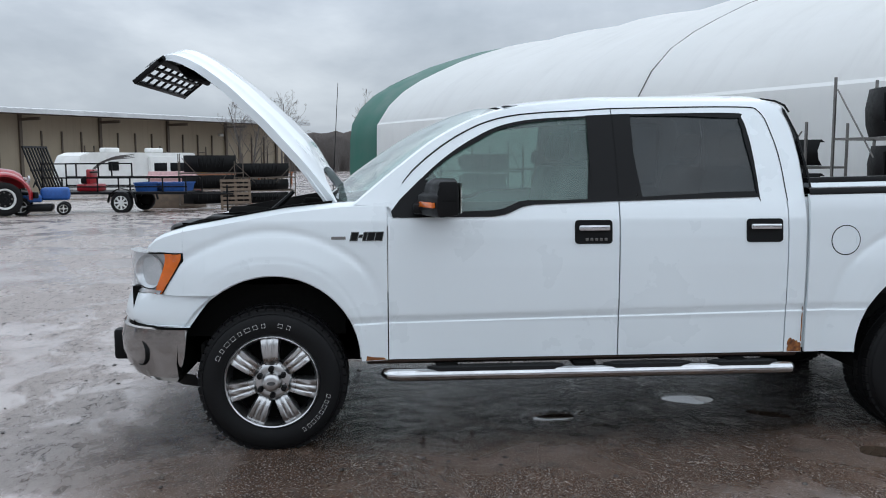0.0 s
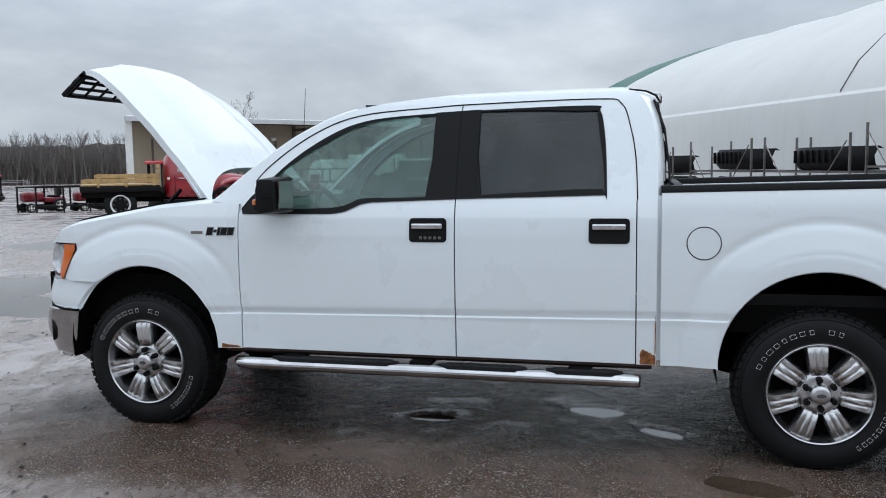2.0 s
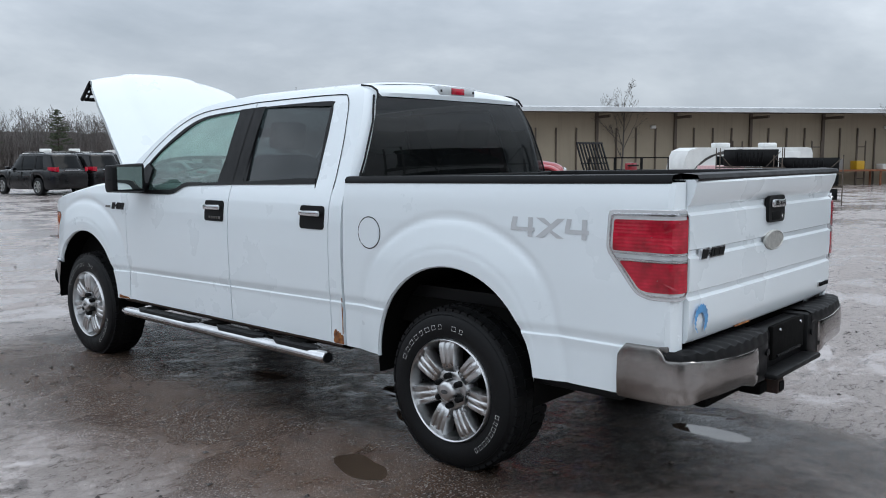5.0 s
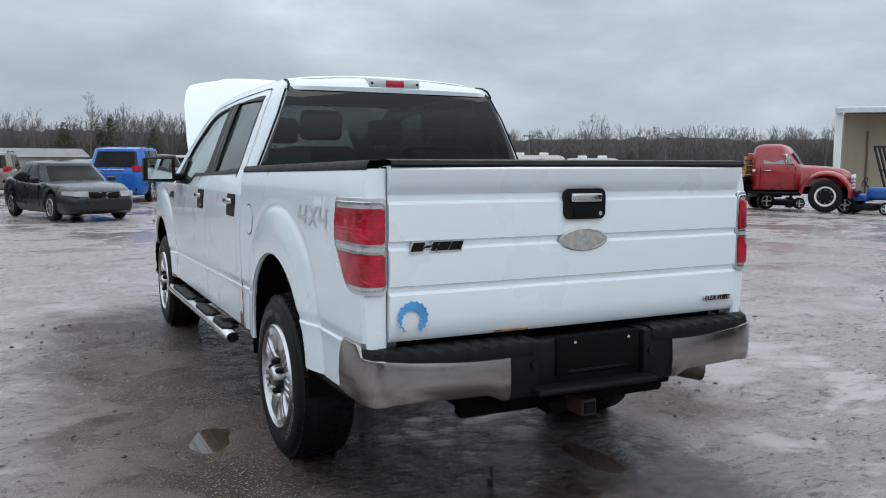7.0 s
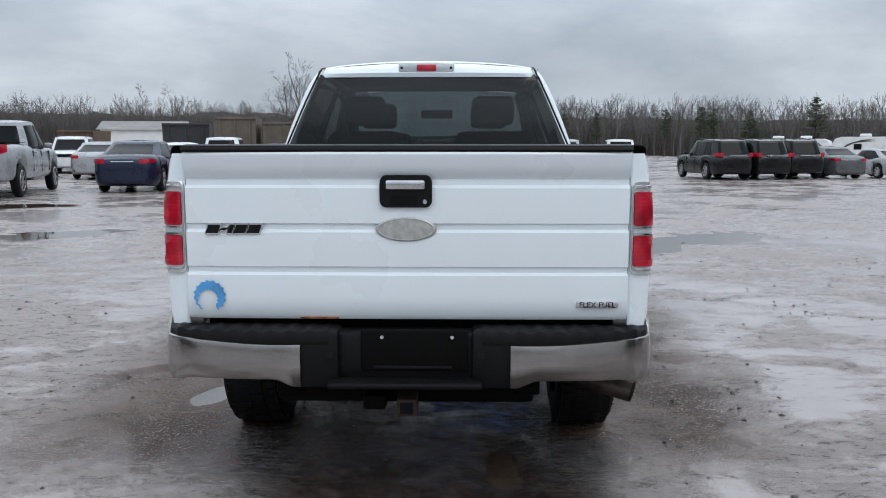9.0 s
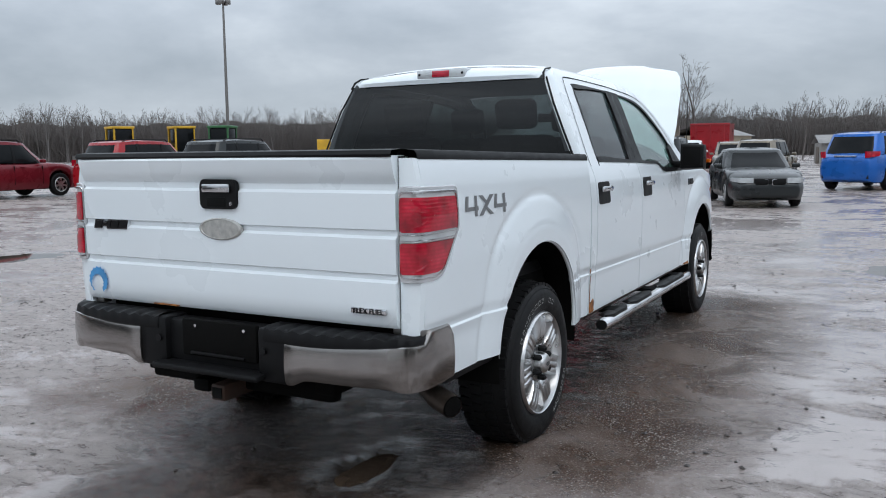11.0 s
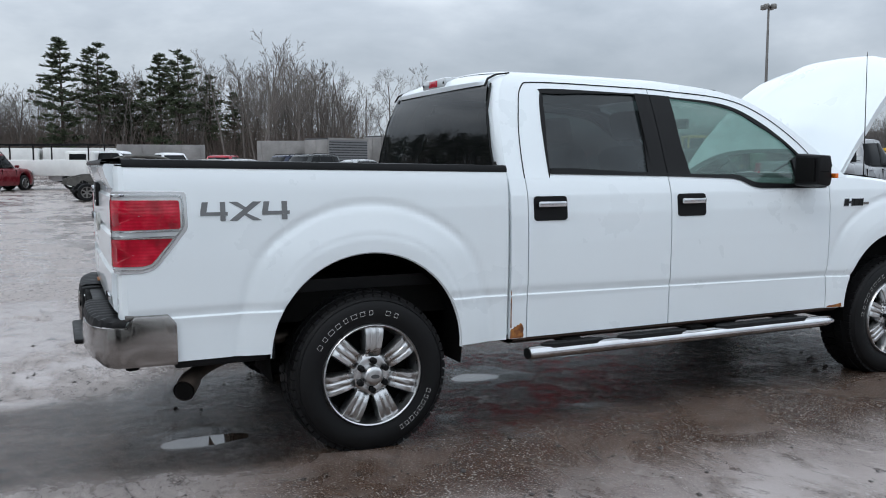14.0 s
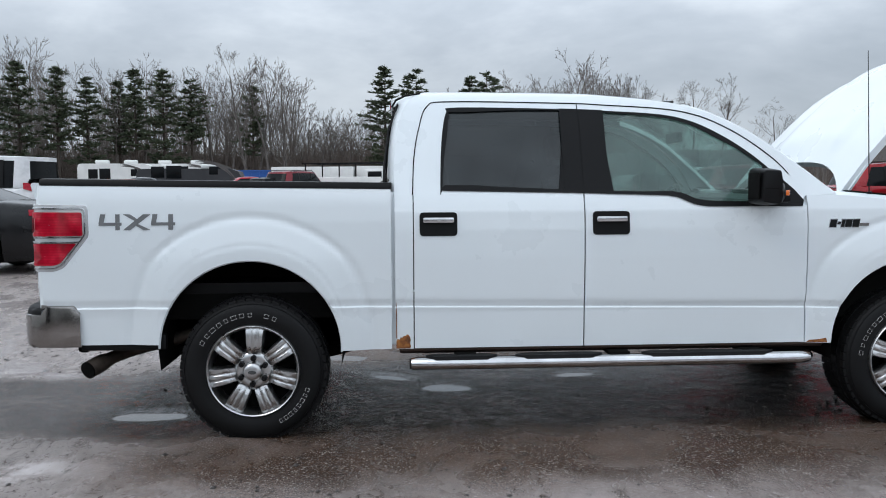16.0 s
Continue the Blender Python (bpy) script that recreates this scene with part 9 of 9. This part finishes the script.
def stripped_shell(x, y, fx, fy):
    """A gutted car body: sills, pillars and roof with empty openings."""
    c = tagged(empty("stripped_car_shell", at_ground(x, y, heading(fx, fy))), "stripped grey-brown car shell without doors or glass", "car shell")
    hull = simple("bare_grey_metal", (0.10, 0.095, 0.085), 0.55, 0.3, vary=0.4, scale=5)
    for s in (-1, 1):
        X = s * 0.80
        bm = bmesh.new()
        tube(bm, spline([(X, -2.1, 0.95), (X, -1.75, 1.15), (X * 0.9, -1.35, 1.55), (X * 0.86, -0.6, 1.66), (X * 0.86, 0.2, 1.62), (X * 0.92, 0.75, 1.35), (X, 1.15, 1.02)], 5), 0.055, 8)
        part("roof_rail", bm, hull, c)
        for y0, y1, z0, z1 in ((-0.95, -0.90, 0.35, 1.60), (-0.05, 0.02, 0.35, 1.62)):
            bm = bmesh.new()
            tube(bm, [(X, y0, z0), (X * 0.87, y1, z1)], 0.06, 8)
            part("pillar", bm, hull, c)
        part("sill", B(min(X - 0.07, X + 0.07), max(X - 0.07, X + 0.07), -1.15, 1.2, 0.30, 0.46, 0.03), hull, c)
        bm = bmesh.new()
        prism(bm, [(-2.25, 0.45), (-2.25, 0.95), (-1.8, 1.08), (-1.0, 1.0), (-1.0, 0.46), (-1.12, 0.5), (-1.2, 0.72), (-1.45, 0.84), (-1.72, 0.72), (-1.82, 0.46)], X - s * 0.04, X + s * 0.05)
        bmesh.ops.recalc_face_normals(bm, faces=bm.faces)
        part("rear_quarter", bm, hull, c)
        bm = bmesh.new()
        prism(bm, [(1.05, 0.40), (1.05, 1.02), (1.6, 0.98), (2.2, 0.82), (2.3, 0.62), (2.0, 0.55), (1.85, 0.74), (1.6, 0.80), (1.35, 0.68), (1.25, 0.42)], X - s * 0.04, X + s * 0.05)
        bmesh.ops.recalc_face_normals(bm, faces=bm.faces)
        part("front_wing", bm, hull, c)
        for yy in (-1.45, 1.6):
            small_wheel(c, s * 0.78, yy, 0.33, 0.20, s, "steel", 6)
        part("seat", B(min(s * 0.15, s * 0.6), max(s * 0.15, s * 0.6), -0.75, -0.25, 0.42, 0.95, 0.08, segs=3), M["under"], c)
    bm = bmesh.new()
    grid(bm, [[(0.66 * u, yy, z + 0.04 * (1 - u * u)) for u in (-1, -0.5, 0, 0.5, 1)] for yy, z in ((-1.3, 1.58), (-0.6, 1.68), (0.2, 1.64))])
    part("roof", bm, hull, c)
    part("floor_pan", B(-0.76, 0.76, -2.1, 2.0, 0.30, 0.40, 0.02), M["under"], c)
    part("dashboard", B(-0.72, 0.72, 0.72, 0.98, 0.72, 0.98, 0.06), M["under"], c)


stripped_shell(-30.0, 1.2, 0.1, -1.0)


# ---- red farm tractor and steel frames at the far edge ----
big = garden_tractor(55.6, 56.1, -0.75, -0.66, M["plastic_red"], "red farm tractor with a cab roof far off", M["plastic_red"])
big.scale = (1.7, 1.7, 1.12)
for k, (x, y) in enumerate(((56.4, 63.1), (58.0, 61.5), (60.2, 58.3))):
    salvage_rack(x, y, heading(0.62, 0.78), 3.2, 1.5, 1.75, 0, 50 + k, "pale_steel", "empty pale steel stacking frame")
cage = tagged(empty("mower_cage", at_ground(26.3, 25.6, heading(0.45, 0.9))), "black steel cage trailer round the mowers", "trailer")
for x0 in (-1.7, -0.55, 0.6, 1.7):
    for y0 in (-0.9, 0.9):
        part("cage_post", B(x0 - 0.03, x0 + 0.03, y0 - 0.03, y0 + 0.03, 0.0, 1.05), M["black"], cage, smooth=False)
for y0 in (-0.9, 0.9):
    for z0 in (0.25, 1.05):
        part("cage_rail", B(-1.76, 1.76, y0 - 0.025, y0 + 0.025, z0, z0 + 0.06), M["black"], cage, smooth=False)


# ---- white stacking racks and fence in the north ----
for k, (x, y) in enumerate(((40.5, 66.0), (43.5, 65.0), (46.8, 64.3), (57.5, 60.0), (60.5, 58.5))):
    salvage_rack(x, y, heading(0.55, 0.83), 2.8, 1.2, 1.9, 0, 30 + k, "pale_steel", "empty pale steel stacking frame")


def pole_lamp(x, y, h, label, head=True):
    p = tagged(empty("light_mast", at_ground(x, y)), label, "mast")
    bm = bmesh.new()
    tube(bm, [(0, 0, -0.5), (0, 0, h * 0.5), (0, 0, h)], [h * 0.011, h * 0.009, h * 0.006], 10)
    part("pole", bm, M["steel"], p)
    if head:
        for k in range(4):
            a = math.pi / 2 * k + 0.4
            part("floodlight", B(-0.3, 0.3, 0.35, 0.95, h - 0.5, h + 0.1, 0.08, m=Matrix.Rotation(a, 4, "Z")), M["steel"], p)
        part("crown_ring", B(-0.55, 0.55, -0.55, 0.55, h - 0.25, h - 0.1, 0.05), M["steel"], p)
    else:
        part("cross_arm", B(-1.1, 1.1, -0.06, 0.06, h - 0.8, h - 0.62), M["old_wood"], p)


pole_lamp(-75.6, 80.5, 21.0, "tall grey floodlight mast")
pole_lamp(66.0, 104.0, 7.5, "wooden utility pole with a cross arm", False)


# ---- trees ----
def branch_segments(rng, H, levels, spread=0.55, start=0.28, kids=(9, 5, 4)):
    """Tapered limbs of a bare tree as (from, to, radius, radius)."""
    segs = []

    def grow(p, d, length, r, level):
        n = 6 if level == 0 else 4 if level == 1 else 3 if level < levels else 2
        q = p
        tips = []
        for k in range(n):
            bend = Vector((rng.gauss(0, 1), rng.gauss(0, 1), rng.gauss(0, 0.5))) * (0.05 if level == 0 else 0.075)
            d = (d + bend + Vector((0, 0, (0.0, 0.13, 0.06, 0.03)[min(level, 3)]))).normalized()
            e = q + d * (length / n)
            r1 = r * (1 - (k + 1) / n * (0.72 if level == 0 else 0.85))
            segs.append((q.copy(), e.copy(), r * (1 - k / n * (0.72 if level == 0 else 0.85)), max(0.012, r1)))
            tips.append((q.copy(), e.copy(), r1, d.copy()))
            q = e
        if level >= levels:
            return
        for _ in range(kids[min(level, len(kids) - 1)]):
            u = rng.uniform(start if level == 0 else 0.25, 1.0)
            a, b, rr, dd = tips[min(n - 1, int(u * n))]
            base = a.lerp(b, (u * n) % 1.0)
            ang = rng.uniform(0, 2 * math.pi)
            side = dd.orthogonal().normalized()
            side = Matrix.Rotation(ang, 3, dd) @ side
            nd = (dd * rng.uniform(0.55, 0.95) + side * spread * rng.uniform(0.7, 1.4)).normalized()
            grow(base, nd, length * rng.uniform(0.40, 0.60) * (1.12 - 0.62 * u), max(0.014, rr * 0.58), level + 1)
    grow(Vector((0, 0, 0)), Vector((rng.gauss(0, 0.04), rng.gauss(0, 0.04), 1)).normalized(), H * 0.93, H * 0.014, 0)
    return segs


def sticks_mesh(name, segs, sides=3):
    """Thin tapered sticks joined into one mesh."""
    verts, faces = [], []
    for p, q, r0, r1 in segs:
        d = (q - p)
        if d.length < 1e-6:
            continue
        d.normalize()
        u = d.orthogonal().normalized()
        w = d.cross(u)
        n = len(verts)
        for c, r in ((p, r0), (q, r1)):
            for k in range(sides):
                a = 2 * math.pi * k / sides
                verts.append(tuple(c + u * (r * math.cos(a)) + w * (r * math.sin(a))))
        for k in range(sides):
            j = (k + 1) % sides
            faces.append((n + k, n + j, n + sides + j, n + sides + k))
    me = bpy.data.meshes.new(name)
    me.from_pydata(verts, [], faces)
    me.polygons.foreach_set("use_smooth", [True] * len(me.polygons))
    return me


TREE_KIND = {}


def bare_tree(x, y, H, variant=0, label="bare winter tree with fine twigs"):
    key = ("bare", variant)
    m = at_ground(x, y, variant * 47 + x * 13) @ Matrix.Scale(H / 12.0, 4)
    if key not in TREE_KIND:
        rng = random.Random(100 + variant)
        t = empty("bare_tree")
        segs = branch_segments(rng, 12.0, 3, 0.55 if variant % 2 else 0.7, 0.25, (13, 7, 5))
        me = sticks_mesh("trunk", segs[:6], 8)
        me.materials.append(M["bark"])
        o = new("trunk", me)
        o.parent = t
        me = sticks_mesh("crown", segs[6:], 3)
        me.materials.append(M["bark"])
        o = new("crown", me)
        o.parent = t
        t.matrix_basis = m
        TREE_KIND[key] = t
        ob = t
    else:
        ob = copy_thing(TREE_KIND[key], m)
        ob.scale = (H / 12.0,) * 3
    return tagged(ob, label, "tree", "bare trees")


def pine_clumps(rng, H, bushy=1.0, start=0.18):
    """Boughs as sticks and tufts of needles as small triangles."""
    segs, tri = [(Vector((0, 0, 0)), Vector((0, 0, H * 0.5)), H * 0.016, H * 0.010), (Vector((0, 0, H * 0.5)), Vector((0, 0, H)), H * 0.010, 0.02)], []
    z = H * start
    lean = rng.uniform(0, 6.28)
    while z < H * 0.99:
        u = (z - H * start) / (H * (1 - start))
        reach = H * 0.225 * bushy * (1 - u) ** 0.62 * (0.45 + 0.55 * min(1, u * 4)) * rng.uniform(0.65, 1.2) + 0.12
        for _ in range(rng.randint(4, 6)):
            a = rng.uniform(0, 2 * math.pi)
            rr = reach * rng.uniform(0.45, 1.15) * (1 + 0.22 * math.cos(a - lean))
            base = Vector((0, 0, z + rng.uniform(-0.15, 0.15)))
            tip = base + Vector((rr * math.cos(a), rr * math.sin(a), rr * rng.uniform(0.02, 0.34)))
            segs.append((base, tip, 0.04, 0.012))
            n = max(3, int(rr * 3.4))
            for k in range(n):
                v = 0.30 + 0.70 * (k + 0.5) / n
                spread = 0.10 + 0.13 * rr * v * 0.5
                c = base.lerp(tip, v) + Vector((rng.gauss(0, spread), rng.gauss(0, spread), rng.gauss(0.02, 0.05)))
                for _ in range(14):
                    d = Vector((math.cos(a) + rng.gauss(0, 0.9), math.sin(a) + rng.gauss(0, 0.9), rng.gauss(0.28, 0.30))).normalized()
                    s = d.orthogonal().normalized() * rng.uniform(0.05, 0.12)
                    s = Matrix.Rotation(rng.uniform(0, 6.28), 3, d) @ s
                    l = rng.uniform(0.28, 0.62)
                    tri.append((c - s, c + s, c + d * l))
        z += H * rng.uniform(0.020, 0.050)
    return segs, tri


def tri_mesh(name, tris):
    verts = [tuple(p) for t in tris for p in t]
    me = bpy.data.meshes.new(name)
    me.from_pydata(verts, [], [(3 * k, 3 * k + 1, 3 * k + 2) for k in range(len(tris))])
    return me


def pine_tree(x, y, H, variant=0, label="tall dark green pine tree"):
    key = ("pine", variant)
    m = at_ground(x, y, variant * 61 + y * 17) @ Matrix.Scale(H / 15.0, 4)
    if key not in TREE_KIND:
        rng = random.Random(300 + variant)
        t = empty("pine_tree")
        segs, tris = pine_clumps(rng, 15.0, (1.15, 0.85, 1.5, 1.0)[variant % 4], (0.16, 0.35, 0.10, 0.42)[variant % 4])
        me = sticks_mesh("trunk", segs, 5)
        me.materials.append(M["pine_bark"])
        o = new("trunk", me)
        o.parent = t
        me = tri_mesh("crown", tris)
        me.materials.append(M["needles"])
        o = new("crown", me)
        o.parent = t
        t.matrix_basis = m
        TREE_KIND[key] = t
        ob = t
    else:
        ob = copy_thing(TREE_KIND[key], m)
        ob.scale = (H / 15.0,) * 3
    return tagged(ob, label, "tree", "pine trees")


def polar(az, d):
    return d * math.cos(radians(az)), d * math.sin(radians(az))


# single trees: bearing, distance, height
for k, (az, d, h) in enumerate(((102.2, 105, 9.6), (101.0, 104, 11.9), (94.5, 120, 8.6), (64.0, 150, 9.0), (58.4, 150, 8.6), (111.4, 130, 8.8), (109.5, 130, 9.2), (53.9, 125, 9.4), (52.5, 126, 10.0), (44.2, 120, 7.2), (40.7, 120, 7.5), (87.0, 150, 11.0), (148.9, 95, 8.0), (151.0, 96, 7.0), (146.0, 110, 7.2), (2.7, 88, 9.4), (11.2, 95, 9.6), (29.6, 80, 8.8), (31.0, 84, 8.4), (11.8, 90, 9.6), (9.3, 88, 9.8), (61.6, 160, 10.6), (158.6, 106, 12.4), (157.0, 104, 11.8), (153.4, 104, 9.4), (160.4, 110, 11.6), (161.6, 108, 13.0), (162.7, 109, 13.2), (-171.8, 106, 14.8), (-170.4, 104, 15.6), (-172.8, 108, 13.0), (-175.4, 112, 10.5), (-177.2, 112, 10.0))):
    px, py = polar(az, d)
    bare_tree(px, py, h, k % 6)
for k, (az, d, h) in enumerate(((67.0, 170, 12.0), (71.0, 190, 10.0), (73.2, 190, 10.6), (74.0, 185, 10.8), (76.3, 185, 10.0), (88.3, 190, 9.6), (85.6, 185, 10.6), (86.4, 186, 10.0), (80.8, 190, 9.2), (83.0, 190, 9.0), (169.3, 118, 11.5), (170.9, 114, 13.4), (172.9, 112, 16.4), (174.1, 113, 16.0), (175.2, 117, 12.6), (176.3, 118, 12.4), (177.0, 116, 13.8), (177.9, 113, 17.0), (-179.9, 112, 17.2), (-170.7, 108, 13.8), (-164.8, 104, 15.2), (-163.0, 104, 15.0), (-166.6, 107, 14.4), (-156.0, 100, 14.8), (-158.2, 101, 14.5), (-160.0, 103, 13.8), (-154.0, 99, 15.2), (-152.0, 100, 14.6), (-150.0, 98, 14.4), (-162.0, 110, 14.2))):
    px, py = polar(az, d)
    pine_tree(px, py, h, (0, 2, 1, 0, 3, 2)[k % 6] if az > 0 and az < 100 else (0, 1, 3, 0, 1)[k % 5])


def woods(name, arcs, label, detail, seed, mat):
    """Many bare trees in one mesh: arcs of (bearing from, to, near, far, height, count)."""
    rng = random.Random(seed)
    kinds = [branch_segments(rng, 10.0, detail, 0.5, 0.32, (9, 5, 3) if detail > 2 else (9, 5)) for _ in range(6)]
    segs = []
    for a0, a1, d0, d1, h, n in arcs:
        for _ in range(n):
            az, d = rng.uniform(a0, a1), rng.uniform(d0, d1)
            x, y = polar(az, d)
            hh = h * rng.uniform(0.68, 1.08) / 10.0
            mt = Matrix.Translation((x, y, ground_z(x, y))) @ Matrix.Rotation(rng.uniform(0, 6.28), 4, "Z") @ Matrix.Scale(hh, 4)
            for p, q, r0, r1 in rng.choice(kinds):
                segs.append((mt @ p, mt @ q, r0 * hh * 1.15, max(r1 * hh, 0.014 * d / 100)))
    me = sticks_mesh(name, segs, 3)
    me.materials.append(M[mat])
    tagged(new(name, me), label, "woods", kind="stuff")


woods("near_woods", ((163.2, 168, 108, 140, 14.6, 46), (168, 179, 112, 140, 13.2, 80), (179, 186, 114, 140, 10.6, 44), (186, 200, 108, 140, 15.0, 90), (200, 214, 104, 134, 16.0, 80), (147.5, 151.5, 120, 140, 9.4, 16), (160.5, 163.2, 110, 138, 11.0, 14)), "bare winter wood along the yard's west edge", 3, 5, "near_bark")
woods("far_woods", ((86, 150, 195, 248, 11.0, 620), (60, 86, 200, 248, 12.4, 460), (20, 60, 200, 248, 10.6, 520), (-10, 20, 190, 248, 8.0, 180)), "distant bare woods round the yard", 2, 6, "far_bark")


def thicket(name, arcs, label, seed, mat):
    """Dense dark undergrowth: short upright sticks."""
    rng = random.Random(seed)
    segs = []
    for a0, a1, d0, d1, h, n in arcs:
        for _ in range(n):
            az, d = rng.uniform(a0, a1), rng.uniform(d0, d1)
            x, y = polar(az, d)
            z = ground_z(x, y) - 0.2
            hh = h * rng.uniform(0.35, 1.0)
            p = Vector((x, y, z))
            q = p + Vector((rng.gauss(0, 0.32), rng.gauss(0, 0.32), 1)) * hh
            segs.append((p, q, 0.055 * d / 100, 0.012 * d / 100))
    me = sticks_mesh(name, segs, 3)
    me.materials.append(M[mat])
    tagged(new(name, me), label, "undergrowth", kind="stuff")


thicket("undergrowth", ((161, 214, 112, 138, 7.8, 18000), (150, 161, 125, 145, 5.0, 1800)), "dense brown undergrowth below the wood", 9, "near_brush")
thicket("undergrowth", ((86, 150, 200, 245, 10.5, 22000), (-10, 86, 205, 246, 10.0, 24000)), "dense brown undergrowth below the far trees", 19, "brush")


def far_ridge():
    """A rough wooded rise that closes the view behind the trees."""
    bm = bmesh.new()
    rows = []
    for k in range(721):
        az = k / 2
        base = 250 if not 148 <= az <= 215 else 150
        x, y = polar(az, base)
        h = (10.2 if base > 200 else 6.0) + 1.6 * noise.noise((az * 0.11, 0, 0)) + 1.4 * noise.noise((az * 0.9, 1, 0)) + 0.9 * noise.noise((az * 3.1, 2, 0))
        rows.append([(x, y, ground_z(x, y) - 1), (x, y, ground_z(x, y) + h * 0.6), (x * 1.01, y * 1.01, ground_z(x, y) + h)])
    grid(bm, rows)
    ob = part("backdrop", bm, M["brush"])
    tagged(ob, "distant wooded rise, brown and leafless", "backdrop", kind="structure")


far_ridge()
